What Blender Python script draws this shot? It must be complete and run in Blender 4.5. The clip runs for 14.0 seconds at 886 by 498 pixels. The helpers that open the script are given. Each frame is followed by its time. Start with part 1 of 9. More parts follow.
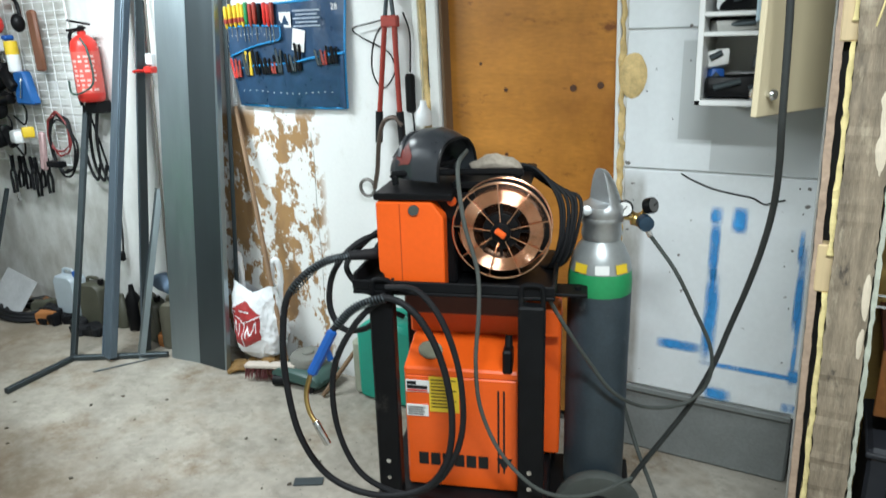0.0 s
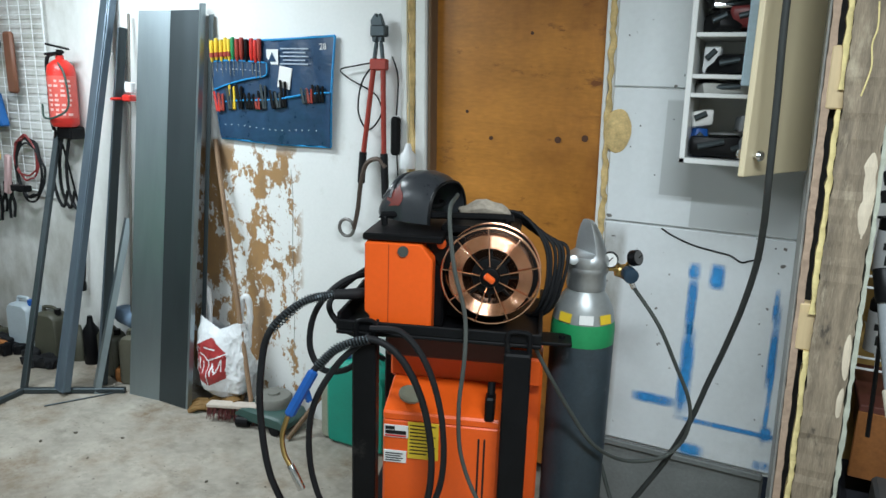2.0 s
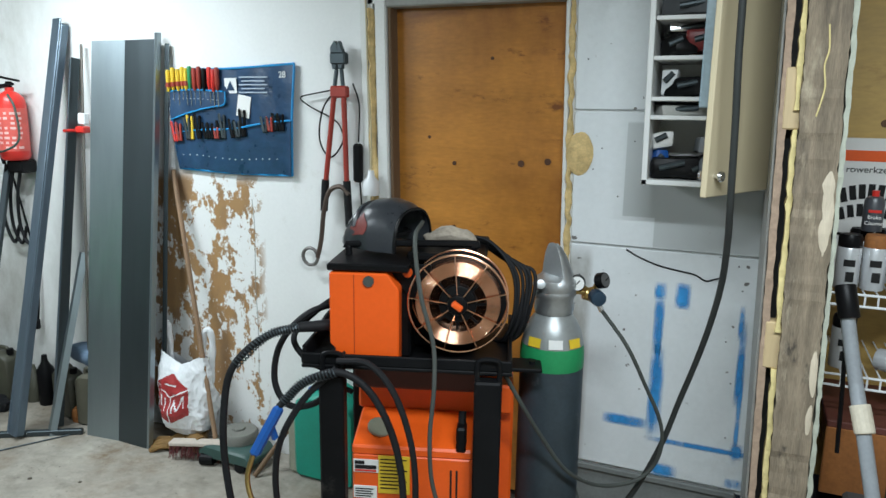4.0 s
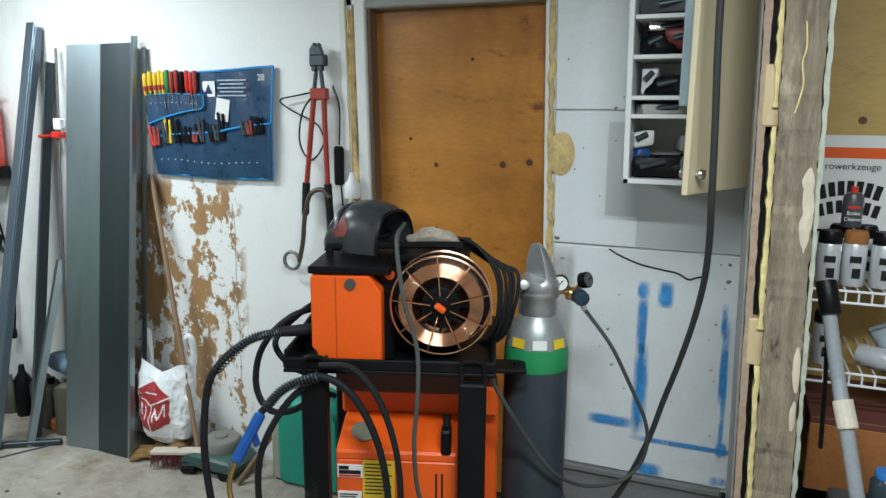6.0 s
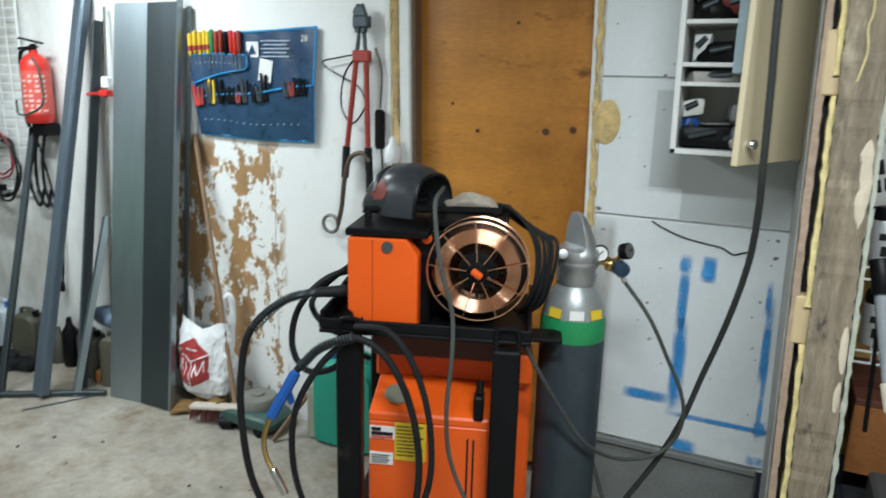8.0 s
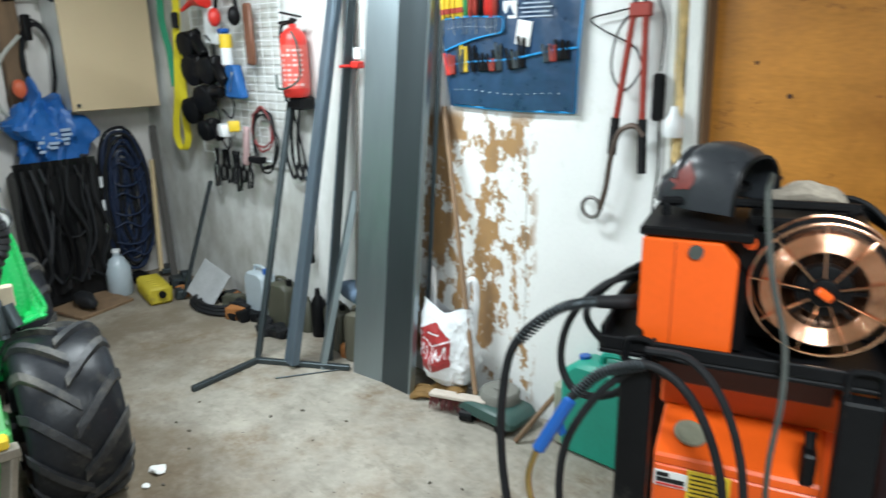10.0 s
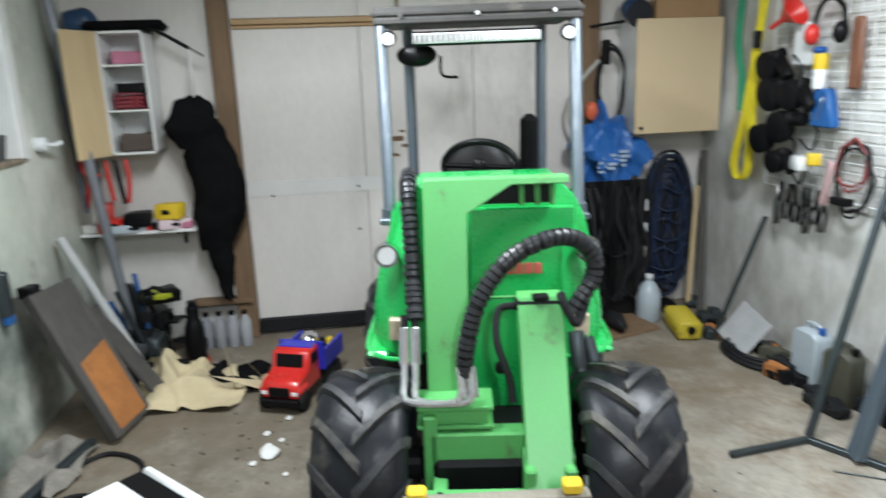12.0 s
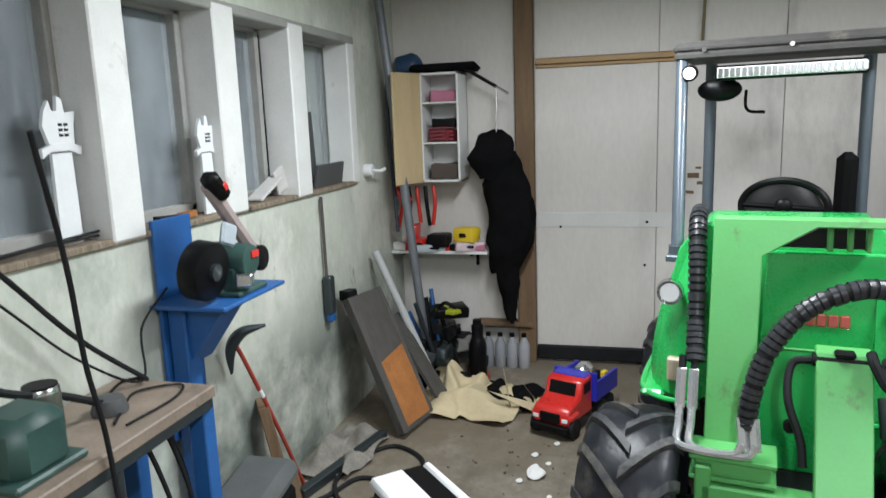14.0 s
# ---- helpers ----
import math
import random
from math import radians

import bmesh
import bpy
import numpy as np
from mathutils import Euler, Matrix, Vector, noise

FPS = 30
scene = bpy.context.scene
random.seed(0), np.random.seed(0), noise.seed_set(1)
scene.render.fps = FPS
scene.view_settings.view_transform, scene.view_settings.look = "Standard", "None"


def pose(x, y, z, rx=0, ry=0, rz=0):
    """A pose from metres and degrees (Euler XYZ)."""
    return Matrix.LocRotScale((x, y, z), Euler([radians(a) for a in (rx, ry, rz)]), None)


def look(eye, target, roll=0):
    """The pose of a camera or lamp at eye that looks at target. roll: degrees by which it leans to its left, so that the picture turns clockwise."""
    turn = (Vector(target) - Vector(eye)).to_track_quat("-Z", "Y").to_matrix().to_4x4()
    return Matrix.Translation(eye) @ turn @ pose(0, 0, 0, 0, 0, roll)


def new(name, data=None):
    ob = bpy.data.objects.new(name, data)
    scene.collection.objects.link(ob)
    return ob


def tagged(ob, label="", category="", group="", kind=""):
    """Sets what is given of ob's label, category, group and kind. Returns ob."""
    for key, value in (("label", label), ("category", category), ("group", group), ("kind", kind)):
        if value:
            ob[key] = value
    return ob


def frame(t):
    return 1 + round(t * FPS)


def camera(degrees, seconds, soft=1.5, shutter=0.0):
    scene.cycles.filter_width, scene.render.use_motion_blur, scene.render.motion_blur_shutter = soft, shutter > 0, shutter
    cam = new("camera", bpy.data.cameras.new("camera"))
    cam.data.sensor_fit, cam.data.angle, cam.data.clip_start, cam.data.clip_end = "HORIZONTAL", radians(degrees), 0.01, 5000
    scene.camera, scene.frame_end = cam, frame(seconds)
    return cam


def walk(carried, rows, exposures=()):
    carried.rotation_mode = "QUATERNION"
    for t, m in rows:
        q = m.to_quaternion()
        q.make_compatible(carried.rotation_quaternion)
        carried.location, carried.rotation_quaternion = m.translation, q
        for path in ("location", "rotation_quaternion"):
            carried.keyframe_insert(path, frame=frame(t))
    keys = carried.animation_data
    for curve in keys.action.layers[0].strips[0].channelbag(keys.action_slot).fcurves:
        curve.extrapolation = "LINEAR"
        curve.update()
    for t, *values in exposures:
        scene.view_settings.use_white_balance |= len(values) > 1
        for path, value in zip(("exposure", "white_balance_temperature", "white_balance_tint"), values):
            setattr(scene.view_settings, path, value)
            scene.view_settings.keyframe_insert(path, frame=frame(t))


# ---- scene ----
cam = camera(64.4, 14.0, shutter=0.6)
PATH = [
    (0, (1.539, -2.734, 1.747), (0.599, -1.068, 1.162), -1.7),
    (0.5, (1.488, -2.779, 1.741), (0.562, -1.075, 1.254), -1.0),
    (1, (1.481, -2.783, 1.741), (0.549, -1.073, 1.289), 0.6),
    (1.5, (1.475, -2.777, 1.737), (0.63, -1.015, 1.309), 2.0),
    (2, (1.455, -2.767, 1.735), (0.603, -1.016, 1.276), 1.8),
    (2.5, (1.467, -2.753, 1.738), (0.632, -0.985, 1.317), 0.3),
    (3, (1.464, -2.75, 1.742), (0.682, -0.957, 1.322), 0.6),
    (3.2, (1.457, -2.743, 1.745), (0.687, -0.943, 1.332), 0.9),
    (5.3, (1.436, -2.734, 1.733), (0.668, -0.924, 1.368), 0.4),
    (5.5, (1.439, -2.726, 1.725), (0.69, -0.905, 1.374), 0.5),
    (6, (1.44, -2.723, 1.735), (0.711, -0.901, 1.351), 0.3),
    (6.5, (1.44, -2.73, 1.732), (0.715, -0.905, 1.354), 0.4),
    (7, (1.441, -2.72, 1.733), (0.736, -0.89, 1.337), 0.3),
    (7.2, (1.443, -2.715, 1.725), (0.726, -0.888, 1.339), 0.3),
    (9.3, (1.285, -2.679, 1.704), (0.154, -1.164, 1.051), 0.1),
    (9.5, (1.233, -2.588, 1.675), (0.036, -1.119, 1.038), -1.0),
    (10, (1.077, -2.466, 1.695), (-0.239, -1.066, 1.138), -1.0),
    (10.5, (0.902, -2.458, 1.694), (-0.543, -1.248, 1.024), 0.8),
    (11, (0.689, -2.599, 1.704), (-0.944, -1.598, 1.128), 2.8),
    (11.5, (0.601, -2.669, 1.724), (-1.209, -2.009, 1.189), 0.7),
    (12, (0.549, -2.635, 1.746), (-1.372, -2.363, 1.264), -2.1),
    (12.5, (0.552, -2.581, 1.749), (-1.403, -2.532, 1.329), -2.0),
    (13, (0.609, -2.589, 1.74), (-1.345, -2.764, 1.354), -1.3),
    (13.5, (0.625, -2.626, 1.71), (-1.282, -3.084, 1.313), -0.5),
    (14, (0.626, -2.63, 1.739), (-1.273, -3.143, 1.383), -2.1),
]
walk(cam, [(t, look(eye, target, roll)) for t, eye, target, roll in PATH],
     [(0, -0.32, 6350, 10), (1, -0.59, 6250, 10), (3, -0.66, 6200, 10), (5.5, -0.76, 6300, 10), (7, -0.75, 6350, 10), (9.5, -0.32, 6400, 10), (10, -0.24, 6350, 10), (11, -0.52, 6350, 11), (11.5, -0.40, 6400, 13), (12.5, -0.06, 6500, 15), (13.5, -0.36, 6550, 15), (14, -0.40, 6550, 16)])

# ---- light ----
world = bpy.data.worlds.new("night")
scene.world = world
world.use_nodes = True
world.node_tree.nodes["Background"].inputs[0].default_value = (0.012, 0.016, 0.022, 1)
world.node_tree.nodes["Background"].inputs[1].default_value = 1.0


def tube_lamp(x, y, z, watts, turn=0.0, long=1.2):
    """A fluorescent fitting under the ceiling."""
    data = bpy.data.lights.new("ceiling_tube", "AREA")
    data.shape, data.size, data.size_y, data.energy = "RECTANGLE", long, 0.16, watts
    data.color = (0.89, 0.98, 1.0)
    ob = new("ceiling_tube", data)
    ob.matrix_world = pose(x, y, z, 0, 0, turn)
    return ob


tube_lamp(-1.65, -1.0, 2.62, 90)
tube_lamp(-1.9, -2.85, 2.62, 92)
tube_lamp(1.6, -2.2, 2.62, 122)


# ---- small builders ----
def leaning(bm, k=0.021, z0=1.9):
    """Old joinery that stands a little out of plumb along x."""
    for v in bm.verts:
        v.co.x += k * (z0 - v.co.z)
    return bm


def box(size, at=(0, 0, 0), rot=(0, 0, 0), bev=0.004):
    bm = bmesh.new()
    bmesh.ops.create_cube(bm, size=1.0, matrix=Matrix.Diagonal((*size, 1)))
    b = min(bev, 0.45 * min(size))
    if b > 0:
        bmesh.ops.bevel(bm, geom=bm.edges[:], offset=b, segments=1, affect="EDGES", profile=0.5)
    bm.transform(pose(*at, *rot))
    return bm


def span(a, b, bev=0.004):
    """A box from corner a to corner b."""
    return box([abs(q - p) for p, q in zip(a, b)], [(p + q) / 2 for p, q in zip(a, b)], bev=bev)


def axis_to(p, q):
    d = Vector(q) - Vector(p)
    return Matrix.Translation((Vector(p) + Vector(q)) / 2) @ d.to_track_quat("Z", "Y").to_matrix().to_4x4(), d.length


def rod(p, q, r, seg=16, r2=None, bev=0.0):
    m, long = axis_to(p, q)
    bm = bmesh.new()
    bmesh.ops.create_cone(bm, cap_ends=True, segments=seg, radius1=r, radius2=r if r2 is None else r2, depth=long, matrix=m)
    if bev:
        rims = [e for e in bm.edges if any(len(f.verts) > 4 for f in e.link_faces)]
        bmesh.ops.bevel(bm, geom=rims, offset=bev, segments=2, affect="EDGES", profile=0.5)
    return bm


def beam(p, q, w, h, roll=0.0, bev=0.004):
    """A rectangular bar from p to q."""
    m, long = axis_to(p, q)
    bm = box((w, h, long), bev=bev)
    bm.transform(m @ pose(0, 0, 0, 0, 0, roll))
    return bm


def glide(points, steps=8, closed=False):
    """A smooth line through the points."""
    pts = [Vector(p) for p in points]
    if len(pts) < 3:
        return pts
    out, n = [], len(pts)
    for i in range(n if closed else n - 1):
        if closed:
            a, b, c, d = pts[i - 1], pts[i], pts[(i + 1) % n], pts[(i + 2) % n]
        else:
            b, c = pts[i], pts[i + 1]
            a = pts[i - 1] if i else b * 2 - c
            d = pts[i + 2] if i + 2 < n else c * 2 - b
        for k in range(steps):
            t = k / steps
            out.append(0.5 * (2 * b + (c - a) * t + (2 * a - 5 * b + 4 * c - d) * t * t + (3 * b - a - 3 * c + d) * t ** 3))
    if not closed:
        out.append(pts[-1])
    return out


def tube(points, r, seg=8, steps=8, closed=False, radii=None):
    line = glide(points, steps, closed)
    bm, rings, side = bmesh.new(), [], None
    n = len(line)
    for i, p in enumerate(line):
        ahead = line[(i + 1) % n] - line[i - 1] if closed or 0 < i < n - 1 else (line[1] - line[0] if i == 0 else line[-1] - line[-2])
        if ahead.length < 1e-6:
            ahead = Vector((0, 0, 1))
        ahead.normalize()
        if side is None:
            side = ahead.orthogonal().normalized()
        side = (side - ahead * side.dot(ahead)).normalized()
        up = ahead.cross(side)
        rr = radii(i / max(1, n - 1)) if radii else r
        rings.append([bm.verts.new(p + (side * math.cos(2 * math.pi * k / seg) + up * math.sin(2 * math.pi * k / seg)) * rr) for k in range(seg)])
    for i in range(n if closed else n - 1):
        a, b = rings[i], rings[(i + 1) % n]
        for k in range(seg):
            bm.faces.new((a[k], a[(k + 1) % seg], b[(k + 1) % seg], b[k]))
    if not closed:
        bm.faces.new(rings[0][::-1]), bm.faces.new(rings[-1])
    return bm


def lathe(profile, seg=32, m=None):
    """Turns (radius, height) pairs round the z axis."""
    bm, rings = bmesh.new(), []
    for r, z in profile:
        rings.append([bm.verts.new((r * math.cos(2 * math.pi * k / seg), r * math.sin(2 * math.pi * k / seg), z)) for k in range(seg)] if r > 1e-5 else [bm.verts.new((0, 0, z))])
    for a, b in zip(rings, rings[1:]):
        for k in range(seg):
            j = (k + 1) % seg
            if len(a) == 1 and len(b) > 1:
                bm.faces.new((a[0], b[j], b[k]))
            elif len(b) == 1 and len(a) > 1:
                bm.faces.new((a[k], a[j], b[0]))
            elif len(a) > 1:
                bm.faces.new((a[k], a[j], b[j], b[k]))
    if m is not None:
        bm.transform(m)
    bmesh.ops.recalc_face_normals(bm, faces=bm.faces[:])
    return bm


def prism(outline, deep, m=None, bev=0.003):
    """A flat outline in (x, z), made deep along y (centred)."""
    bm = bmesh.new()
    a = [bm.verts.new((x, -deep / 2, z)) for x, z in outline]
    b = [bm.verts.new((x, deep / 2, z)) for x, z in outline]
    n = len(a)
    bm.faces.new(a), bm.faces.new(b[::-1])
    for i in range(n):
        bm.faces.new((a[i], b[i], b[(i + 1) % n], a[(i + 1) % n]))
    bmesh.ops.recalc_face_normals(bm, faces=bm.faces[:])
    if bev:
        bmesh.ops.bevel(bm, geom=bm.edges[:], offset=bev, segments=1, affect="EDGES", profile=0.5)
    if m is not None:
        bm.transform(m)
    return bm


def ball(r, at, scale=(1, 1, 1), seg=20):
    bm = bmesh.new()
    bmesh.ops.create_uvsphere(bm, u_segments=seg, v_segments=max(8, seg // 2), radius=r, matrix=Matrix.Translation(at) @ Matrix.Diagonal((*scale, 1)))
    return bm


def join(*many):
    out = bmesh.new()
    for bm in many:
        me = bpy.data.meshes.new("spare")
        bm.to_mesh(me)
        bm.free()
        out.from_mesh(me)
        bpy.data.meshes.remove(me)
    return out


def rough_up(bm, amount, size=8.0, seed=0):
    for v in bm.verts:
        v.co += noise.noise_vector(v.co * size + Vector((seed, seed * 3.1, 0))) * amount
    return bm


def cloth(w, h, nx, nz, fold):
    """A hanging sheet in (x, z) with depth y from fold(u, v); later made solid."""
    bm = bmesh.new()
    rows = [[bm.verts.new(fold(i / nx, j / nz)) for i in range(nx + 1)] for j in range(nz + 1)]
    for j in range(nz):
        for i in range(nx):
            bm.faces.new((rows[j][i], rows[j][i + 1], rows[j + 1][i + 1], rows[j + 1][i]))
    return bm


def solid(bm, thick):
    bmesh.ops.recalc_face_normals(bm, faces=bm.faces[:])
    bmesh.ops.solidify(bm, geom=bm.faces[:], thickness=thick)
    return bm


def thing(name, at=(0, 0, 0), turn=0.0, label="", category="", group="", kind=""):
    ob = new(name)
    ob.empty_display_size = 0.1
    ob.matrix_world = pose(*at, 0, 0, turn)
    return tagged(ob, label, category, group, kind)


def part(name, bm, material, parent=None, label="", local=False, smooth=False):
    """Links a bmesh as one mesh; built in room coordinates unless local."""
    me = bpy.data.meshes.new(name)
    if parent is not None and not local:
        root = parent
        while root.parent:
            root = root.parent
        bm.transform(root.matrix_basis.inverted())
    if smooth:
        for f in bm.faces:
            f.smooth = True
    bm.to_mesh(me)
    bm.free()
    if smooth:
        me.set_sharp_from_angle(angle=radians(40))
    me.materials.append(material)
    ob = new(name, me)
    if parent is not None:
        ob.parent = parent
    if label:
        ob["label"] = label
    return ob


def setting(name, bm, material, label="", category="", smooth=False):
    return tagged(part(name, bm, material, smooth=smooth), label, category, "", "structure")


def writing(name, words, size, m, material, parent):
    """Flat lettering as a mesh part."""
    data = bpy.data.curves.new(name, "FONT")
    data.body, data.size, data.extrude, data.align_x, data.align_y = words, size, 0.0006, "CENTER", "CENTER"
    spare = bpy.data.objects.new("spare", data)
    me = bpy.data.meshes.new_from_object(spare)
    bpy.data.objects.remove(spare)
    bm = bmesh.new()
    bm.from_mesh(me)
    bm.transform(m)
    return part(name, bm, material, parent)


# ---- materials ----
def mat(name, colour, rough=0.6, metal=0.0, var=0.18, size=7.0, grain=90.0, bump=0.12, stretch=(1, 1, 1), dirt=None, dirt_amount=0.0, coat=0.0, spec=0.5):
    m = bpy.data.materials.new(name)
    m.use_nodes = True
    nt = m.node_tree
    n, l = nt.nodes, nt.links
    bsdf = n["Principled BSDF"]
    at = n.new("ShaderNodeTexCoord")
    mp = n.new("ShaderNodeMapping")
    mp.inputs["Scale"].default_value = stretch
    l.new(at.outputs["Object"], mp.inputs["Vector"])
    big = n.new("ShaderNodeTexNoise")
    big.inputs["Scale"].default_value, big.inputs["Detail"].default_value, big.inputs["Roughness"].default_value = size, 5, 0.6
    fine = n.new("ShaderNodeTexNoise")
    fine.inputs["Scale"].default_value, fine.inputs["Detail"].default_value = grain, 4
    l.new(mp.outputs[0], big.inputs["Vector"]), l.new(mp.outputs[0], fine.inputs["Vector"])
    both = n.new("ShaderNodeMath")
    both.operation = "MULTIPLY_ADD"
    both.inputs[1].default_value, both.inputs[2].default_value = 0.35, 0.0
    l.new(fine.outputs["Fac"], both.inputs[0])
    add = n.new("ShaderNodeMath")
    add.operation = "MULTIPLY_ADD"
    add.inputs[1].default_value = 0.65
    l.new(big.outputs["Fac"], add.inputs[0]), l.new(both.outputs[0], add.inputs[2])
    ramp = n.new("ShaderNodeValToRGB")
    lo, hi = ramp.color_ramp.elements
    lo.position, hi.position = 0.3, 0.7
    lo.color = (*[c * (1 - var) for c in colour], 1)
    hi.color = (*[min(1, c * (1 + var)) for c in colour], 1)
    l.new(add.outputs[0], ramp.inputs[0])
    out = ramp.outputs[0]
    if dirt:
        spots = n.new("ShaderNodeTexNoise")
        spots.inputs["Scale"].default_value, spots.inputs["Detail"].default_value = size * 0.6, 8
        spots.inputs["Roughness"].default_value = 0.7
        l.new(mp.outputs[0], spots.inputs["Vector"])
        edge = n.new("ShaderNodeMapRange")
        edge.inputs[1].default_value, edge.inputs[2].default_value = 0.62 - dirt_amount * 0.3, 0.72
        l.new(spots.outputs["Fac"], edge.inputs[0])
        mix = n.new("ShaderNodeMix")
        mix.data_type = "RGBA"
        l.new(edge.outputs[0], mix.inputs[0]), l.new(out, mix.inputs[6])
        mix.inputs[7].default_value = (*dirt, 1)
        out = mix.outputs[2]
    l.new(out, bsdf.inputs["Base Color"])
    rr = n.new("ShaderNodeMapRange")
    rr.inputs[3].default_value, rr.inputs[4].default_value = max(0.03, rough - 0.12), min(1, rough + 0.12)
    l.new(add.outputs[0], rr.inputs[0]), l.new(rr.outputs[0], bsdf.inputs["Roughness"])
    bsdf.inputs["Metallic"].default_value = metal
    bsdf.inputs["Specular IOR Level"].default_value = spec
    bsdf.inputs["Coat Weight"].default_value = coat
    if bump:
        bp = n.new("ShaderNodeBump")
        bp.inputs["Strength"].default_value, bp.inputs["Distance"].default_value = bump, 0.01
        l.new(add.outputs[0], bp.inputs["Height"]), l.new(bp.outputs[0], bsdf.inputs["Normal"])
    return m


def tint_over(m, mask_socket_maker, colour):
    """Lays a second colour over a material's base colour by a mask."""
    n, l = m.node_tree.nodes, m.node_tree.links
    bsdf = n["Principled BSDF"]
    link = bsdf.inputs["Base Color"].links[0]
    src = link.from_socket
    mix = n.new("ShaderNodeMix")
    mix.data_type = "RGBA"
    l.new(mask_socket_maker(n, l), mix.inputs[0]), l.new(src, mix.inputs[6])
    mix.inputs[7].default_value = (*colour, 1)
    l.new(mix.outputs[2], bsdf.inputs["Base Color"])
    return m


def window_mask(n, l, axis, lo0, lo1, hi0, hi1):
    """A soft window along one axis of the object's coordinates."""
    at = n.new("ShaderNodeTexCoord")
    sep = n.new("ShaderNodeSeparateXYZ")
    l.new(at.outputs["Object"], sep.inputs[0])
    a, b, c = n.new("ShaderNodeMapRange"), n.new("ShaderNodeMapRange"), n.new("ShaderNodeMath")
    a.inputs[1].default_value, a.inputs[2].default_value = lo0, lo1
    b.inputs[1].default_value, b.inputs[2].default_value, b.inputs[3].default_value, b.inputs[4].default_value = hi0, hi1, 1, 0
    l.new(sep.outputs[axis], a.inputs[0]), l.new(sep.outputs[axis], b.inputs[0])
    c.operation = "MULTIPLY"
    l.new(a.outputs[0], c.inputs[0]), l.new(b.outputs[0], c.inputs[1])
    return c.outputs[0]


def noise_mask(n, l, scale, lo, hi, stretch=(1, 1, 1), detail=8, rough=0.65):
    at, mp, tx, mr = n.new("ShaderNodeTexCoord"), n.new("ShaderNodeMapping"), n.new("ShaderNodeTexNoise"), n.new("ShaderNodeMapRange")
    mp.inputs["Scale"].default_value = stretch
    tx.inputs["Scale"].default_value, tx.inputs["Detail"].default_value, tx.inputs["Roughness"].default_value = scale, detail, rough
    mr.inputs[1].default_value, mr.inputs[2].default_value = lo, hi
    l.new(at.outputs["Object"], mp.inputs[0]), l.new(mp.outputs[0], tx.inputs["Vector"]), l.new(tx.outputs["Fac"], mr.inputs[0])
    return mr.outputs[0]


def times(n, l, a, b, op="MULTIPLY"):
    c = n.new("ShaderNodeMath")
    c.operation = op
    c.use_clamp = True
    l.new(a, c.inputs[0]), l.new(b, c.inputs[1])
    return c.outputs[0]


def scaled(n, l, a, k, add=None):
    c = n.new("ShaderNodeMath")
    c.operation = "MULTIPLY_ADD"
    c.inputs[1].default_value = k
    l.new(a, c.inputs[0])
    if add is None:
        c.inputs[2].default_value = 0.0
    else:
        l.new(add, c.inputs[2])
    return c.outputs[0]


def peel_mask(n, l):
    """Flaked paint on the wall beside the steel sheets: small flakes, denser in two upright bands."""
    zone = times(n, l, window_mask(n, l, 0, -1.62, -1.52, -0.72, -0.66), window_mask(n, l, 2, 0.0, 0.12, 1.36, 1.43))
    flakes = noise_mask(n, l, 17.0, 0.25, 0.75, (1.0, 1.0, 0.72), 12, 0.72)
    patches = noise_mask(n, l, 5.5, 0.25, 0.75, (1.0, 1.0, 0.55), 4, 0.55)
    raw = scaled(n, l, flakes, 0.55, scaled(n, l, patches, 0.45))
    raw = scaled(n, l, window_mask(n, l, 0, -1.7, -1.5, -1.18, -1.04), 0.095, raw)
    raw = scaled(n, l, times(n, l, window_mask(n, l, 0, -1.04, -0.95, -0.80, -0.70), window_mask(n, l, 2, 0.1, 0.3, 1.1, 1.3)), 0.07, raw)
    raw = scaled(n, l, window_mask(n, l, 2, 1.18, 1.34, 1.5, 1.6), 0.06, raw)
    cut = n.new("ShaderNodeMapRange")
    cut.inputs[1].default_value, cut.inputs[2].default_value = 0.545, 0.570
    l.new(raw, cut.inputs[0])
    return times(n, l, cut.outputs[0], zone)


WHITE_WALL = tint_over(mat("white_wall_paint", (0.78, 0.79, 0.78), 0.55, var=0.05, size=2.5, grain=60, bump=0.08, dirt=(0.62, 0.61, 0.57), dirt_amount=0.05), peel_mask, (0.36, 0.21, 0.09))
tint_over(WHITE_WALL, lambda n, l: times(n, l, peel_mask(n, l), noise_mask(n, l, 9.0, 0.45, 0.62, (1, 1, 0.6), 6, 0.6)), (0.27, 0.165, 0.085))
# patchy greyer tone on the corner end of the wall
tint_over(WHITE_WALL, lambda n, l: times(n, l, window_mask(n, l, 0, -6.0, -5.0, -2.6, -1.7), noise_mask(n, l, 3.0, 0.30, 0.66, (1, 1, 0.6), 9, 0.7)), (0.40, 0.39, 0.355))
GREY_BOARD = mat("grey_board", (0.73, 0.76, 0.775), 0.5, var=0.06, size=2.0, grain=50, bump=0.05, dirt=(0.58, 0.60, 0.60), dirt_amount=0.1)
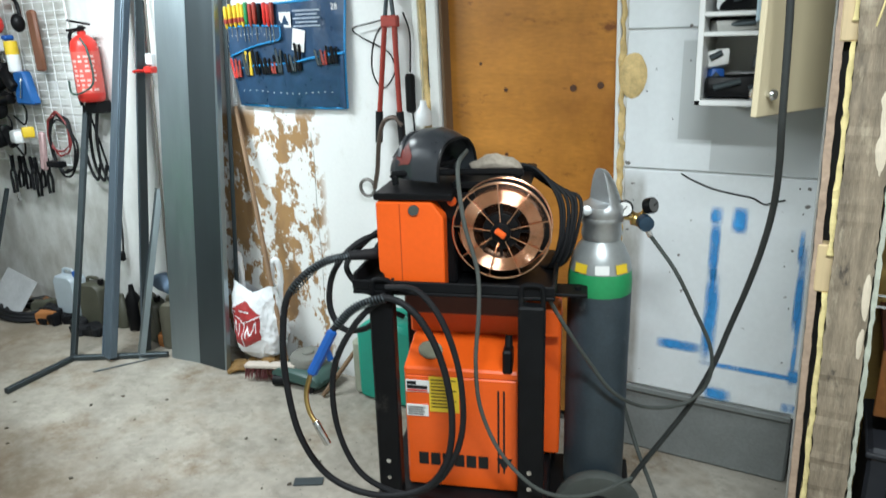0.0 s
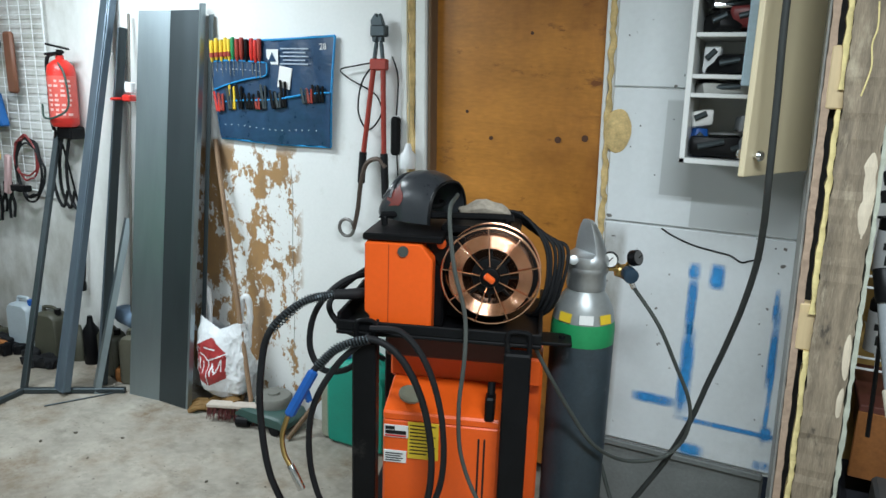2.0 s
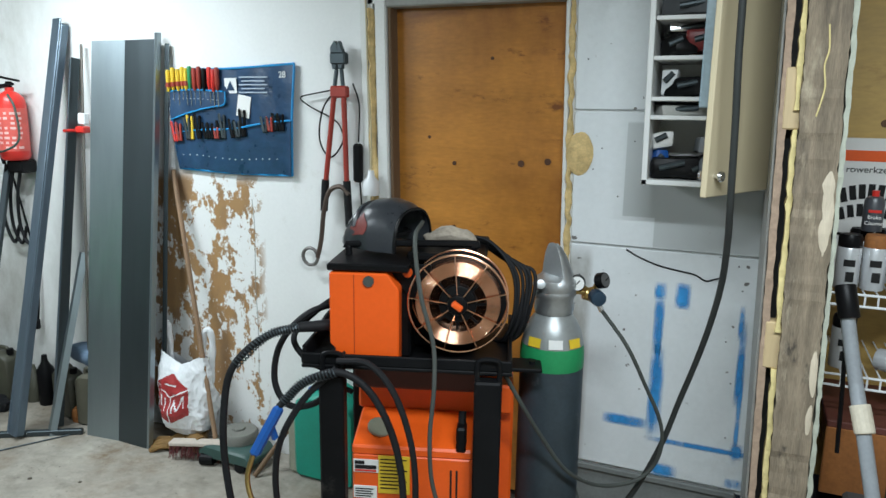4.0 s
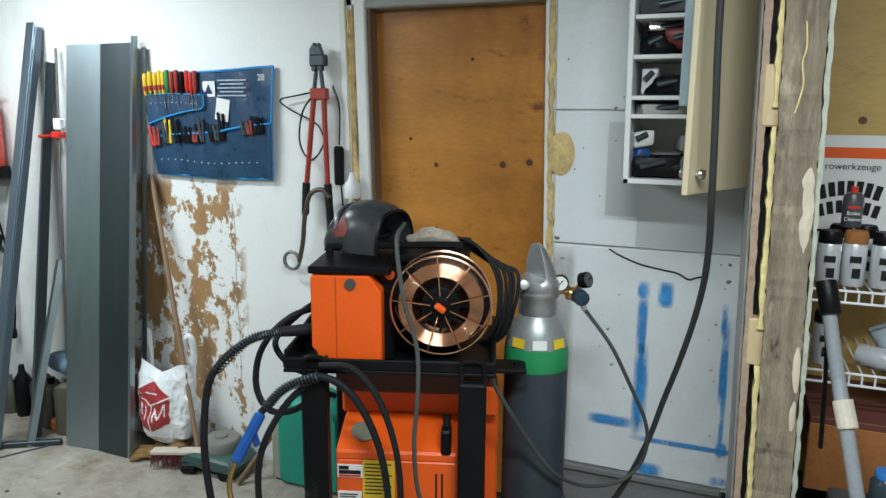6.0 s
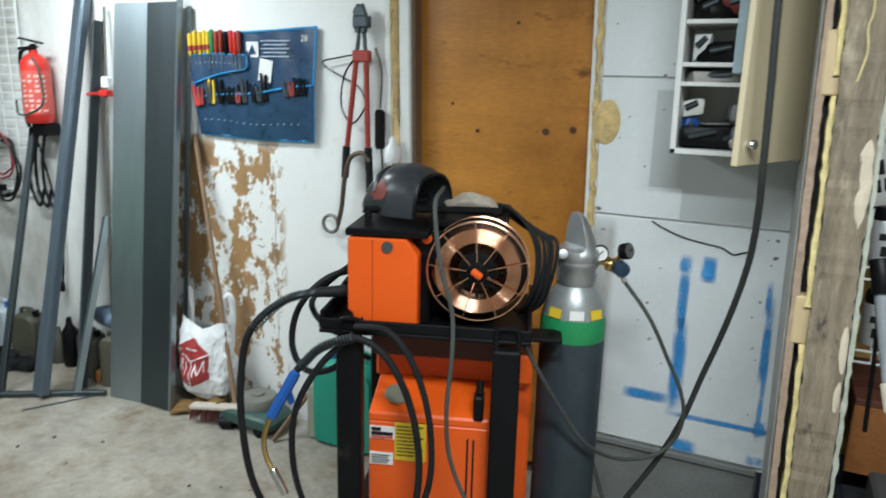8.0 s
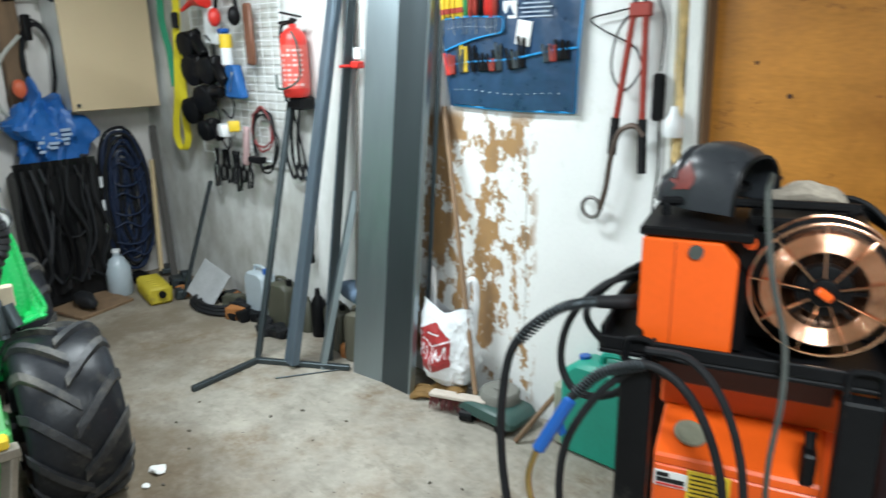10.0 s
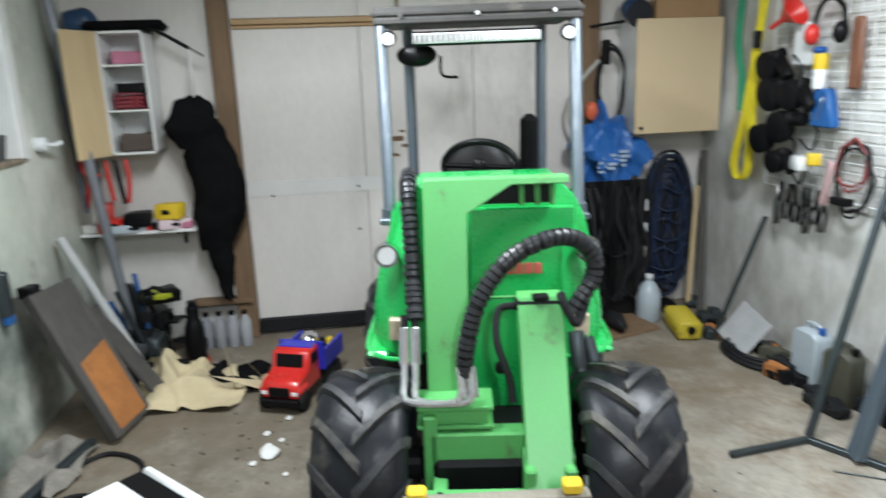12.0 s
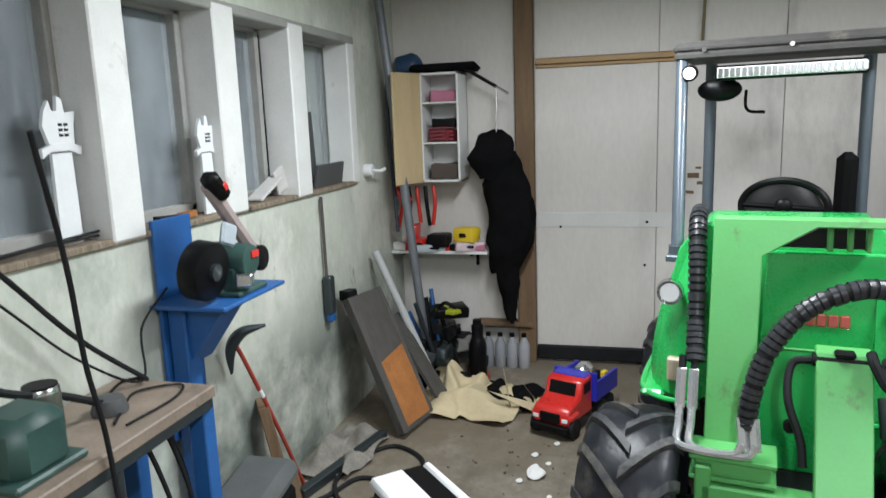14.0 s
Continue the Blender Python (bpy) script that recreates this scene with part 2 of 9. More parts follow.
# older grey coat showing by the door
tint_over(GREY_BOARD, lambda n, l: times(n, l, times(n, l, window_mask(n, l, 0, 0.5, 0.6, 0.90, 0.925), window_mask(n, l, 2, 0.0, 0.1, 1.16, 1.22)), noise_mask(n, l, 4.0, 0.25, 0.6, (1, 1, 0.5), 9, 0.7)), (0.36, 0.355, 0.33))
# the wall cabinet's stepped cast shadow, painted into the board colour
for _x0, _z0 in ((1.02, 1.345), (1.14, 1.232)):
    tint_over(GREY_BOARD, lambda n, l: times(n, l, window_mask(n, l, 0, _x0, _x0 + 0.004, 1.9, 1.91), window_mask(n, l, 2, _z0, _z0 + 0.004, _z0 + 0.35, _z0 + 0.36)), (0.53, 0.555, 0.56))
# scattered nail heads and chips
tint_over(GREY_BOARD, lambda n, l: noise_mask(n, l, 26.0, 0.73, 0.76, (1, 1, 1), 2, 0.5), (0.16, 0.15, 0.14))
CONCRETE = mat("concrete", (0.315, 0.288, 0.242), 0.72, var=0.30, size=3.2, grain=26, bump=0.45)
tint_over(CONCRETE, lambda n, l: noise_mask(n, l, 6.5, 0.50, 0.72, (1, 1.3, 1), 10, 0.75), (0.17, 0.155, 0.125))
tint_over(CONCRETE, lambda n, l: times(n, l, noise_mask(n, l, 1.7, 0.47, 0.62, (1, 1, 1), 6, 0.6), noise_mask(n, l, 11.0, 0.36, 0.62, (1, 1, 1), 10, 0.75)), (0.155, 0.105, 0.058))
# brown wet dirt where the machine drives
tint_over(CONCRETE, lambda n, l: times(n, l, times(n, l, window_mask(n, l, 0, -2.6, -1.9, -0.6, 0.1), window_mask(n, l, 1, -2.6, -1.9, -1.45, -1.0)), noise_mask(n, l, 7.0, 0.33, 0.58, (1, 1, 1), 10, 0.72)), (0.115, 0.08, 0.045))
tint_over(CONCRETE, lambda n, l: times(n, l, window_mask(n, l, 1, -4.5, -4.3, -2.6, -1.6), noise_mask(n, l, 4.0, 0.34, 0.64, (1, 1, 1), 10, 0.7)), (0.13, 0.11, 0.08))
tint_over(CONCRETE, lambda n, l: noise_mask(n, l, 45.0, 0.66, 0.74, (1, 1, 1), 3, 0.6), (0.07, 0.055, 0.04))
# brown trodden dirt towards the far wall
tint_over(CONCRETE, lambda n, l: times(n, l, window_mask(n, l, 0, -5.0, -4.8, -3.0, -2.0), noise_mask(n, l, 3.0, 0.28, 0.60, (1, 1, 1), 9, 0.68)), (0.165, 0.132, 0.092))
# oily damp patch by the front tyre
tint_over(CONCRETE, lambda n, l: times(n, l, times(n, l, window_mask(n, l, 0, -2.4, -1.8, -1.1, -0.7), window_mask(n, l, 1, -2.5, -2.1, -1.5, -1.1)), noise_mask(n, l, 3.2, 0.36, 0.56, (1, 1, 1), 9, 0.68)), (0.12, 0.092, 0.058))
PLINTH = mat("plinth_concrete", (0.18, 0.19, 0.185), 0.85, var=0.2, size=5, bump=0.4)
DOOR_PLY = mat("door_plywood", (0.47, 0.195, 0.032), 0.36, var=0.30, size=3.0, grain=40, bump=0.04, stretch=(0.6, 1, 2.2), dirt=(0.22, 0.075, 0.014), dirt_amount=0.2)
tint_over(DOOR_PLY, lambda n, l: times(n, l, times(n, l, window_mask(n, l, 2, 1.55, 2.2, 3.0, 3.1), window_mask(n, l, 0, 0.25, 0.75, 2.0, 2.1), "MAXIMUM"), noise_mask(n, l, 5.0, 0.35, 0.75, (1, 1, 0.5))), (0.20, 0.068, 0.014))
# small dark flecks and rubbed stains in the varnish
tint_over(DOOR_PLY, lambda n, l: noise_mask(n, l, 9.0, 0.60, 0.70, (0.7, 1, 1.6), 9, 0.7), (0.17, 0.055, 0.012))
RAW_WOOD = mat("raw_timber", (0.225, 0.18, 0.128), 0.85, var=0.5, size=7, grain=80, bump=0.6, stretch=(5, 5, 0.5), dirt=(0.07, 0.058, 0.048), dirt_amount=0.35)
tint_over(RAW_WOOD, lambda n, l: noise_mask(n, l, 7.0, 0.56, 0.70, (2.5, 2.5, 0.6), 10, 0.75), (0.42, 0.36, 0.26))
tint_over(RAW_WOOD, lambda n, l: noise_mask(n, l, 5.0, 0.60, 0.68, (1.6, 1.6, 0.8), 10, 0.7), (0.035, 0.03, 0.026))
BROWN_POST = mat("brown_post", (0.17, 0.105, 0.058), 0.75, var=0.3, size=5, grain=60, bump=0.3, stretch=(4, 4, 0.5))
PALE_WOOD = mat("pale_wood", (0.55, 0.42, 0.24), 0.55, var=0.12, size=5, grain=60, bump=0.08, stretch=(3, 3, 0.35))
FOAM = mat("pu_foam", (0.62, 0.45, 0.20), 0.8, var=0.3, size=25, grain=120, bump=0.7)
PALE_FOAM = mat("foam_strip", (0.72, 0.60, 0.28), 0.85, var=0.15, size=20, bump=0.4)
BEIGE = mat("beige_laminate", (0.60, 0.47, 0.30), 0.45, var=0.04, size=2, bump=0.02)
CREAM = mat("cream_laminate", (0.63, 0.54, 0.36), 0.4, var=0.05, size=2, bump=0.02, stretch=(4, 4, 0.3))
WHITE_MELAMINE = mat("white_melamine", (0.74, 0.75, 0.74), 0.4, var=0.03, bump=0.02)
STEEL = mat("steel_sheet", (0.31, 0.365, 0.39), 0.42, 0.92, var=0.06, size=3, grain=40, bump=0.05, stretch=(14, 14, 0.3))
# dark steel of tools; on the leaning sheet it paints the shaded web
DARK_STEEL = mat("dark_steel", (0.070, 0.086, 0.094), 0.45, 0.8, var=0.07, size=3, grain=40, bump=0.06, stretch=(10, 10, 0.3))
BLUE_STEEL = mat("blue_grey_beam", (0.14, 0.185, 0.23), 0.42, 0.6, var=0.2, size=4, grain=50, bump=0.08, stretch=(6, 6, 0.4))
CHROME = mat("bright_metal", (0.70, 0.71, 0.72), 0.22, 1.0, var=0.06, bump=0.02)
BLACK_METAL = mat("black_metal", (0.006, 0.0063, 0.0072), 0.48, var=0.3, size=10, bump=0.1, dirt=(0.035, 0.033, 0.03), dirt_amount=0.04, spec=0.14)
BLACK_PLASTIC = mat("black_plastic", (0.0048, 0.0048, 0.0055), 0.40, var=0.25, bump=0.05, spec=0.16)
RUBBER = mat("rubber", (0.012, 0.0125, 0.014), 0.62, var=0.3, size=12, bump=0.2, spec=0.2)
WRAP_GREY = mat("sleeve_wrap", (0.024, 0.026, 0.030), 0.36, var=0.2, size=20, bump=0.05, spec=0.45)
ZINC = mat("zinc_plated", (0.58, 0.59, 0.60), 0.24, 0.75, var=0.04, bump=0.0)
HOSE_GREY = mat("grey_rubber_hose", (0.065, 0.072, 0.066), 0.6, var=0.15, size=20, bump=0.1, spec=0.25)
ORANGE = mat("orange_enamel", (0.80, 0.105, 0.008), 0.38, var=0.07, size=4, bump=0.03, dirt=(0.42, 0.07, 0.015), dirt_amount=0.03)
DARK_CABLE = mat("dark_cable_sheath", (0.034, 0.037, 0.036), 0.55, var=0.15, size=20, bump=0.08, spec=0.25)
COPPER = mat("copper_wire", (0.87, 0.50, 0.33), 0.20, 1.0, var=0.08, size=40, grain=300, bump=0.02)
_tan = COPPER.node_tree.nodes.new("ShaderNodeTangent")
_tan.direction_type, _tan.axis = "RADIAL", "Y"
WOUND_COPPER = COPPER.copy()
WOUND_COPPER.name = "wound_copper_wire"
_b = WOUND_COPPER.node_tree.nodes["Principled BSDF"]
_b.inputs["Anisotropic"].default_value, _b.inputs["Anisotropic Rotation"].default_value = 0.6, 0.25
WOUND_COPPER.node_tree.links.new(WOUND_COPPER.node_tree.nodes["Tangent"].outputs[0], _b.inputs["Tangent"])
CYLINDER_GREY = mat("cylinder_grey", (0.028, 0.041, 0.051), 0.5, var=0.32, size=8, bump=0.12, dirt=(0.20, 0.22, 0.23), dirt_amount=0.05)
CYLINDER_LIGHT = mat("cylinder_light", (0.36, 0.38, 0.38), 0.4, 0.5, var=0.12, size=10, bump=0.08)
BAND_GREEN = mat("band_green", (0.02, 0.26, 0.09), 0.45, var=0.15, bump=0.05)
CAP_ALU = mat("cap_aluminium", (0.50, 0.52, 0.53), 0.46, 0.9, var=0.1, size=15, bump=0.15)
BRASS = mat("brass", (0.60, 0.42, 0.16), 0.35, 1.0, var=0.12, bump=0.05)
TRACTOR_GREEN = mat("tractor_green", (0.010, 0.44, 0.095), 0.28, var=0.1, size=3, bump=0.02, coat=0.35, dirt=(0.02, 0.36, 0.07), dirt_amount=0.05)
BOOM_GREEN = mat("boom_green", (0.09, 0.38, 0.11), 0.42, var=0.10, size=4, bump=0.05, dirt=(0.12, 0.30, 0.08), dirt_amount=0.06)
# rubbed and oily places on the boom
tint_over(BOOM_GREEN, lambda n, l: noise_mask(n, l, 8.0, 0.60, 0.72, (1, 1, 0.6), 9, 0.72), (0.085, 0.17, 0.06))
TYRE = mat("tyre_rubber", (0.012, 0.0135, 0.017), 0.36, var=0.4, size=7, grain=60, bump=0.25, dirt=(0.075, 0.07, 0.058), dirt_amount=0.2, spec=0.28)
LUG = mat("worn_lug_rubber", (0.030, 0.031, 0.034), 0.5, var=0.4, size=9, grain=60, bump=0.3, dirt=(0.13, 0.12, 0.10), dirt_amount=0.45, spec=0.35)
RED = mat("red_enamel", (0.60, 0.03, 0.022), 0.35, var=0.1, bump=0.03)
TOOL_RED = mat("tool_red", (0.34, 0.04, 0.026), 0.4, var=0.15, bump=0.05)
YELLOW = mat("yellow_plastic", (0.75, 0.52, 0.03), 0.45, var=0.1, bump=0.03)
BLUE_PLASTIC = mat("blue_plastic", (0.01, 0.085, 0.34), 0.4, var=0.15, bump=0.05)
BLUE_PAINT = mat("blue_paint", (0.012, 0.095, 0.30), 0.5, var=0.18, size=6, bump=0.1, dirt=(0.05, 0.07, 0.12), dirt_amount=0.06)
NAVY = mat("navy_fabric", (0.022, 0.055, 0.115), 0.30, var=0.35, size=9, grain=30, bump=0.55)
TRIM_BLUE = mat("blue_trim", (0.02, 0.27, 0.60), 0.5, var=0.1, bump=0.05)
TEAL = mat("teal_plastic", (0.012, 0.28, 0.20), 0.42, var=0.12, size=5, bump=0.04)
BLACK_CLOTH = mat("black_cloth", (0.006, 0.006, 0.0065), 0.9, var=0.35, size=10, grain=250, bump=0.4, spec=0.05)
CARDBOARD = mat("cardboard", (0.33, 0.20, 0.10), 0.8, var=0.12, size=5, bump=0.08)
BEIGE_CLOTH = mat("beige_cloth", (0.55, 0.46, 0.29), 0.9, var=0.15, size=12, grain=160, bump=0.3)
WHITE_PAPER = mat("white_paper", (0.76, 0.76, 0.74), 0.6, var=0.04, bump=0.02)
WHITE_PLASTIC = mat("white_plastic", (0.74, 0.76, 0.77), 0.4, var=0.05, bump=0.03)
BAG_PLASTIC = mat("bag_plastic", (0.72, 0.74, 0.76), 0.32, var=0.06, size=15, bump=0.25)
BAG_RED = mat("bag_red", (0.33, 0.030, 0.032), 0.4, var=0.15, size=15, bump=0.1)
BAG_BLUE = mat("bag_blue", (0.02, 0.13, 0.42), 0.4, var=0.2, size=14, bump=0.25)
RUST = mat("rust", (0.34, 0.13, 0.035), 0.85, var=0.3, size=9, bump=0.35, dirt=(0.12, 0.06, 0.03), dirt_amount=0.1)
PLANK_GREY = mat("weathered_plank", (0.065, 0.06, 0.054), 0.75, var=0.3, size=6, bump=0.25, stretch=(4, 4, 0.5))
GREEN_DARK = mat("dark_green_metal", (0.03, 0.075, 0.065), 0.45, var=0.2, size=8, bump=0.1, dirt=(0.07, 0.08, 0.07), dirt_amount=0.1)
STRAP_YELLOW = mat("strap_yellow", (0.72, 0.60, 0.02), 0.6, var=0.12, size=20, bump=0.15)
STRAP_GREEN = mat("strap_green", (0.03, 0.28, 0.15), 0.6, var=0.12, size=20, bump=0.15)
GOLD_CLOTH = mat("leather_gloves", (0.20, 0.11, 0.03), 0.75, var=0.35, size=14, bump=0.4)
PINK = mat("pink_cloth", (0.45, 0.16, 0.24), 0.8, var=0.2, bump=0.2)
CLEAR_JUG = mat("milky_plastic", (0.38, 0.44, 0.48), 0.35, var=0.1, bump=0.05)
OLIVE = mat("olive_enamel", (0.065, 0.065, 0.046), 0.5, var=0.2, bump=0.1)
LAMP_GLASS = mat("lamp_lens", (0.82, 0.84, 0.85), 0.08, 0.0, var=0.05, bump=0.1)
INK = mat("black_ink", (0.02, 0.02, 0.02), 0.6, var=0.05, bump=0, spec=0.1)
SHEET_DARK = mat("grey_sheet", (0.07, 0.073, 0.075), 0.6, var=0.2, bump=0.1)

FAR_WALL = mat("far_wall_panel", (0.655, 0.625, 0.59), 0.5, var=0.09, size=1.8, grain=40, bump=0.05, stretch=(1, 1, 0.4), dirt=(0.42, 0.41, 0.38), dirt_amount=0.12)
WINDOW_WALL = mat("window_wall_paint", (0.52, 0.55, 0.48), 0.42, var=0.16, size=2.6, grain=30, bump=0.25, stretch=(1.2, 1, 0.8), dirt=(0.30, 0.33, 0.28), dirt_amount=0.2)
tint_over(WINDOW_WALL, lambda n, l: noise_mask(n, l, 3.4, 0.50, 0.64, (1.0, 1, 0.55), 10, 0.72), (0.66, 0.67, 0.60))
tint_over(WINDOW_WALL, lambda n, l: times(n, l, noise_mask(n, l, 1.8, 0.36, 0.56, (1.0, 1, 1.2), 8, 0.6), window_mask(n, l, 2, -0.3, -0.2, 0.45, 0.95)), (0.15, 0.175, 0.155))
tint_over(WINDOW_WALL, lambda n, l: noise_mask(n, l, 6.0, 0.62, 0.70, (1.3, 1, 0.5), 10, 0.75), (0.16, 0.15, 0.12))
FRAME_WHITE = mat("window_frame_white", (0.72, 0.73, 0.71), 0.5, var=0.08, size=6, bump=0.1, dirt=(0.45, 0.44, 0.40), dirt_amount=0.06)
FRAME_GREY = mat("window_frame_grey", (0.30, 0.30, 0.28), 0.6, var=0.2, size=8, bump=0.15)
CEILING = mat("ceiling_paint", (0.30, 0.29, 0.27), 0.7, var=0.04, bump=0.05)
NIGHT = mat("night_backdrop", (0.02, 0.022, 0.025), 0.9, var=0.3, bump=0)

GLASS = bpy.data.materials.new("window_glass")
GLASS.use_nodes = True
GLASS.node_tree.nodes["Principled BSDF"].inputs["Transmission Weight"].default_value = 1.0
GLASS.node_tree.nodes["Principled BSDF"].inputs["Roughness"].default_value = 0.02
GLASS.node_tree.nodes["Principled BSDF"].inputs["Base Color"].default_value = (0.9, 0.93, 0.92, 1)
_n, _l = GLASS.node_tree.nodes, GLASS.node_tree.links
# a pale grey diffuse layer mixed into the clear glass in upright patches
_veil, _mix = _n.new("ShaderNodeBsdfDiffuse"), _n.new("ShaderNodeMixShader")
_veil.inputs[0].default_value = (0.42, 0.47, 0.50, 1)
_haze = _n.new("ShaderNodeMapRange")
_haze.inputs[3].default_value, _haze.inputs[4].default_value = 0.10, 0.45
_l.new(noise_mask(_n, _l, 2.5, 0.3, 0.7, (2.0, 1, 0.5)), _haze.inputs[0])
_l.new(_haze.outputs[0], _mix.inputs[0]), _l.new(_n["Principled BSDF"].outputs[0], _mix.inputs[1]), _l.new(_veil.outputs[0], _mix.inputs[2])
_l.new(_mix.outputs[0], _n["Material Output"].inputs[0])

CLEAR_BAG = bpy.data.materials.new("clear_bag")
CLEAR_BAG.use_nodes = True
CLEAR_BAG.node_tree.nodes["Principled BSDF"].inputs["Alpha"].default_value = 0.45
CLEAR_BAG.node_tree.nodes["Principled BSDF"].inputs["Roughness"].default_value = 0.2

SPRAY = bpy.data.materials.new("blue_spray_paint")
SPRAY.use_nodes = True
_n, _l = SPRAY.node_tree.nodes, SPRAY.node_tree.links
_n["Principled BSDF"].inputs["Base Color"].default_value = (0.05, 0.33, 0.74, 1)
_n["Principled BSDF"].inputs["Roughness"].default_value = 0.5
_at, _sep = _n.new("ShaderNodeTexCoord"), _n.new("ShaderNodeSeparateXYZ")
_l.new(_at.outputs["Generated"], _sep.inputs[0])
_soft = noise_mask(_n, _l, 9.0, 0.24, 0.62, (1, 1, 0.6))
for _axis in (0, 2):
    # strokes fade out towards their edges
    for _a, _b in ((0.0, 0.32), (1.0, 0.68)):
        _fade = _n.new("ShaderNodeMapRange")
        _fade.inputs[1].default_value, _fade.inputs[2].default_value = _a, _b
        _l.new(_sep.outputs[_axis], _fade.inputs[0])
        _soft = times(_n, _l, _soft, _fade.outputs[0])
_l.new(_soft, _n["Principled BSDF"].inputs["Alpha"])

# ---- structure ----
floor = setting("floor", span((-4.6, -4.6, -0.12), (4.0, 0.3, 0.0), 0), CONCRETE, "worn dusty grey concrete workshop floor with brown stains", "floor")
ceiling = setting("ceiling", span((-4.6, -4.6, 2.75), (4.0, 0.3, 2.85), 0), CEILING, "plain painted workshop ceiling", "ceiling")

wall_north = setting("wall_north", join(
    span((-4.6, 0.0, 0.0), (-0.07, 0.2, 2.75), 0),
    span((-0.10, 0.0, 2.17), (4.0, 0.2, 2.75), 0),
    span((0.80, 0.002, 0.29), (4.0, 0.2, 2.17), 0)), WHITE_WALL, "white painted wall with flaking brown patches beside a boarded door", "wall")
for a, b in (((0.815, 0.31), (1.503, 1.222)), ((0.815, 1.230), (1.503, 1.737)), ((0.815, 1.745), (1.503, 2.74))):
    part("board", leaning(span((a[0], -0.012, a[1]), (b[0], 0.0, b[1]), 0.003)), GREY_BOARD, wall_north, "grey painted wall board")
setting("foundation_plinth", join(span((0.80, -0.004, 0.0), (1.52, 0.2, 0.285), 0.01), span((0.83, -0.02, 0.275), (1.515, 0.0, 0.300), 0.004)), PLINTH, "bare concrete plinth under the grey boards", "plinth")

# a crack along the board and blue spray marks
crack = part("crack", tube([(1.045, -0.013, 1.218), (1.089, -0.014, 1.195), (1.164, -0.014, 1.168), (1.248, -0.014, 1.153), (1.30, -0.014, 1.145), (1.341, -0.014, 1.125), (1.37, -0.014, 1.134), (1.409, -0.014, 1.146)], 0.0035, 5), INK, wall_north, "long dark crack in the board")
for x, z, w, h in ((1.184, 0.93, 0.030, 0.20), (1.19, 0.72, 0.016, 0.42), (1.192, 0.66, 0.045, 0.34), (1.185, 1.07, 0.035, 0.06), (1.265, 1.056, 0.045, 0.09), (1.478, 0.98, 0.016, 0.12), (1.488, 0.82, 0.022, 0.30), (1.497, 0.62, 0.016, 0.36), (1.503, 0.47, 0.035, 0.06), (1.37, 0.462, 0.30, 0.022), (1.08, 0.519, 0.13, 0.045), (1.245, 0.338, 0.08, 0.05), (1.505, 0.335, 0.05, 0.04)):
    part("paint_mark", rough_up(span((x - w * 0.7, -0.0145, z - h * 0.58), (x + w * 0.7, -0.0125, z + h * 0.58), 0), 0.004, 20, 3), SPRAY, wall_north, "smudged blue spray paint")
for x, z in ((0.87, 1.10), (0.90, 1.52), (0.93, 1.60), (0.86, 1.93), (1.05, 1.63), (1.45, 1.19), (1.47, 1.10), (1.43, 0.90), (1.46, 0.74), (1.46, 0.52), (0.88, 0.55), (1.0, 1.42)):
    part("nail_head", rod((x, -0.0105, z), (x, -0.0135, z), 0.0028, 8), INK, wall_north)

part("hairline", tube([(-0.735, -0.001, 1.30), (-0.725, -0.001, 1.15), (-0.733, -0.001, 0.9), (-0.728, -0.001, 0.6), (-0.74, -0.001, 0.25)], 0.0012, 4, 4), FRAME_GREY, wall_north, "fine upright crack in the plaster")
door_1 = tagged(new("door_1"), "orange-brown varnished plywood door panel in a rough opening", "door", "", "structure")
door_leaf = part("leaf", leaning(span((0.025, 0.05, 0.06), (0.768, 0.085, 2.16), 0.003)), DOOR_PLY, door_1)
for x, z, r in ((0.592, 1.523, 0.014), (0.704, 1.535, 0.014), (0.297, 1.513, 0.009), (0.456, 1.943, 0.007), (0.18, 1.62, 0.007), (0.30, 1.24, 0.008), (0.57, 1.08, 0.010)):
    part("knot", rod((x, 0.047, z), (x, 0.0505, z), r, 10), mat("knot_brown", (0.07, 0.025, 0.008), 0.6), door_1, "dark knot")
part("jamb", leaning(span((0.012, -0.012, 0.05), (0.027, 0.16, 2.17), 0.004)), BROWN_POST, door_1, "dark brown timber jamb")
part("jamb", leaning(span((0.768, 0.0, 0.05), (0.786, 0.16, 2.17), 0.004)), FRAME_WHITE, door_1, "thin white jamb edge")
part("header", leaning(span((-0.03, -0.02, 2.15), (0.79, 0.16, 2.185), 0.006)), FRAME_GREY, door_1, "grey timber header")
part("casing", leaning(rough_up(span((-0.042, -0.024, 0.05), (0.010, 0.02, 2.19), 0.006), 0.003, 9)), FRAME_WHITE, door_1, "chipped white casing board")
part("casing", leaning(rough_up(span((-0.118, -0.016, 0.05), (-0.086, 0.02, 2.32), 0.004), 0.002, 9)), FRAME_WHITE, door_1, "narrow white cover strip")
part("foam_bead", leaning(rough_up(tube([(0.797, -0.004, z) for z in np.linspace(0.1, 2.15, 40)], 0.011, 10, 6), 0.012, 22)), FOAM, door_1, "cured yellow expanding foam")
part("foam_bead", leaning(rough_up(tube([(-0.066, -0.008, z) for z in np.linspace(0.05, 2.15, 40)], 0.017, 8, 4), 0.012, 17, 5)), FOAM, door_1, "cured yellow expanding foam")
part("foam_lump", rough_up(ball(0.075, (0.845, -0.012, 1.575), (0.72, 0.16, 1.12)), 0.006, 26), FOAM, door_1, "round lump of expanding foam")

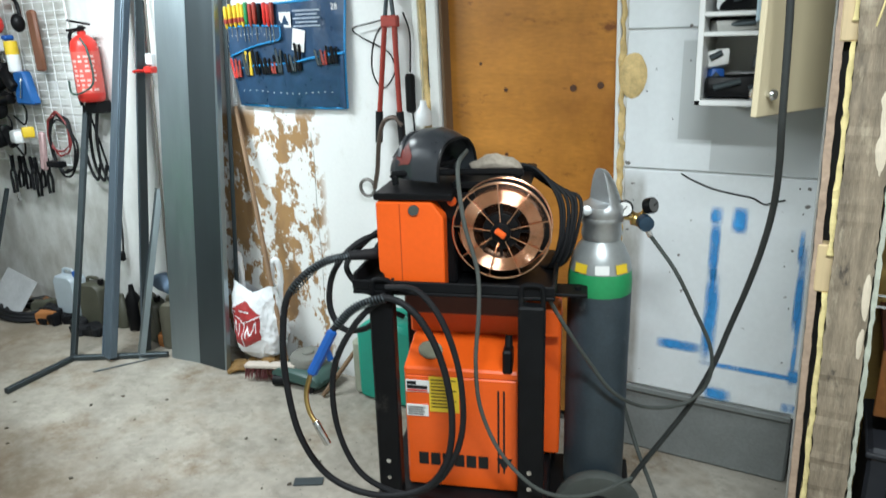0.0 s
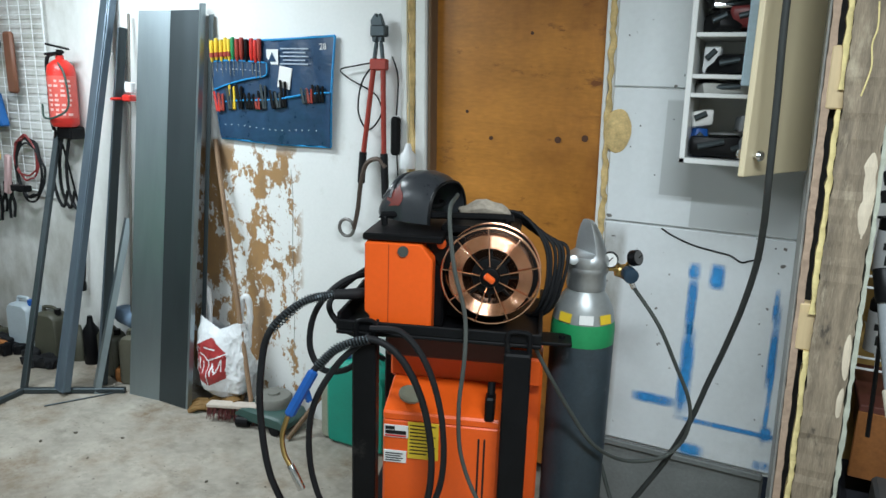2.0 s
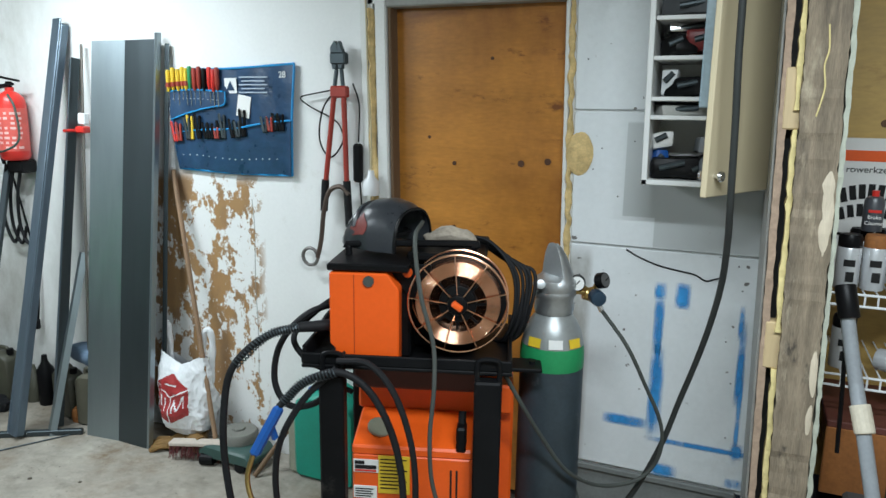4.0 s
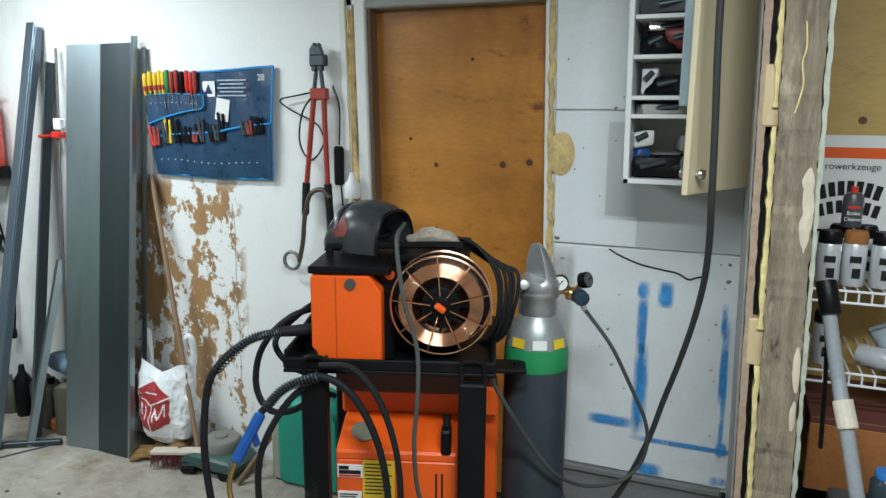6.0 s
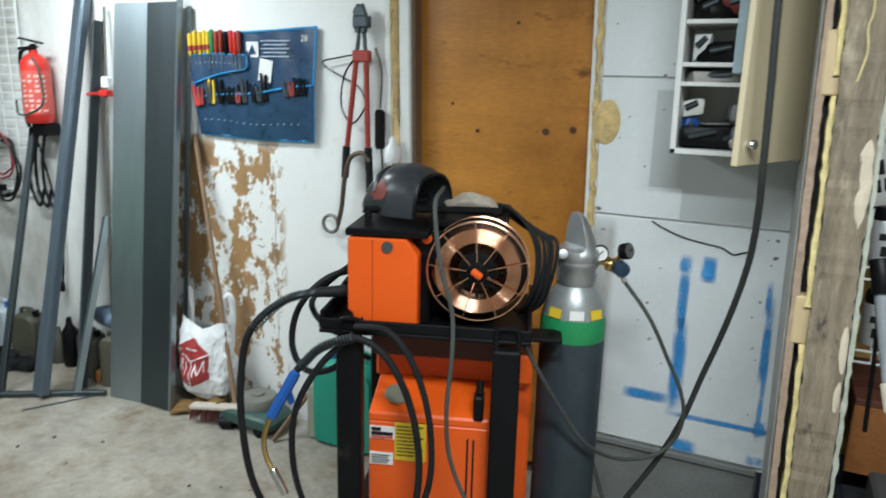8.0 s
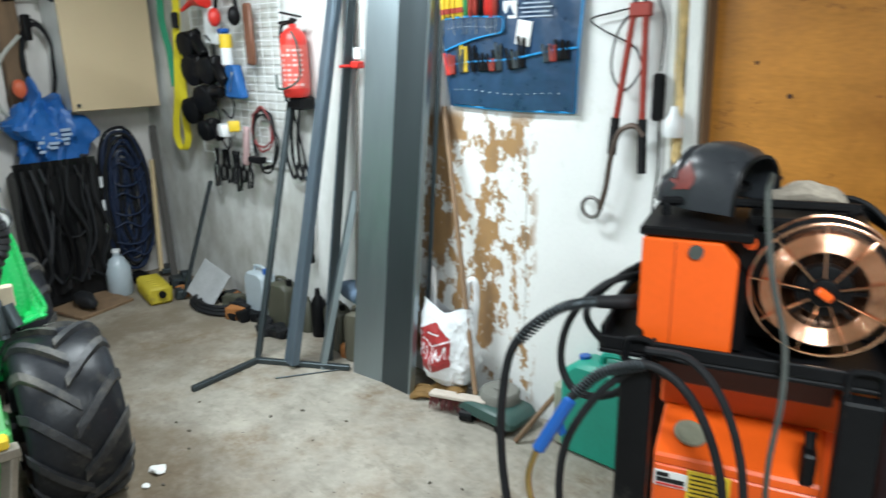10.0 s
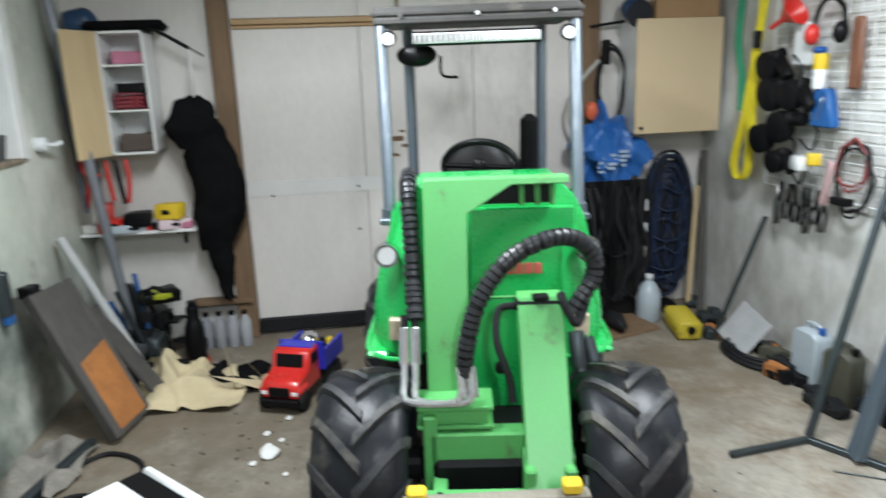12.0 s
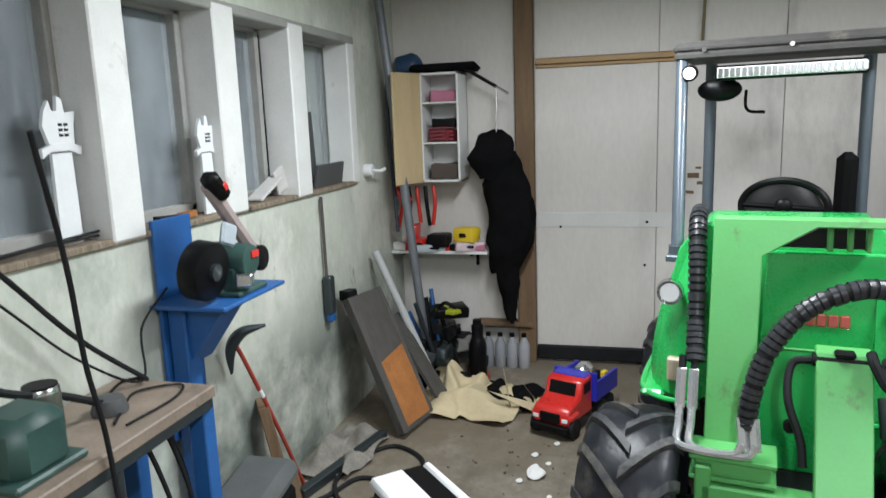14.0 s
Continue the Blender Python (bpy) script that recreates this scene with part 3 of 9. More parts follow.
# partition end with its layers showing
partition = setting("wall_partition", leaning(span((1.505, -0.60, 0.0), (1.650, 0.0, 2.75), 0), 0.0235, 1.93), RAW_WOOD, "open end of a rough timber stud partition", "wall")


def ragged(x0, x1, y0, z0, z1, amount, seed):
    """A long strip whose outer edges are torn and uneven."""
    n = max(6, int((z1 - z0) / 0.022))
    rnd = random.Random(seed)
    bm, rings = bmesh.new(), []
    for j in range(n + 1):
        z = z0 + (z1 - z0) * j / n
        a, b, c = (rnd.uniform(-amount, amount) for _ in range(3))
        rings.append([bm.verts.new(q) for q in ((x0 + a, y0 + c, z), (x1 + b, y0 + c * 0.5, z), (x1 + b, -0.58, z), (x0 + a, -0.58, z))])
    for p, q in zip(rings, rings[1:]):
        for i in range(4):
            bm.faces.new((p[i], p[(i + 1) % 4], q[(i + 1) % 4], q[i]))
    bm.faces.new(rings[0]), bm.faces.new(rings[-1])
    bmesh.ops.recalc_face_normals(bm, faces=bm.faces[:])
    return leaning(bm, 0.0235, 1.93)


FIBRE = mat("brown_fibreboard", (0.36, 0.26, 0.19), 0.85, var=0.25, size=30, bump=0.5)
part("board", leaning(span((1.496, -0.625, 0.0), (1.503, -0.014, 2.75), 0.002), 0.0235, 1.93), FRAME_GREY, partition, "grey board edge")
part("fibreboard", ragged(1.5035, 1.522, -0.655, 0.0, 2.75, 0.0015, 1), FIBRE, partition, "brown fibreboard edge")
part("gap", leaning(span((1.520, -0.612, 0.0), (1.545, -0.604, 2.75), 0), 0.0235, 1.93), INK, partition, "dark cavity")
for k, (z0, z1) in enumerate(((0.0, 1.04), (1.15, 1.70), (1.75, 2.75))):
    part("foam_strip", ragged(1.537, 1.551, -0.668, z0, z1, 0.003, 7 + k), PALE_FOAM, partition, "yellow foam strip")
for z0, z1 in ((1.04, 1.175), (1.70, 1.86)):
    part("spacer", leaning(span((1.512, -0.658, z0), (1.556, -0.58, z1), 0.004), 0.0235, 1.93), PALE_WOOD, partition, "pale wooden spacer block")
stud = part("stud", ragged(1.5515, 1.648, -0.69, 0.0, 2.75, 0.003, 3), RAW_WOOD, partition, "grey weathered timber stud")
BARE = mat("bare_split_wood", (0.60, 0.52, 0.40), 0.8, var=0.2, size=9, bump=0.4, stretch=(5, 5, 0.6))
part("bare_patch", leaning(rough_up(ball(0.1, (1.632, -0.686, 1.50), (0.17, 0.07, 1.45), 28), 0.006, 14), 0.0235, 1.93), BARE, stud, "pale chipped patch")
part("bare_patch", leaning(rough_up(ball(0.1, (1.637, -0.686, 0.98), (0.10, 0.07, 2.3), 28), 0.007, 12, 3), 0.0235, 1.93), BARE, stud, "long pale split edge")
part("drip", leaning(tube([(1.600, -0.692, 1.96), (1.604, -0.693, 1.90), (1.597, -0.693, 1.86), (1.602, -0.693, 1.81), (1.596, -0.692, 1.77), (1.588, -0.691, 1.735)], 0.0022, 6), 0.0235, 1.93), PALE_FOAM, stud, "pale glue drip")
part("edge_board", ragged(1.652, 1.663, -0.675, 0.0, 2.75, 0.0025, 5), mat("pale_green_board", (0.44, 0.46, 0.38), 0.7, var=0.15, size=14, bump=0.3), partition, "pale green board edge")

# far wall: posts, a large panelled door, a rail
wall_west = setting("wall_west", span((-4.6, -4.6, 0.0), (-4.32, 0.0, 2.75), 0), FAR_WALL, "off-white panelled workshop wall", "wall")
sliding = tagged(new("door_2"), "large dirty white panelled sliding door between brown posts", "door", "", "structure")
edges = [-3.27, -2.46, -1.70, -0.95]
for y0, y1 in zip(edges, edges[1:]):
    part("panel", span((-4.33, y0 + 0.002, 0.12), (-4.295, y1 - 0.002, 2.075), 0.003), FAR_WALL, sliding)
    part("panel", span((-4.33, y0 + 0.002, 2.135), (-4.30, y1 - 0.002, 2.74), 0.003), FAR_WALL, sliding)
part("rail", join(span((-4.32, -3.26, 2.095), (-4.262, -0.95, 2.13), 0.004), span((-4.32, -3.26, 2.07), (-4.275, -0.95, 2.09), 0.004)), mat("rail_wood", (0.40, 0.25, 0.11), 0.5, var=0.15, size=5, stretch=(1, 0.3, 3), bump=0.06), sliding, "varnished wooden rail")
part("band", span((-4.296, -3.26, 0.985), (-4.2915, -2.3, 1.085), 0.001), mat("strip_white", (0.64, 0.64, 0.62), 0.5, var=0.08, size=3), sliding, "lighter strip")
part("seal", rough_up(span((-4.34, -3.27, 0.02), (-4.27, -0.9, 0.125), 0.01), 0.008, 6), RUBBER, sliding, "black rubber bottom seal")
for y0, y1 in ((-3.40, -3.275), (-0.945, -0.82)):
    setting("post", span((-4.33, y0, 0.0), (-4.235, y1, 2.75), 0.006), BROWN_POST, "brown wooden post beside the large door", "post")

# window wall
wall_south = setting("wall_south", join(
    span((-4.6, -4.6, 0.0), (4.0, -4.28, 1.385), 0),
    span((-4.6, -4.6, 2.24), (4.0, -4.28, 2.75), 0),
    span((-4.6, -4.6, 1.385), (-3.45, -4.28, 2.24), 0),
    span((0.6, -4.6, 1.385), (4.0, -4.28, 2.24), 0)), WINDOW_WALL, "pale green painted wall, stained and damp below the windows", "wall")
sill = part("sill", span((-3.45, -4.5, 1.375), (0.6, -4.262, 1.40), 0.004), RAW_WOOD, wall_south, "dusty wooden window ledge")
cells = [(-3.45, -2.80), (-2.60, -2.14), (-1.97, -1.45), (-1.30, -0.70), (-0.55, 0.60)]
for k, (x0, x1) in enumerate(cells):
    win = tagged(new("window_%d" % (k + 1)), "dark night window with white frame and grey inner casement", "window", "", "structure")
    part("mullion", rough_up(span((x1, -4.42, 1.385), (min(x1 + 0.16, 0.60), -4.255, 2.245), 0.006), 0.003, 8, k), FRAME_WHITE, win, "thick white painted upright")
    fr = part("window_frame", join(
        span((x0, -4.47, 1.40), (x0 + 0.035, -4.40, 2.24), 0.004), span((x1 - 0.06, -4.47, 1.40), (x1, -4.40, 2.24), 0.004),
        span((x0, -4.47, 1.40), (x1, -4.40, 1.44), 0.004), span((x0, -4.47, 2.20), (x1, -4.40, 2.24), 0.004)), FRAME_GREY, win, "grey casement frame")
    glass = part("pane", span((x0 + 0.03, -4.445, 1.43), (x1 - 0.05, -4.439, 2.21), 0), GLASS, win)
    glass.visible_shadow = False
part("mullion", span((-3.50, -4.42, 1.385), (-3.40, -4.262, 2.245), 0.006), FRAME_WHITE, wall_south, "white jamb")
part("lintel", span((-3.5, -4.42, 2.215), (0.6, -4.258, 2.26), 0.006), FRAME_GREY, wall_south, "grey lintel board")
backdrop = setting("backdrop", span((-9.0, -9.2, -1.0), (6.0, -9.0, 5.0), 0), NIGHT, "dark night outside the windows", "backdrop")
setting("wall_east", span((3.8, -4.6, 0.0), (4.0, 0.3, 2.75), 0), FAR_WALL, "plain off-white wall", "wall")

# ---- compact loader ----
def tyre_mesh(r, w, lugs):
    h = w / 2
    crown = [(0.0, 0.952), (0.30, 0.950), (0.55, 0.938), (0.75, 0.912), (0.90, 0.872), (0.98, 0.82), (1.0, 0.76)]
    edge = [(0.50, 0.78), (0.62, 0.95), (0.70, 0.985)]
    half = [(q * r, s * h) for q, s in edge] + [(q * r, s * h) for s, q in crown[::-1]]
    body = lathe([(q, -z) for q, z in half] + half[-2::-1], 56)
    out = []
    for k in range(lugs):
        for side in (-1, 1):
            a = 2 * math.pi * (k + (0.5 if side > 0 else 0)) / lugs
            bm, rings = bmesh.new(), []
            for s in (-0.08, 0.2, 0.4, 0.58, 0.74, 0.88, 0.97, 1.01):
                q = r * float(np.interp(abs(s), [c[0] for c in crown], [c[1] for c in crown]))
                lift = 0.022 if s < 0.95 else 0.006
                mid = a - 0.52 * s
                ring = []
                for tang, up in ((-0.026, -0.01), (-0.019, lift), (0.019, lift), (0.026, -0.01)):
                    g = mid + tang / r
                    ring.append(bm.verts.new(((q + up) * math.cos(g), (q + up) * math.sin(g), side * (h * s + (0.008 if s > 0.95 else 0)))))
                rings.append(ring)
            for p, q in zip(rings, rings[1:]):
                for i in range(4):
                    bm.faces.new((p[i], p[(i + 1) % 4], q[(i + 1) % 4], q[i]))
            bm.faces.new(rings[0]), bm.faces.new(rings[-1])
            bmesh.ops.recalc_face_normals(bm, faces=bm.faces[:])
            out.append(bm)
    for bm in [body] + out:
        bm.transform(Matrix.Rotation(radians(-90), 4, "X"))
    return body, out


def slab(outline, deep, x_at):
    """A plate in (y, z), deep along x, whose front follows x_at(z)."""
    bm = prism(outline, deep, bev=0.004)
    for v in bm.verts:
        y, d, z = v.co.x, v.co.y, v.co.z
        v.co = (x_at(z) + d, y, z)
    bmesh.ops.recalc_face_normals(bm, faces=bm.faces[:])
    return bm


loader = thing("compact_loader", (-2.2, -2.07, 0), -9.6, "bright green compact loader with grey roll bar and chunky tyres", "loader")
for lx, ly, r, w in ((0.46, -0.465, 0.35, 0.33), (0.46, 0.465, 0.35, 0.33), (-0.80, -0.45, 0.35, 0.30), (-0.80, 0.45, 0.35, 0.30)):
    wheel = part("wheel", lathe([(0.03, -0.07), (0.06, -0.075), (0.17, -0.05), (0.18, -0.11), (0.195, -0.11), (0.195, 0.11), (0.18, 0.11), (0.17, 0.05), (0.06, 0.075), (0.03, 0.07), (0, 0.07)], 32, pose(lx, ly, r, 90)), WHITE_PLASTIC, loader, "pale steel wheel rim", local=True, smooth=True)
    bm, treads = tyre_mesh(r, w, 12)
    bm.transform(pose(lx, ly, r))
    for lug in treads:
        lug.transform(pose(lx, ly, r))
        part("lug", lug, LUG, wheel, local=True)
    part("tyre", bm, TYRE, wheel, "chunky black tractor tyre with dusty lugs", local=True, smooth=True)
    part("hub", rod((lx, ly - 0.1, r), (lx, ly + 0.1, r), 0.05, 16, bev=0.006), BLACK_METAL, wheel, local=True)


def lpart(name, bm, m, label="", parent=None, smooth=False):
    return part(name, bm, m, parent or loader, label, local=True, smooth=smooth)


lpart("chassis", join(span((-1.2, -0.28, 0.28), (0.15, 0.28, 0.66), 0.02), span((0.1, -0.22, 0.24), (0.62, 0.22, 0.44), 0.02), rod((0.46, -0.45, 0.35), (0.46, 0.45, 0.35), 0.06)), BLACK_METAL, "dark chassis and axle")
hood_outline = [(-0.44, 0.66), (-0.44, 0.80), (-0.40, 1.06), (-0.37, 1.22), (-0.33, 1.32), (-0.27, 1.365), (0.30, 1.365), (0.345, 1.32), (0.385, 1.20), (0.42, 1.06), (0.445, 0.80), (0.445, 0.66), (0.30, 0.60), (-0.28, 0.60)]
hood = slab([(y, z if z < 1.3 else z - 0.045) for y, z in hood_outline], 0.42, lambda z: -0.07 - 0.10 * (z - 0.6))
lpart("hood", hood, TRACTOR_GREEN, "glossy green engine hood")
for s in (-1, 1):
    lpart("fender", span((-0.45, s * 0.40, 0.655), (0.20, s * 0.49, 0.683), 0.012), TRACTOR_GREEN, "green fender lip")
    def swell(u, v, s=s):
        z = 0.68 + 0.53 * v
        outer = float(np.interp(z, [0.68, 0.74, 0.84, 0.95, 1.08, 1.21], [0.458, 0.468, 0.462, 0.445, 0.41, 0.365]))
        return (0.232 - 0.13 * (z - 0.68) - 0.16 * u ** 2.6 - 0.03 * v ** 4, s * (0.285 + (outer - 0.285) * u), z)
    lpart("cheek", solid(cloth(1, 1, 12, 14, swell), 0.02), TRACTOR_GREEN, "rounded green front cheek panel", smooth=True)
    lip = tube([(0.255, s * 0.27, 0.668), (0.235, s * 0.40, 0.672), (0.16, s * 0.475, 0.672), (0.02, s * 0.50, 0.672), (-0.40, s * 0.50, 0.672)], 0.011, 8, 6)
    lpart("fender_lip", lip, TRACTOR_GREEN, "flared green lip", smooth=True)
    lamp = lpart("headlight", lathe([(0, 0.0), (0.034, 0.002), (0.042, -0.006), (0.046, 0.012), (0.05, -0.02), (0.04, -0.05), (0, -0.05)], 24, pose(0.205, s * 0.385, 1.08, 0, 90, 0)), CHROME, "round headlight", smooth=True)
    lpart("lens", rod((0.20, s * 0.385, 1.08), (0.212, s * 0.385, 1.08), 0.036, 20, bev=0.003), LAMP_GLASS, "clear lens", lamp)
    lpart("indicator", span((0.190, s * 0.36 - 0.028, 0.74), (0.228, s * 0.36 + 0.028, 0.83), 0.006), mat("pale_amber", (0.55, 0.45, 0.33), 0.4), "faded indicator lens")
lpart("front_panel", slab([(-0.08, 0.44), (0.30, 0.44), (0.33, 0.60), (0.34, 1.24), (-0.06, 1.24)], 0.04, lambda z: 0.175 - 0.06 * (z - 0.6)), TRACTOR_GREEN, "green centre panel")
lpart("panel_ridge", slab([(-0.06, 0.895), (0.30, 0.895), (0.30, 0.905), (-0.06, 0.905)], 0.012, lambda z: 0.20), BOOM_GREEN, "raised panel edge")
lpart("badge", join(*[slab([(0.035 + 0.036 * k, 0.985), (0.035 + 0.036 * k + 0.031, 0.985), (0.035 + 0.036 * k + 0.031, 1.03), (0.035 + 0.036 * k, 1.03)], 0.006, lambda z: 0.181) for k in range(5)]), mat("faded_red", (0.50, 0.10, 0.08), 0.5), "faded red lettering badge drawn as plain blocks")
lpart("air_slot", slab([(-0.02, 1.26), (0.26, 1.26), (0.26, 1.335), (0.10, 1.335)], 0.02, lambda z: 0.155), INK, "dark air slot")
for y in (0.125, 0.185, 0.24):
    lpart("fin", slab([(y, 1.255), (y + 0.018, 1.255), (y + 0.018, 1.345), (y, 1.345)], 0.05, lambda z: 0.17), BOOM_GREEN, "green slot fin")
boom = [(-0.235, 1.372), (0.30, 1.372), (0.30, 1.345), (0.09, 1.345), (-0.075, 1.245), (-0.085, 0.56), (-0.235, 0.56)]
boom = lpart("boom", slab(boom, 0.07, lambda z: 0.215 + 0.27 * (1.372 - z)), BOOM_GREEN, "light green lifting boom plate")
lpart("bolt", rod((0.235, -0.17, 1.315), (0.262, -0.17, 1.315), 0.018, 6, bev=0.003), CHROME, parent=boom)
lpart("bolt", rod((0.40, 0.03, 0.70), (0.43, 0.03, 0.70), 0.02, 12), BLACK_METAL)
arm_x = lambda z: 0.345 + 0.62 * (0.94 - z)
lpart("lift_arm", slab([(0.098, 0.955), (0.262, 0.955), (0.255, 0.36), (0.10, 0.36)], 0.08, arm_x), BOOM_GREEN, "light green lift arm")
lpart("arm_pin", join(rod((0.37, 0.088, 0.925), (0.37, 0.272, 0.925), 0.022, 14), span((0.36, 0.15, 0.945), (0.405, 0.21, 0.965), 0.006)), BLACK_METAL, "dark pivot pin")
lpart("arm_knuckle", join(rod((0.60, 0.09, 0.44), (0.60, 0.27, 0.44), 0.045, 16, bev=0.005), span((0.60, 0.09, 0.32), (0.72, 0.13, 0.46), 0.008), span((0.60, 0.225, 0.32), (0.72, 0.265, 0.46), 0.008)), BOOM_GREEN, "green pivot lugs")
lpart("cross_plate", join(span((0.44, -0.255, 0.555), (0.57, -0.02, 0.62), 0.006), span((0.43, -0.27, 0.615), (0.585, -0.005, 0.630), 0.003), span((0.43, -0.27, 0.545), (0.585, -0.005, 0.56), 0.003)), BOOM_GREEN, "green flanged cross plate")
lpart("lower_beam", join(span((0.52, -0.23, 0.42), (0.60, 0.12, 0.535), 0.006), span((0.50, -0.25, 0.25), (0.60, -0.20, 0.60), 0.006), span((0.50, 0.10, 0.25), (0.58, 0.14, 0.50), 0.006)), BOOM_GREEN, "green lower cross beam")
coupler = lpart("coupler_plate", span((0.70, -0.28, 0.20), (0.735, 0.24, 0.39), 0.006), BOOM_GREEN, "green tool coupler")
for y in (-0.22, 0.14):
    lpart("coupler_arm", span((0.60, y, 0.28), (0.705, y + 0.05, 0.38), 0.006), BOOM_GREEN, "", coupler)
    lpart("link_bar", beam((0.71, y + 0.025, 0.37), (0.925, y + 0.025, 0.47), 0.022, 0.03), DARK_STEEL, "dark steel link", coupler)
lpart("coupler_bar", join(beam((0.93, -0.30, 0.485), (0.90, 0.27, 0.485), 0.05, 0.035), beam((0.93, -0.27, 0.47), (0.97, -0.20, 0.12), 0.045, 0.03), beam((0.90, 0.24, 0.47), (0.96, 0.17, 0.12), 0.045, 0.03)), mat("worn_steel", (0.28, 0.25, 0.21), 0.6, 0.6, var=0.25, bump=0.2), "worn steel coupler frame", coupler)
lpart("strut", beam((0.955, -0.02, 0.475), (0.985, -0.02, 0.1), 0.05, 0.02), CHROME, "bright grey strut", coupler)
for y, x in ((-0.255, 0.935), (0.215, 0.905)):
    lpart("bump_stop", box((0.05, 0.06, 0.04), (x, y, 0.525), bev=0.008), YELLOW, "yellow plastic stop", coupler)
# ribbed hose sleeves
def sleeve(points, r, label, pitch=0.026):
    line = glide(points, 14)
    hose, total, mark = lpart("hose_sleeve", tube(points, r, 12, 14), RUBBER, label, smooth=True), 0.0, 0.0
    for p, q in zip(line, line[1:]):
        total += (q - p).length
        if total >= mark:
            mark += pitch
            d = (q - p).normalized() * 0.0085
            lpart("wrap", rod(p - d, p + d, r + 0.005, 12), WRAP_GREY, "", hose, True)
    return hose


sleeve([(0.545, -0.10, 0.74), (0.54, -0.09, 0.84), (0.52, -0.045, 0.99), (0.49, 0.055, 1.12), (0.46, 0.19, 1.185), (0.42, 0.30, 1.175), (0.395, 0.365, 1.10), (0.40, 0.36, 1.02), (0.42, 0.315, 0.955), (0.43, 0.285, 0.91)], 0.027, "black spiral-wrapped hose bundle, arched")
sleeve([(0.02, -0.30, 1.36), (0.16, -0.295, 1.335), (0.25, -0.285, 1.20), (0.30, -0.28, 1.02), (0.38, -0.275, 0.88)], 0.028, "black spiral-wrapped hose bundle")
for y in (-0.315, -0.275):
    lpart("hydraulic_hose", tube([(0.38, y, 0.90), (0.42, y, 0.80), (0.46, y, 0.74)], 0.013, 8), RUBBER)
    lpart("fitting", rod((0.405, y, 0.86), (0.458, y, 0.735), 0.019, 6, bev=0.002), ZINC, "bright hose fitting")
    lpart("hydraulic_pipe", tube([(0.455, y, 0.75), (0.50, y, 0.69), (0.545, y, 0.655), (0.575, y + 0.03, 0.647), (0.59, y + 0.12, 0.647), (0.59, y + 0.185, 0.655), (0.582, y + 0.205, 0.69)], 0.0135, 8), ZINC, "bright bent hydraulic pipe")
for y in (-0.105, -0.07):
    lpart("fitting", rod((0.548, y - 0.01, 0.765), (0.580, y, 0.665), 0.019, 6, bev=0.002), ZINC, "bright hose fitting")
lpart("hydraulic_hose", tube([(0.36, 0.09, 0.92), (0.36, 0.03, 0.90), (0.42, 0.02, 0.80), (0.47, 0.06, 0.68), (0.50, 0.07, 0.60)], 0.014, 8), RUBBER)
lpart("hydraulic_hose", tube([(0.41, 0.34, 0.95), (0.46, 0.30, 0.88), (0.44, 0.26, 0.94), (0.40, 0.25, 0.97)], 0.016, 8), RUBBER)
lpart("quick_coupling", join(rod((0.43, 0.30, 0.84), (0.47, 0.31, 0.72), 0.03, 12, bev=0.004), rod((0.44, 0.34, 0.82), (0.47, 0.36, 0.74), 0.024, 12), rod((0.465, 0.31, 0.735), (0.475, 0.313, 0.705), 0.022, 12)), DARK_STEEL, "hydraulic quick coupling", smooth=True)
# roll bar, roof, seat
ROPS = mat("rops_paint", (0.10, 0.125, 0.15), 0.38, 0.3, var=0.12, size=6, bump=0.04, coat=0.3)
for s in (-1, 1):
    lpart("front_post", tube([(-0.08, s * 0.39, 1.16), (-0.10, s * 0.393, 1.25), (-0.36, s * 0.418, 1.90), (-0.39, s * 0.42, 1.97)], 0.026, 12), ROPS, "grey tubular roll bar post", smooth=True)
    lpart("rear_post", tube([(-0.95, s * 0.34, 1.2), (-0.96, s * 0.34, 1.97)], 0.028, 12), ROPS, "grey tubular roll bar post", smooth=True)
    lpart("post_bracket", join(span((-0.14, s * 0.36, 1.15), (-0.02, s * 0.43, 1.175), 0.004), rod((-0.08, s * 0.39, 1.16), (-0.08, s * 0.39, 1.21), 0.036, 16)), ROPS, "bracket")
    lpart("work_light", join(rod((-0.36, s * 0.385, 1.905), (-0.318, s * 0.385, 1.90), 0.034, 20, bev=0.006)), BLACK_PLASTIC, "small round work light", smooth=True)
    lpart("work_light_lens", rod((-0.32, s * 0.385, 1.90), (-0.312, s * 0.385, 1.90), 0.026, 18), LAMP_GLASS, "clear lens")
lpart("roof", join(rough_up(span((-1.05, -0.46, 1.975), (-0.36, 0.46, 2.035), 0.025), 0.002, 6), span((-0.40, -0.45, 1.955), (-0.35, 0.45, 1.99), 0.01)), mat("roof_plastic", (0.05, 0.048, 0.045), 0.7, var=0.3, size=12, bump=0.3, dirt=(0.13, 0.12, 0.10), dirt_amount=0.15), "dusty black canopy roof")
for y in (-0.33, 0.0, 0.33):
    lpart("roof_bolt", rod((-0.352, y, 1.995), (-0.342, y, 1.995), 0.010, 8), CHROME)
bar = lpart("light_bar", span((-0.37, -0.285, 1.865), (-0.31, 0.27, 1.925), 0.008), BLACK_PLASTIC, "long black bar light")
lpart("lens_strip", span((-0.312, -0.275, 1.874), (-0.304, 0.26, 1.916), 0.002), WHITE_PLASTIC, "clear ribbed lens strip", bar)
for k in range(24):
    lpart("reflector", box((0.004, 0.017, 0.034), (-0.303, -0.262 + 0.0225 * k, 1.895), bev=0.001), CHROME, "", bar)
mirror = lpart("mirror", ball(0.09, (-0.42, -0.27, 1.83), (0.45, 1.0, 0.55)), BLACK_PLASTIC, "black rear-view mirror", smooth=True)
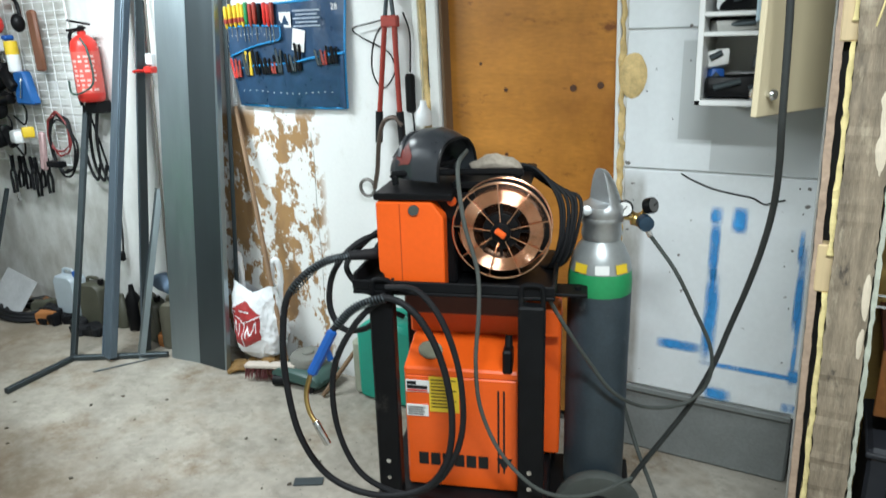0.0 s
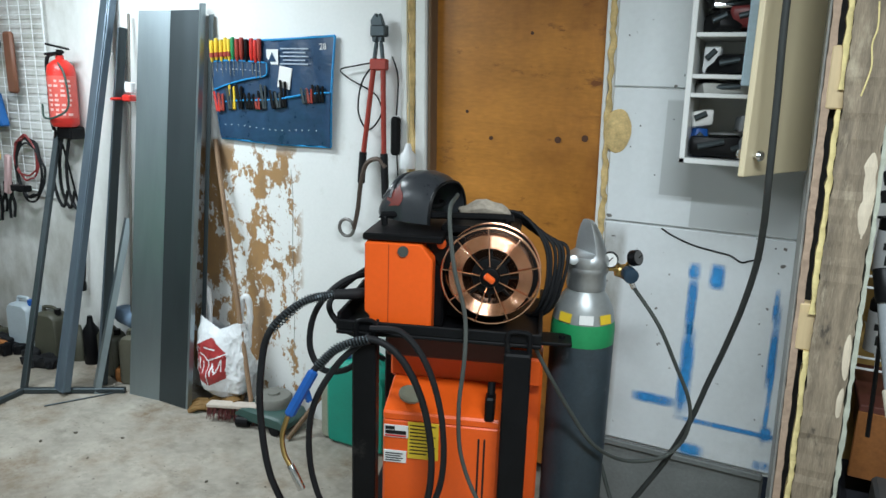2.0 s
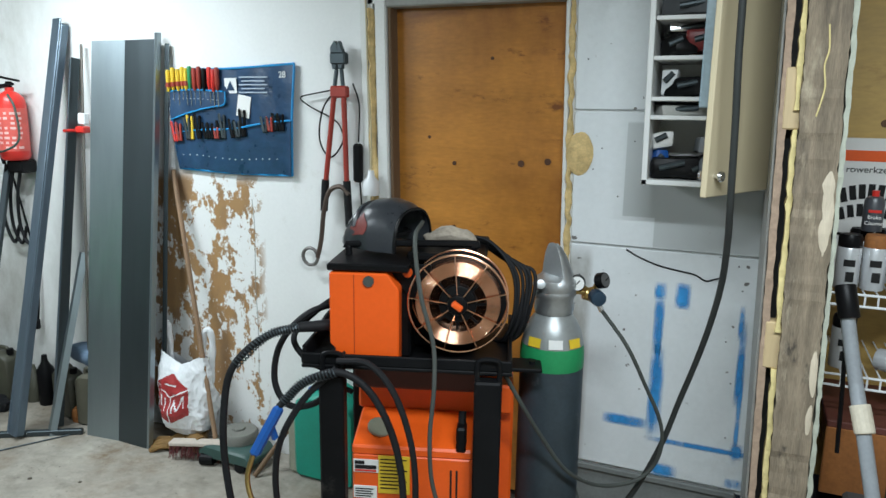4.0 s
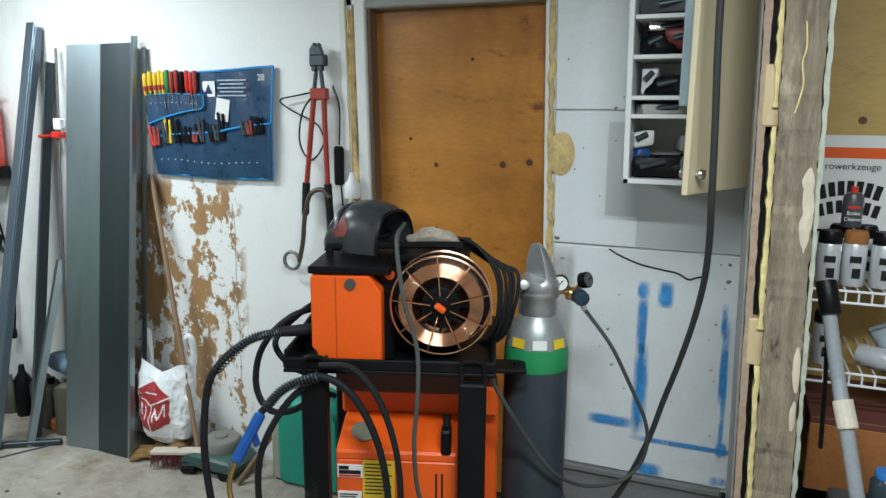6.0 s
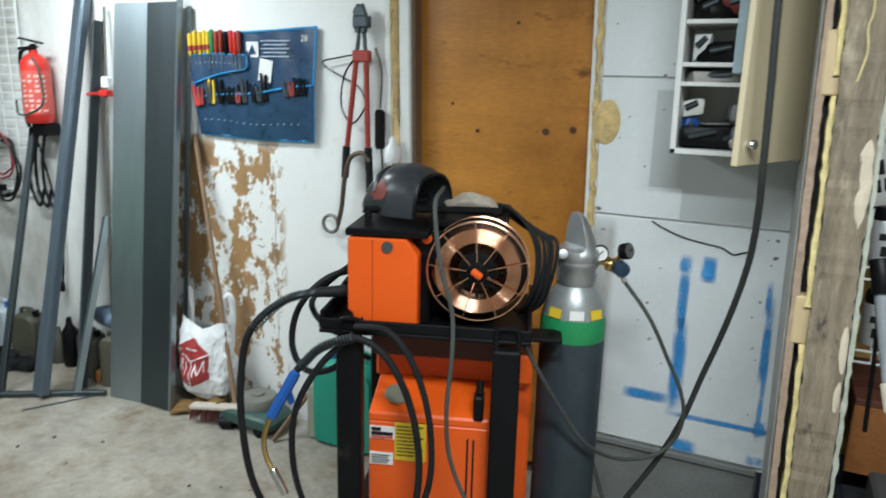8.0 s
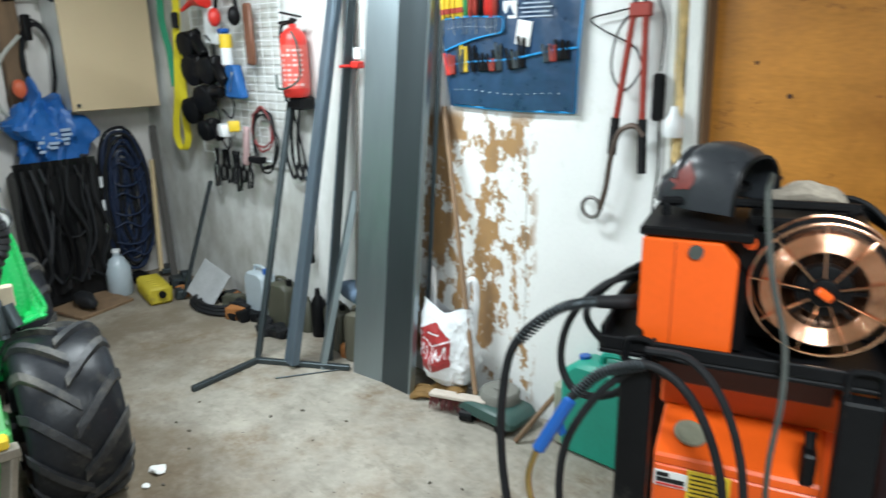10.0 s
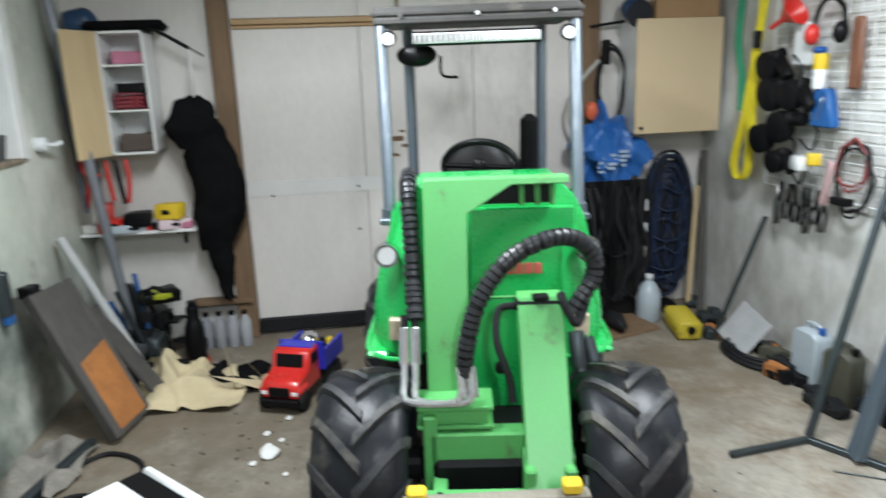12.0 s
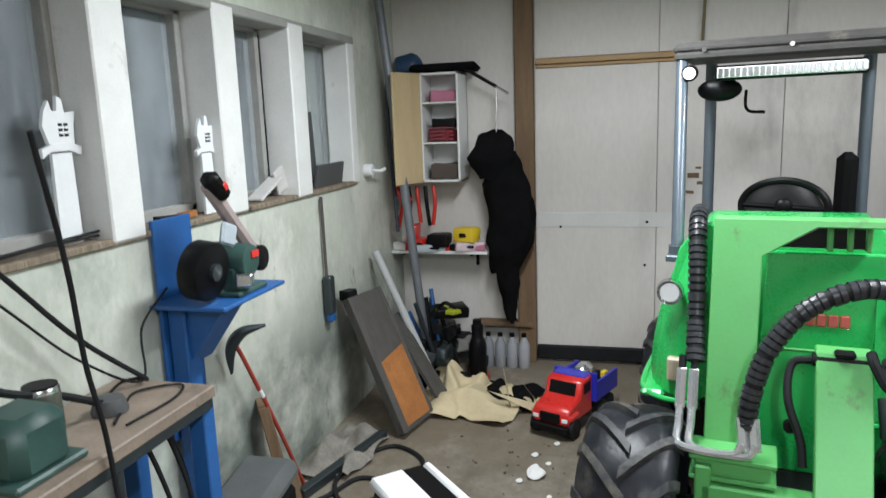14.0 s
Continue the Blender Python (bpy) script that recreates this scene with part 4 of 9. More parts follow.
lpart("hook", tube([(-0.62, -0.17, 1.83), (-0.62, -0.17, 1.76), (-0.60, -0.15, 1.735), (-0.58, -0.09, 1.73)], 0.007, 6), BLACK_METAL, "bent wire hook")
lpart("seat", join(ball(0.22, (-0.85, 0.0, 1.16), (0.30, 0.95, 1.15), 28), box((0.42, 0.44, 0.12), (-0.62, 0, 0.95), bev=0.04)), mat("seat_vinyl", (0.01, 0.01, 0.0105), 0.45, bump=0.2, spec=0.25), "black vinyl seat", smooth=True)
steer = tube([(-0.50 + 0.05 * math.cos(a), 0.17 * math.cos(a), 1.32 + 0.115 * math.sin(a)) for a in np.linspace(0, 2 * math.pi, 24, endpoint=False)], 0.016, 8, 2, closed=True)
wheel = lpart("steering_wheel", join(steer, rod((-0.50, -0.16, 1.33), (-0.50, 0.16, 1.31), 0.012), rod((-0.52, 0, 1.32), (-0.55, 0, 1.20), 0.012), ball(0.04, (-0.50, 0, 1.32), (0.6, 1, 1))), BLACK_PLASTIC, "black steering wheel", smooth=True)
lpart("backrest_bolster", rough_up(box((0.07, 0.09, 0.34), (-0.80, 0.26, 1.37), (0, 6, 0), 0.03), 0.003), BLACK_PLASTIC, "black padded bolster")
lpart("control_console", span((-0.62, -0.12, 1.1), (-0.42, 0.12, 1.28), 0.02), BLACK_PLASTIC, "black console")

# ---- welding cart ----
cart = thing("welding_cart", (0.547, -0.874, 0), 18, "black steel welding cart with orange power source and wire feeder", "welding machine")


def cpart(name, bm, m, label="", parent=None, smooth=False):
    return part(name, bm, m, parent or cart, label, local=True, smooth=smooth)


for x0, x1 in ((-0.257, -0.182), (0.198, 0.278)):
    for y0, y1 in ((-0.155, -0.105), (0.30, 0.35)):
        cpart("upright", span((x0, y0, 0.27), (x1, y1, 0.975), 0.006), BLACK_METAL, "black box-section upright")
    cpart("lifting_loop", tube([(x0 + 0.008, -0.13, 0.965), (x0 + 0.008, -0.13, 1.02), (x0 + 0.02, -0.13, 1.035), (x1 - 0.02, -0.13, 1.035), (x1 - 0.008, -0.13, 1.02), (x1 - 0.008, -0.13, 0.965)], 0.008, 8, 4), BLACK_METAL, "black lifting loop")
    for z in (0.36, 0.42):
        cpart("bolt", rod((x0 + 0.037, -0.156, z), (x0 + 0.037, -0.160, z), 0.008, 8), CHROME)
cpart("base", join(span((-0.27, -0.16, 0.235), (0.29, 0.36, 0.285), 0.006), span((0.27, 0.06, 0.145), (0.57, 0.36, 0.165), 0.004), span((0.27, 0.30, 0.145), (0.30, 0.36, 0.285), 0.004)), BLACK_METAL, "black base frame")
cpart("upper_tray", span((-0.315, -0.125, 0.985), (0.305, 0.36, 0.997), 0.003), BLACK_METAL, "black upper tray")
for a, b in (((-0.315, -0.112, 0.998), (-0.302, 0.36, 1.05)), ((-0.315, -0.125, 0.998), (0.305, -0.113, 1.03)), ((0.292, -0.112, 0.998), (0.305, 0.36, 1.03))):
    cpart("tray_edge", span(a, b, 0.003), BLACK_METAL, "black tray edge")
cpart("side_bracket", join(span((0.28, 0.02, 0.945), (0.40, 0.12, 0.957), 0.003), rod((0.37, 0.07, 0.957), (0.37, 0.07, 0.967), 0.01)), BLACK_METAL, "black bracket plate")
for x, y in ((-0.20, -0.10), (0.22, -0.10)):
    c = cpart("castor", join(span((x - 0.03, y - 0.03, 0.14), (x + 0.03, y + 0.03, 0.235), 0.006)), BLACK_METAL, "castor fork")
    cpart("castor_wheel", rod((x - 0.018, y, 0.075), (x + 0.018, y, 0.075), 0.075, 24, bev=0.006), RUBBER, "", c, True)
w = cpart("wheel", lathe([(0.07, -0.02), (0.115, -0.026), (0.140, -0.022), (0.15, -0.010), (0.15, 0.010), (0.140, 0.022), (0.115, 0.026), (0.07, 0.02)], 40, pose(0.457, 0.058, 0.15, 90)), HOSE_GREY, "worn grey rubber cart wheel", smooth=True)
cpart("rim", rod((0.457, 0.040, 0.15), (0.457, 0.078, 0.15), 0.075, 28, bev=0.004), BLACK_METAL, "dark steel rim", w, True)
cpart("axle", rod((0.457, 0.03, 0.15), (0.457, 0.36, 0.15), 0.012), BLACK_METAL)
# power source
cpart("power_source", join(span((-0.175, -0.085, 0.288), (0.195, 0.33, 0.70), 0.008),
      prism([(-0.085, 0.695), (-0.085, 0.725), (0.07, 0.775), (0.33, 0.775), (0.33, 0.695)], 0.37, Matrix.Translation((0.01, 0, 0)) @ Matrix.Rotation(radians(90), 4, "Z"), 0.006)), ORANGE, "orange enamel power source case")
cpart("rear_case", span((-0.19, 0.09, 0.77), (0.315, 0.345, 0.87), 0.008), ORANGE, "orange upper case")
cpart("side_case", span((0.20, 0.14, 0.30), (0.318, 0.33, 0.80), 0.008), ORANGE, "orange side case")
# added dark panel paints the shade between tray and orange case
cpart("shadow_panel", span((-0.19, 0.02, 0.87), (0.20, 0.34, 0.975), 0.006), mat("dark_red_brown", (0.09, 0.02, 0.012), 0.5), "dark red panel added as the shade under the tray")
for x in (0.128, 0.146):
    cpart("slot", span((x, -0.088, 0.36), (x + 0.006, -0.083, 0.66), 0.001), INK, "black slot line")
cpart("latch", join(span((0.145, -0.09, 0.72), (0.175, -0.03, 0.80), 0.006), rod((0.16, -0.05, 0.79), (0.16, -0.03, 0.83), 0.012)), BLACK_PLASTIC, "black lever latch")
cpart("filler_cap", rod((-0.10, -0.015, 0.752), (-0.098, -0.018, 0.762), 0.04, 20, bev=0.003), mat("grey_cap", (0.22, 0.22, 0.16), 0.5), "grey flat cap")
lab = cpart("rating_label", span((-0.190 + 0.02, -0.0895, 0.640), (-0.09, -0.086, 0.682), 0.0005), WHITE_PAPER, "white printed label")
cpart("label_print", join(span((-0.165, -0.091, 0.667), (-0.135, -0.0893, 0.678), 0), span((-0.165, -0.091, 0.652), (-0.098, -0.0893, 0.664), 0)), INK, "black print bars", lab)
cpart("label_stripe", span((-0.165, -0.091, 0.6435), (-0.098, -0.0893, 0.649), 0), RED, "red stripe", lab)
lab = cpart("small_label", span((-0.17, -0.0895, 0.553), (-0.097, -0.086, 0.594), 0.0005), WHITE_PAPER, "white printed label")
cpart("label_print", join(*[span((-0.164, -0.091, 0.583 - 0.008 * k), (-0.108 - 0.006 * (k % 2), -0.0893, 0.586 - 0.008 * k), 0) for k in range(4)]), INK, "thin print lines", lab)
lab = cpart("warning_label", span((-0.093, -0.0895, 0.572), (0.005, -0.086, 0.698), 0.0005), YELLOW, "yellow warning label")
cpart("label_print", join(*[span((-0.086, -0.091, 0.685 - 0.012 * k), (-0.004 - 0.014 * (k % 3), -0.0893, 0.688 - 0.012 * k), 0) for k in range(9)]), INK, "thin print lines", lab)
# large maker's mark, only as plain black shapes
for k in range(6):
    cpart("mark_block", span((-0.135 + 0.040 * k, -0.0885, 0.372), (-0.135 + 0.040 * k + 0.032, -0.0860, 0.417), 0.001), INK, "plain black block of the maker's mark")
cpart("mark_triangle", prism([(0.125, 0.415), (0.175, 0.415), (0.15, 0.372)], 0.004, Matrix.Translation((0, -0.087, 0)), 0), INK, "small black triangle")
# wire feeder
cpart("feeder_body", join(span((-0.232, -0.04, 0.998), (0.0, 0.32, 1.285), 0.008), span((-0.02, 0.06, 0.998), (0.19, 0.32, 1.30), 0.01)), BLACK_PLASTIC, "black wire feeder body")
cpart("feeder_top", join(span((-0.240, -0.10, 1.276), (0.0, 0.33, 1.298), 0.004), span((-0.02, 0.0, 1.29), (0.22, 0.33, 1.315), 0.006)), BLACK_PLASTIC, "black top cover")
cover = cpart("side_cover", join(prism([(-0.232, 1.272), (-0.062, 1.272), (-0.027, 1.225), (-0.027, 1.005), (-0.212, 1.005), (-0.218, 1.045), (-0.232, 1.055)], 0.06, Matrix.Translation((0, -0.075, 0)), 0.004)), ORANGE, "orange side cover with cut corner")
cpart("crease", span((-0.160, -0.1062, 1.008), (-0.1575, -0.1045, 1.268), 0), mat("dark_orange_crease", (0.42, 0.05, 0.006), 0.5), "pressed fold line", cover)
cpart("cover_lock", rod((-0.115, -0.105, 1.250), (-0.115, -0.112, 1.250), 0.016, 16), HOSE_GREY, "grey round lock", cover)
cpart("cover_screw", rod((-0.19, -0.105, 1.03), (-0.19, -0.107, 1.03), 0.005, 8), INK, "", cover)
cpart("orange_button", rod((-0.008, -0.03, 1.268), (-0.008, -0.065, 1.268), 0.014, 16, bev=0.002), ORANGE, "round orange button", smooth=True)
cpart("plate", prism([(-0.06, 1.29), (0.06, 1.29), (0.06, 1.22), (0.0, 1.18), (-0.06, 1.26)], 0.02, Matrix.Translation((0, -0.04, 0)), 0.003), BLACK_PLASTIC, "black hinge plate")
handle = cpart("handle", join(tube([(-0.20, 0.02, 1.30), (-0.20, 0.02, 1.325), (-0.18, 0.02, 1.335), (0.17, 0.02, 1.345), (0.18, 0.02, 1.335), (0.18, 0.04, 1.30)], 0.011, 8, 4)), BLACK_METAL, "black carrying handle")
# wire spool, open towards the front
sp = Vector((0.142, -0.075, 1.184))
turn = Matrix.Translation(sp) @ Matrix.Rotation(radians(90), 4, "X")
spool = cpart("wire_spool", lathe([(0.084 + 0.040 * k / 90, 0.002 + 0.0009 * abs(math.sin(math.pi * 15 * k / 90))) for k in range(91)] + [(0.127, -0.07), (0.045, -0.072), (0.045, -0.03), (0.076, -0.012), (0.084, 0.002)], 72, turn), WOUND_COPPER, "copper-coloured welding wire on a wire basket spool", smooth=True)
def ring(r, th, dy):
    return tube([(sp.x + r * math.cos(a), sp.y + dy, sp.z + r * math.sin(a)) for a in np.linspace(0, 2 * math.pi, 40, endpoint=False)], th, 8, 2, closed=True)
cpart("basket_rim", join(ring(0.1455, 0.0035, -0.004), ring(0.1455, 0.0035, 0.075)), COPPER, "thin copper-coloured basket rims", spool, True)
cpart("spool_flange", rod(sp + Vector((0, 0.072, 0)), sp + Vector((0, 0.084, 0)), 0.146, 40, bev=0.003), BLACK_PLASTIC, "black back flange", spool, True)
for k in range(9):
    a = 2 * math.pi * k / 9 + 0.25
    d = Vector((math.cos(a), 0, math.sin(a)))
    cpart("basket_wire", rod(sp + d * 0.03 + Vector((0, -0.012, 0)), sp + d * 0.144 + Vector((0, -0.008, 0)), 0.0022, 6), COPPER, "copper-coloured basket wire", spool)
cpart("hub", join(rod(sp + Vector((0, -0.022, 0)), sp + Vector((0, 0.06, 0)), 0.030, 24, bev=0.004), rod(sp + Vector((0, -0.005, 0)), sp + Vector((0, 0.06, 0)), 0.056, 24, bev=0.004)), BLACK_PLASTIC, "black spool hub", spool, True)
cpart("hub_knob", box((0.034, 0.02, 0.018), sp + Vector((0.0, -0.028, 0.0)), (0, 35, 0), 0.004), ORANGE, "small orange hub knob", spool)
for k in range(8):
    a = 2 * math.pi * k / 8
    cpart("hub_rib", rod(sp + Vector((0.05 * math.cos(a), 0.0, 0.05 * math.sin(a))), sp + Vector((0.09 * math.cos(a), 0.01, 0.09 * math.sin(a))), 0.005, 6), BLACK_PLASTIC, "", spool)
# loose cables behind the spool
for k, o in enumerate((0.0, 0.010, 0.026, 0.040, 0.052, 0.068)):
    cpart("cable", tube([(0.10 + o, 0.22, 1.33), (0.22 + o, 0.16, 1.33 - o), (0.30 + o, 0.12, 1.24), (0.31 + o * 0.7, 0.10, 1.12), (0.28 + o * 0.6, 0.12 + 0.02 * (k % 2), 1.02), (0.24, 0.18, 0.99)], 0.0062, 8), RUBBER, "black cable looped behind the spool", smooth=True)

# torch hose with spring, resting over the cart
torch = cpart("torch_hose", tube([(-0.215, -0.02, 1.09), (-0.30, -0.06, 1.095), (-0.42, -0.12, 1.075), (-0.51, -0.16, 0.99), (-0.535, -0.18, 0.86), (-0.53, -0.20, 0.70), (-0.49, -0.22, 0.52), (-0.40, -0.22, 0.38), (-0.25, -0.22, 0.33), (-0.10, -0.21, 0.36), (-0.02, -0.20, 0.46), (0.0, -0.19, 0.62), (-0.03, -0.18, 0.80), (-0.10, -0.175, 0.94), (-0.19, -0.175, 0.995), (-0.29, -0.19, 0.965), (-0.355, -0.22, 0.90)], 0.0108, 10), RUBBER, "thick black torch hose in a wide loop", smooth=True)
cpart("hose_boot", rod((-0.21, -0.02, 1.09), (-0.335, -0.075, 1.092), 0.021, 16, r2=0.015), RUBBER, "rubber hose boot", torch, True)
def spring(points, r, turns):
    line = glide(points, 20)
    out, n = [], len(line)
    for i in range(n * 6):
        f = i / (n * 6 - 1) * (n - 1)
        k = min(int(f), n - 2)
        p = line[k].lerp(line[k + 1], f - k)
        d = (line[k + 1] - line[k]).normalized()
        a = d.cross(Vector((0, 1, 0))).normalized()
        b = d.cross(a)
        t = 2 * math.pi * turns * i / (n * 6 - 1)
        out.append(p + (a * math.cos(t) + b * math.sin(t)) * r)
    return tube(out, 0.0022, 5, 1)
cpart("spring", spring([(-0.335, -0.075, 1.092), (-0.42, -0.12, 1.075), (-0.505, -0.158, 0.995)], 0.0135, 24), DARK_STEEL, "steel anti-kink spring", torch)
cpart("spring", spring([(-0.20, -0.176, 0.995), (-0.29, -0.19, 0.965), (-0.345, -0.215, 0.91)], 0.0135, 20), DARK_STEEL, "steel anti-kink spring", torch)
cpart("torch_grip", join(beam((-0.35, -0.222, 0.905), (-0.42, -0.262, 0.765), 0.025, 0.032, 0, 0.010), beam((-0.385, -0.215, 0.85), (-0.375, -0.20, 0.79), 0.014, 0.02, 0, 0.004)), BLUE_PLASTIC, "blue plastic torch grip", torch)
cpart("torch_neck", tube([(-0.42, -0.262, 0.77), (-0.435, -0.272, 0.71), (-0.425, -0.285, 0.66), (-0.40, -0.295, 0.62)], 0.0075, 10), BRASS, "bent brass torch neck", torch, True)
cpart("nozzle", rod((-0.405, -0.293, 0.63), (-0.365, -0.305, 0.56), 0.0115, 16, bev=0.002), CHROME, "bright nozzle", torch, True)
for pts, r in (([(-0.20, -0.15, 1.02), (-0.10, -0.17, 1.02), (-0.02, -0.19, 0.93), (0.03, -0.20, 0.76), (0.03, -0.20, 0.56), (-0.04, -0.20, 0.40), (-0.16, -0.20, 0.33), (-0.30, -0.20, 0.39), (-0.37, -0.20, 0.55), (-0.37, -0.20, 0.75), (-0.30, -0.18, 0.90), (-0.20, -0.16, 1.0)], 0.0098),
               ([(-0.22, 0.10, 1.13), (-0.33, 0.02, 1.11), (-0.41, -0.02, 1.02), (-0.43, -0.03, 0.90), (-0.38, -0.05, 0.83), (-0.28, -0.08, 0.86), (-0.20, -0.10, 0.97)], 0.010),
               ([(-0.22, 0.16, 1.16), (-0.32, 0.10, 1.10), (-0.38, 0.02, 1.03), (-0.33, 0.0, 0.96), (-0.26, 0.0, 0.93)], 0.010),
               ([(-0.22, 0.2, 1.12), (-0.30, 0.15, 1.07), (-0.33, 0.1, 0.98), (-0.27, 0.05, 0.88), (-0.20, 0.05, 0.84)], 0.009)):
    cpart("cable", tube(pts, r, 8), RUBBER, "black cable hanging from the feeder", smooth=True)
front_hose = cpart("gas_hose", tube([(0.02, 0.06, 1.40), (0.016, -0.08, 1.37), (0.040, -0.13, 1.22), (0.078, -0.14, 1.08), (0.085, -0.17, 0.96), (0.075, -0.18, 0.80), (0.09, -0.18, 0.64), (0.16, -0.19, 0.49), (0.28, -0.19, 0.38), (0.42, -0.12, 0.33), (0.56, -0.02, 0.34)], 0.0065, 8), HOSE_GREY, "thin grey hose hanging in front", smooth=True)

# gas cylinder on the cart
bottle = thing("gas_cylinder", tuple(cart.matrix_basis @ Vector((0.44, 0.20, 0.165))), 18, "grey gas cylinder with green band and aluminium guard", "gas cylinder")


def bpart(name, bm, m, label="", parent=None, smooth=True):
    return part(name, bm, m, parent or bottle, label, local=True, smooth=smooth)


R = 0.105
bpart("body", lathe([(0, 0.0), (0.09, 0.0), (R, 0.012), (R, 0.745), (R - 0.001, 0.75), (0, 0.75)], 48), CYLINDER_GREY, "dark grey painted body")
bpart("band", lathe([(R, 0.75), (R + 0.0005, 0.752), (R + 0.0005, 0.80), (R - 0.003, 0.826)], 48), BAND_GREEN, "green band")
bpart("shoulder", lathe([(R - 0.003, 0.826), (0.094, 0.865), (0.078, 0.90), (0.06, 0.925), (0.05, 0.94), (0, 0.945)], 48), CYLINDER_LIGHT, "light grey shoulder")
bpart("neck_ring", lathe([(0.05, 0.925), (0.062, 0.928), (0.066, 0.945), (0.062, 0.975), (0.068, 0.985), (0.070, 1.0), (0.066, 1.012), (0.04, 1.015)], 40), CAP_ALU, "aluminium neck ring")
guard = lathe([(0.068, 1.0), (0.073, 1.02), (0.070, 1.04), (0.060, 1.052), (0.053, 1.08), (0.042, 1.115), (0.030, 1.14), (0.019, 1.153), (0.0, 1.158)], 36)
for v in guard.verts:
    # slanted opening cut into the hood
    if v.co.z > 1.045:
        v.co.x -= 0.12 * (v.co.z - 1.045)
        d = v.co.x * -0.85 + v.co.y * -0.53
        if d > 0.012:
            v.co -= Vector((-0.85, -0.53, 0)) * (d - 0.012)
bpart("valve_guard", guard, CAP_ALU, "cast aluminium valve guard")
bpart("valve", rod((-0.05, -0.03, 1.025), (-0.05, -0.07, 1.035), 0.016, 12, bev=0.002), CAP_ALU, "valve spindle")
bpart("outlet", rod((0.03, 0, 1.0), (0.13, 0.02, 0.99), 0.009, 12), BRASS, "brass valve outlet")
for a, m in ((-128, YELLOW), (-88, WHITE_PAPER), (-50, YELLOW)):
    c = Vector((math.cos(radians(a)), math.sin(radians(a)), 0))
    bpart("sticker", box((0.045, 0.0015, 0.03), c * 0.1012 + Vector((0, 0, 0.846)), (-11.5, 0, a + 90), 0), m, "small warning sticker", None, False)
reg = bpart("regulator", join(rod((0.095, 0.02, 0.99), (0.15, 0.03, 0.975), 0.022, 20, bev=0.005), ball(0.026, (0.125, 0.02, 0.985))), BRASS, "brass pressure regulator")
bpart("knob", rod((0.128, -0.01, 0.99), (0.138, -0.05, 0.987), 0.025, 14, bev=0.004), mat("knob_navy", (0.02, 0.045, 0.075), 0.4), "dark blue knob", reg)
for gx, gz, tip, face in ((0.072, 1.030, (-0.004, -0.028, 0.002), WHITE_PAPER), (0.138, 1.036, (0.020, -0.018, 0.008), mat("dark_dial", (0.10, 0.10, 0.10), 0.3))):
    a, d = Vector((gx, 0.0, gz)), Vector(tip)
    g = bpart("gauge", rod(a, a + d, 0.026, 24, bev=0.003), BLACK_PLASTIC, "round pressure gauge", reg)
    bpart("dial", rod(a + d * 0.985, a + d * 1.05, 0.0225, 24), face, "dial face", g)
    bpart("needle", box((0.003, 0.002, 0.026), a + d * 1.08, (0, 40, 0), 0), INK, "", g)
    bpart("stem", rod(a, Vector((0.12, 0.02, 0.99)), 0.007, 10), BRASS, "", reg)
bpart("fitting", rod((0.14, 0.02, 0.965), (0.158, 0.02, 0.93), 0.009, 8), CHROME, "", reg)
part("gas_hose", tube([tuple(bottle.matrix_basis @ Vector((0.155, 0.02, 0.935))), (1.141, -0.52, 1.0), (1.206, -0.48, 0.855), (1.253, -0.45, 0.739), (1.264, -0.43, 0.646), (1.243, -0.42, 0.558), (1.185, -0.45, 0.50), (1.079, -0.52, 0.496), (0.999, -0.66, 0.60), (0.93, -0.74, 0.741), (0.882, -0.82, 0.877), (0.845, -0.86, 0.97)], 0.0066, 8), HOSE_GREY, bottle, "thin grey gas hose", smooth=True)

# supply cable hanging from above past the wall cabinet
hang = thing("power_cable", (1.2, -0.4, 0), 0, "thick grey cable hanging from above to the floor", "cable")
part("cable", tube([(1.385, -0.70, 2.74), (1.392, -0.70, 2.2), (1.397, -0.70, 1.9), (1.404, -0.69, 1.72), (1.410, -0.67, 1.50), (1.412, -0.62, 1.38), (1.405, -0.55, 1.24), (1.380, -0.48, 1.085), (1.345, -0.43, 0.935), (1.305, -0.40, 0.79), (1.263, -0.40, 0.637), (1.199, -0.40, 0.473), (1.13, -0.41, 0.34), (1.04, -0.44, 0.18), (0.98, -0.48, 0.06), (0.92, -0.52, 0.013), (0.80, -0.60, 0.013)], 0.0098, 10), DARK_CABLE, hang, smooth=True)
part("cable", tube([(0.862, -0.37, 0.72), (0.90, -0.35, 0.56), (0.97, -0.36, 0.36), (1.03, -0.40, 0.24), (1.10, -0.44, 0.12), (1.17, -0.50, 0.02), (1.28, -0.56, 0.011)], 0.008, 8), HOSE_GREY, hang, smooth=True)

# welding helmet on the feeder
helm = thing("welding_helmet", tuple(cart.matrix_basis @ Vector((-0.105, 0.10, 1.315))), -8, "black welding helmet with dull red mark, lying on feeder", "helmet")
HELMET_BLACK = mat("helmet_black", (0.028, 0.031, 0.036), 0.30, var=0.25, size=12, bump=0.06)


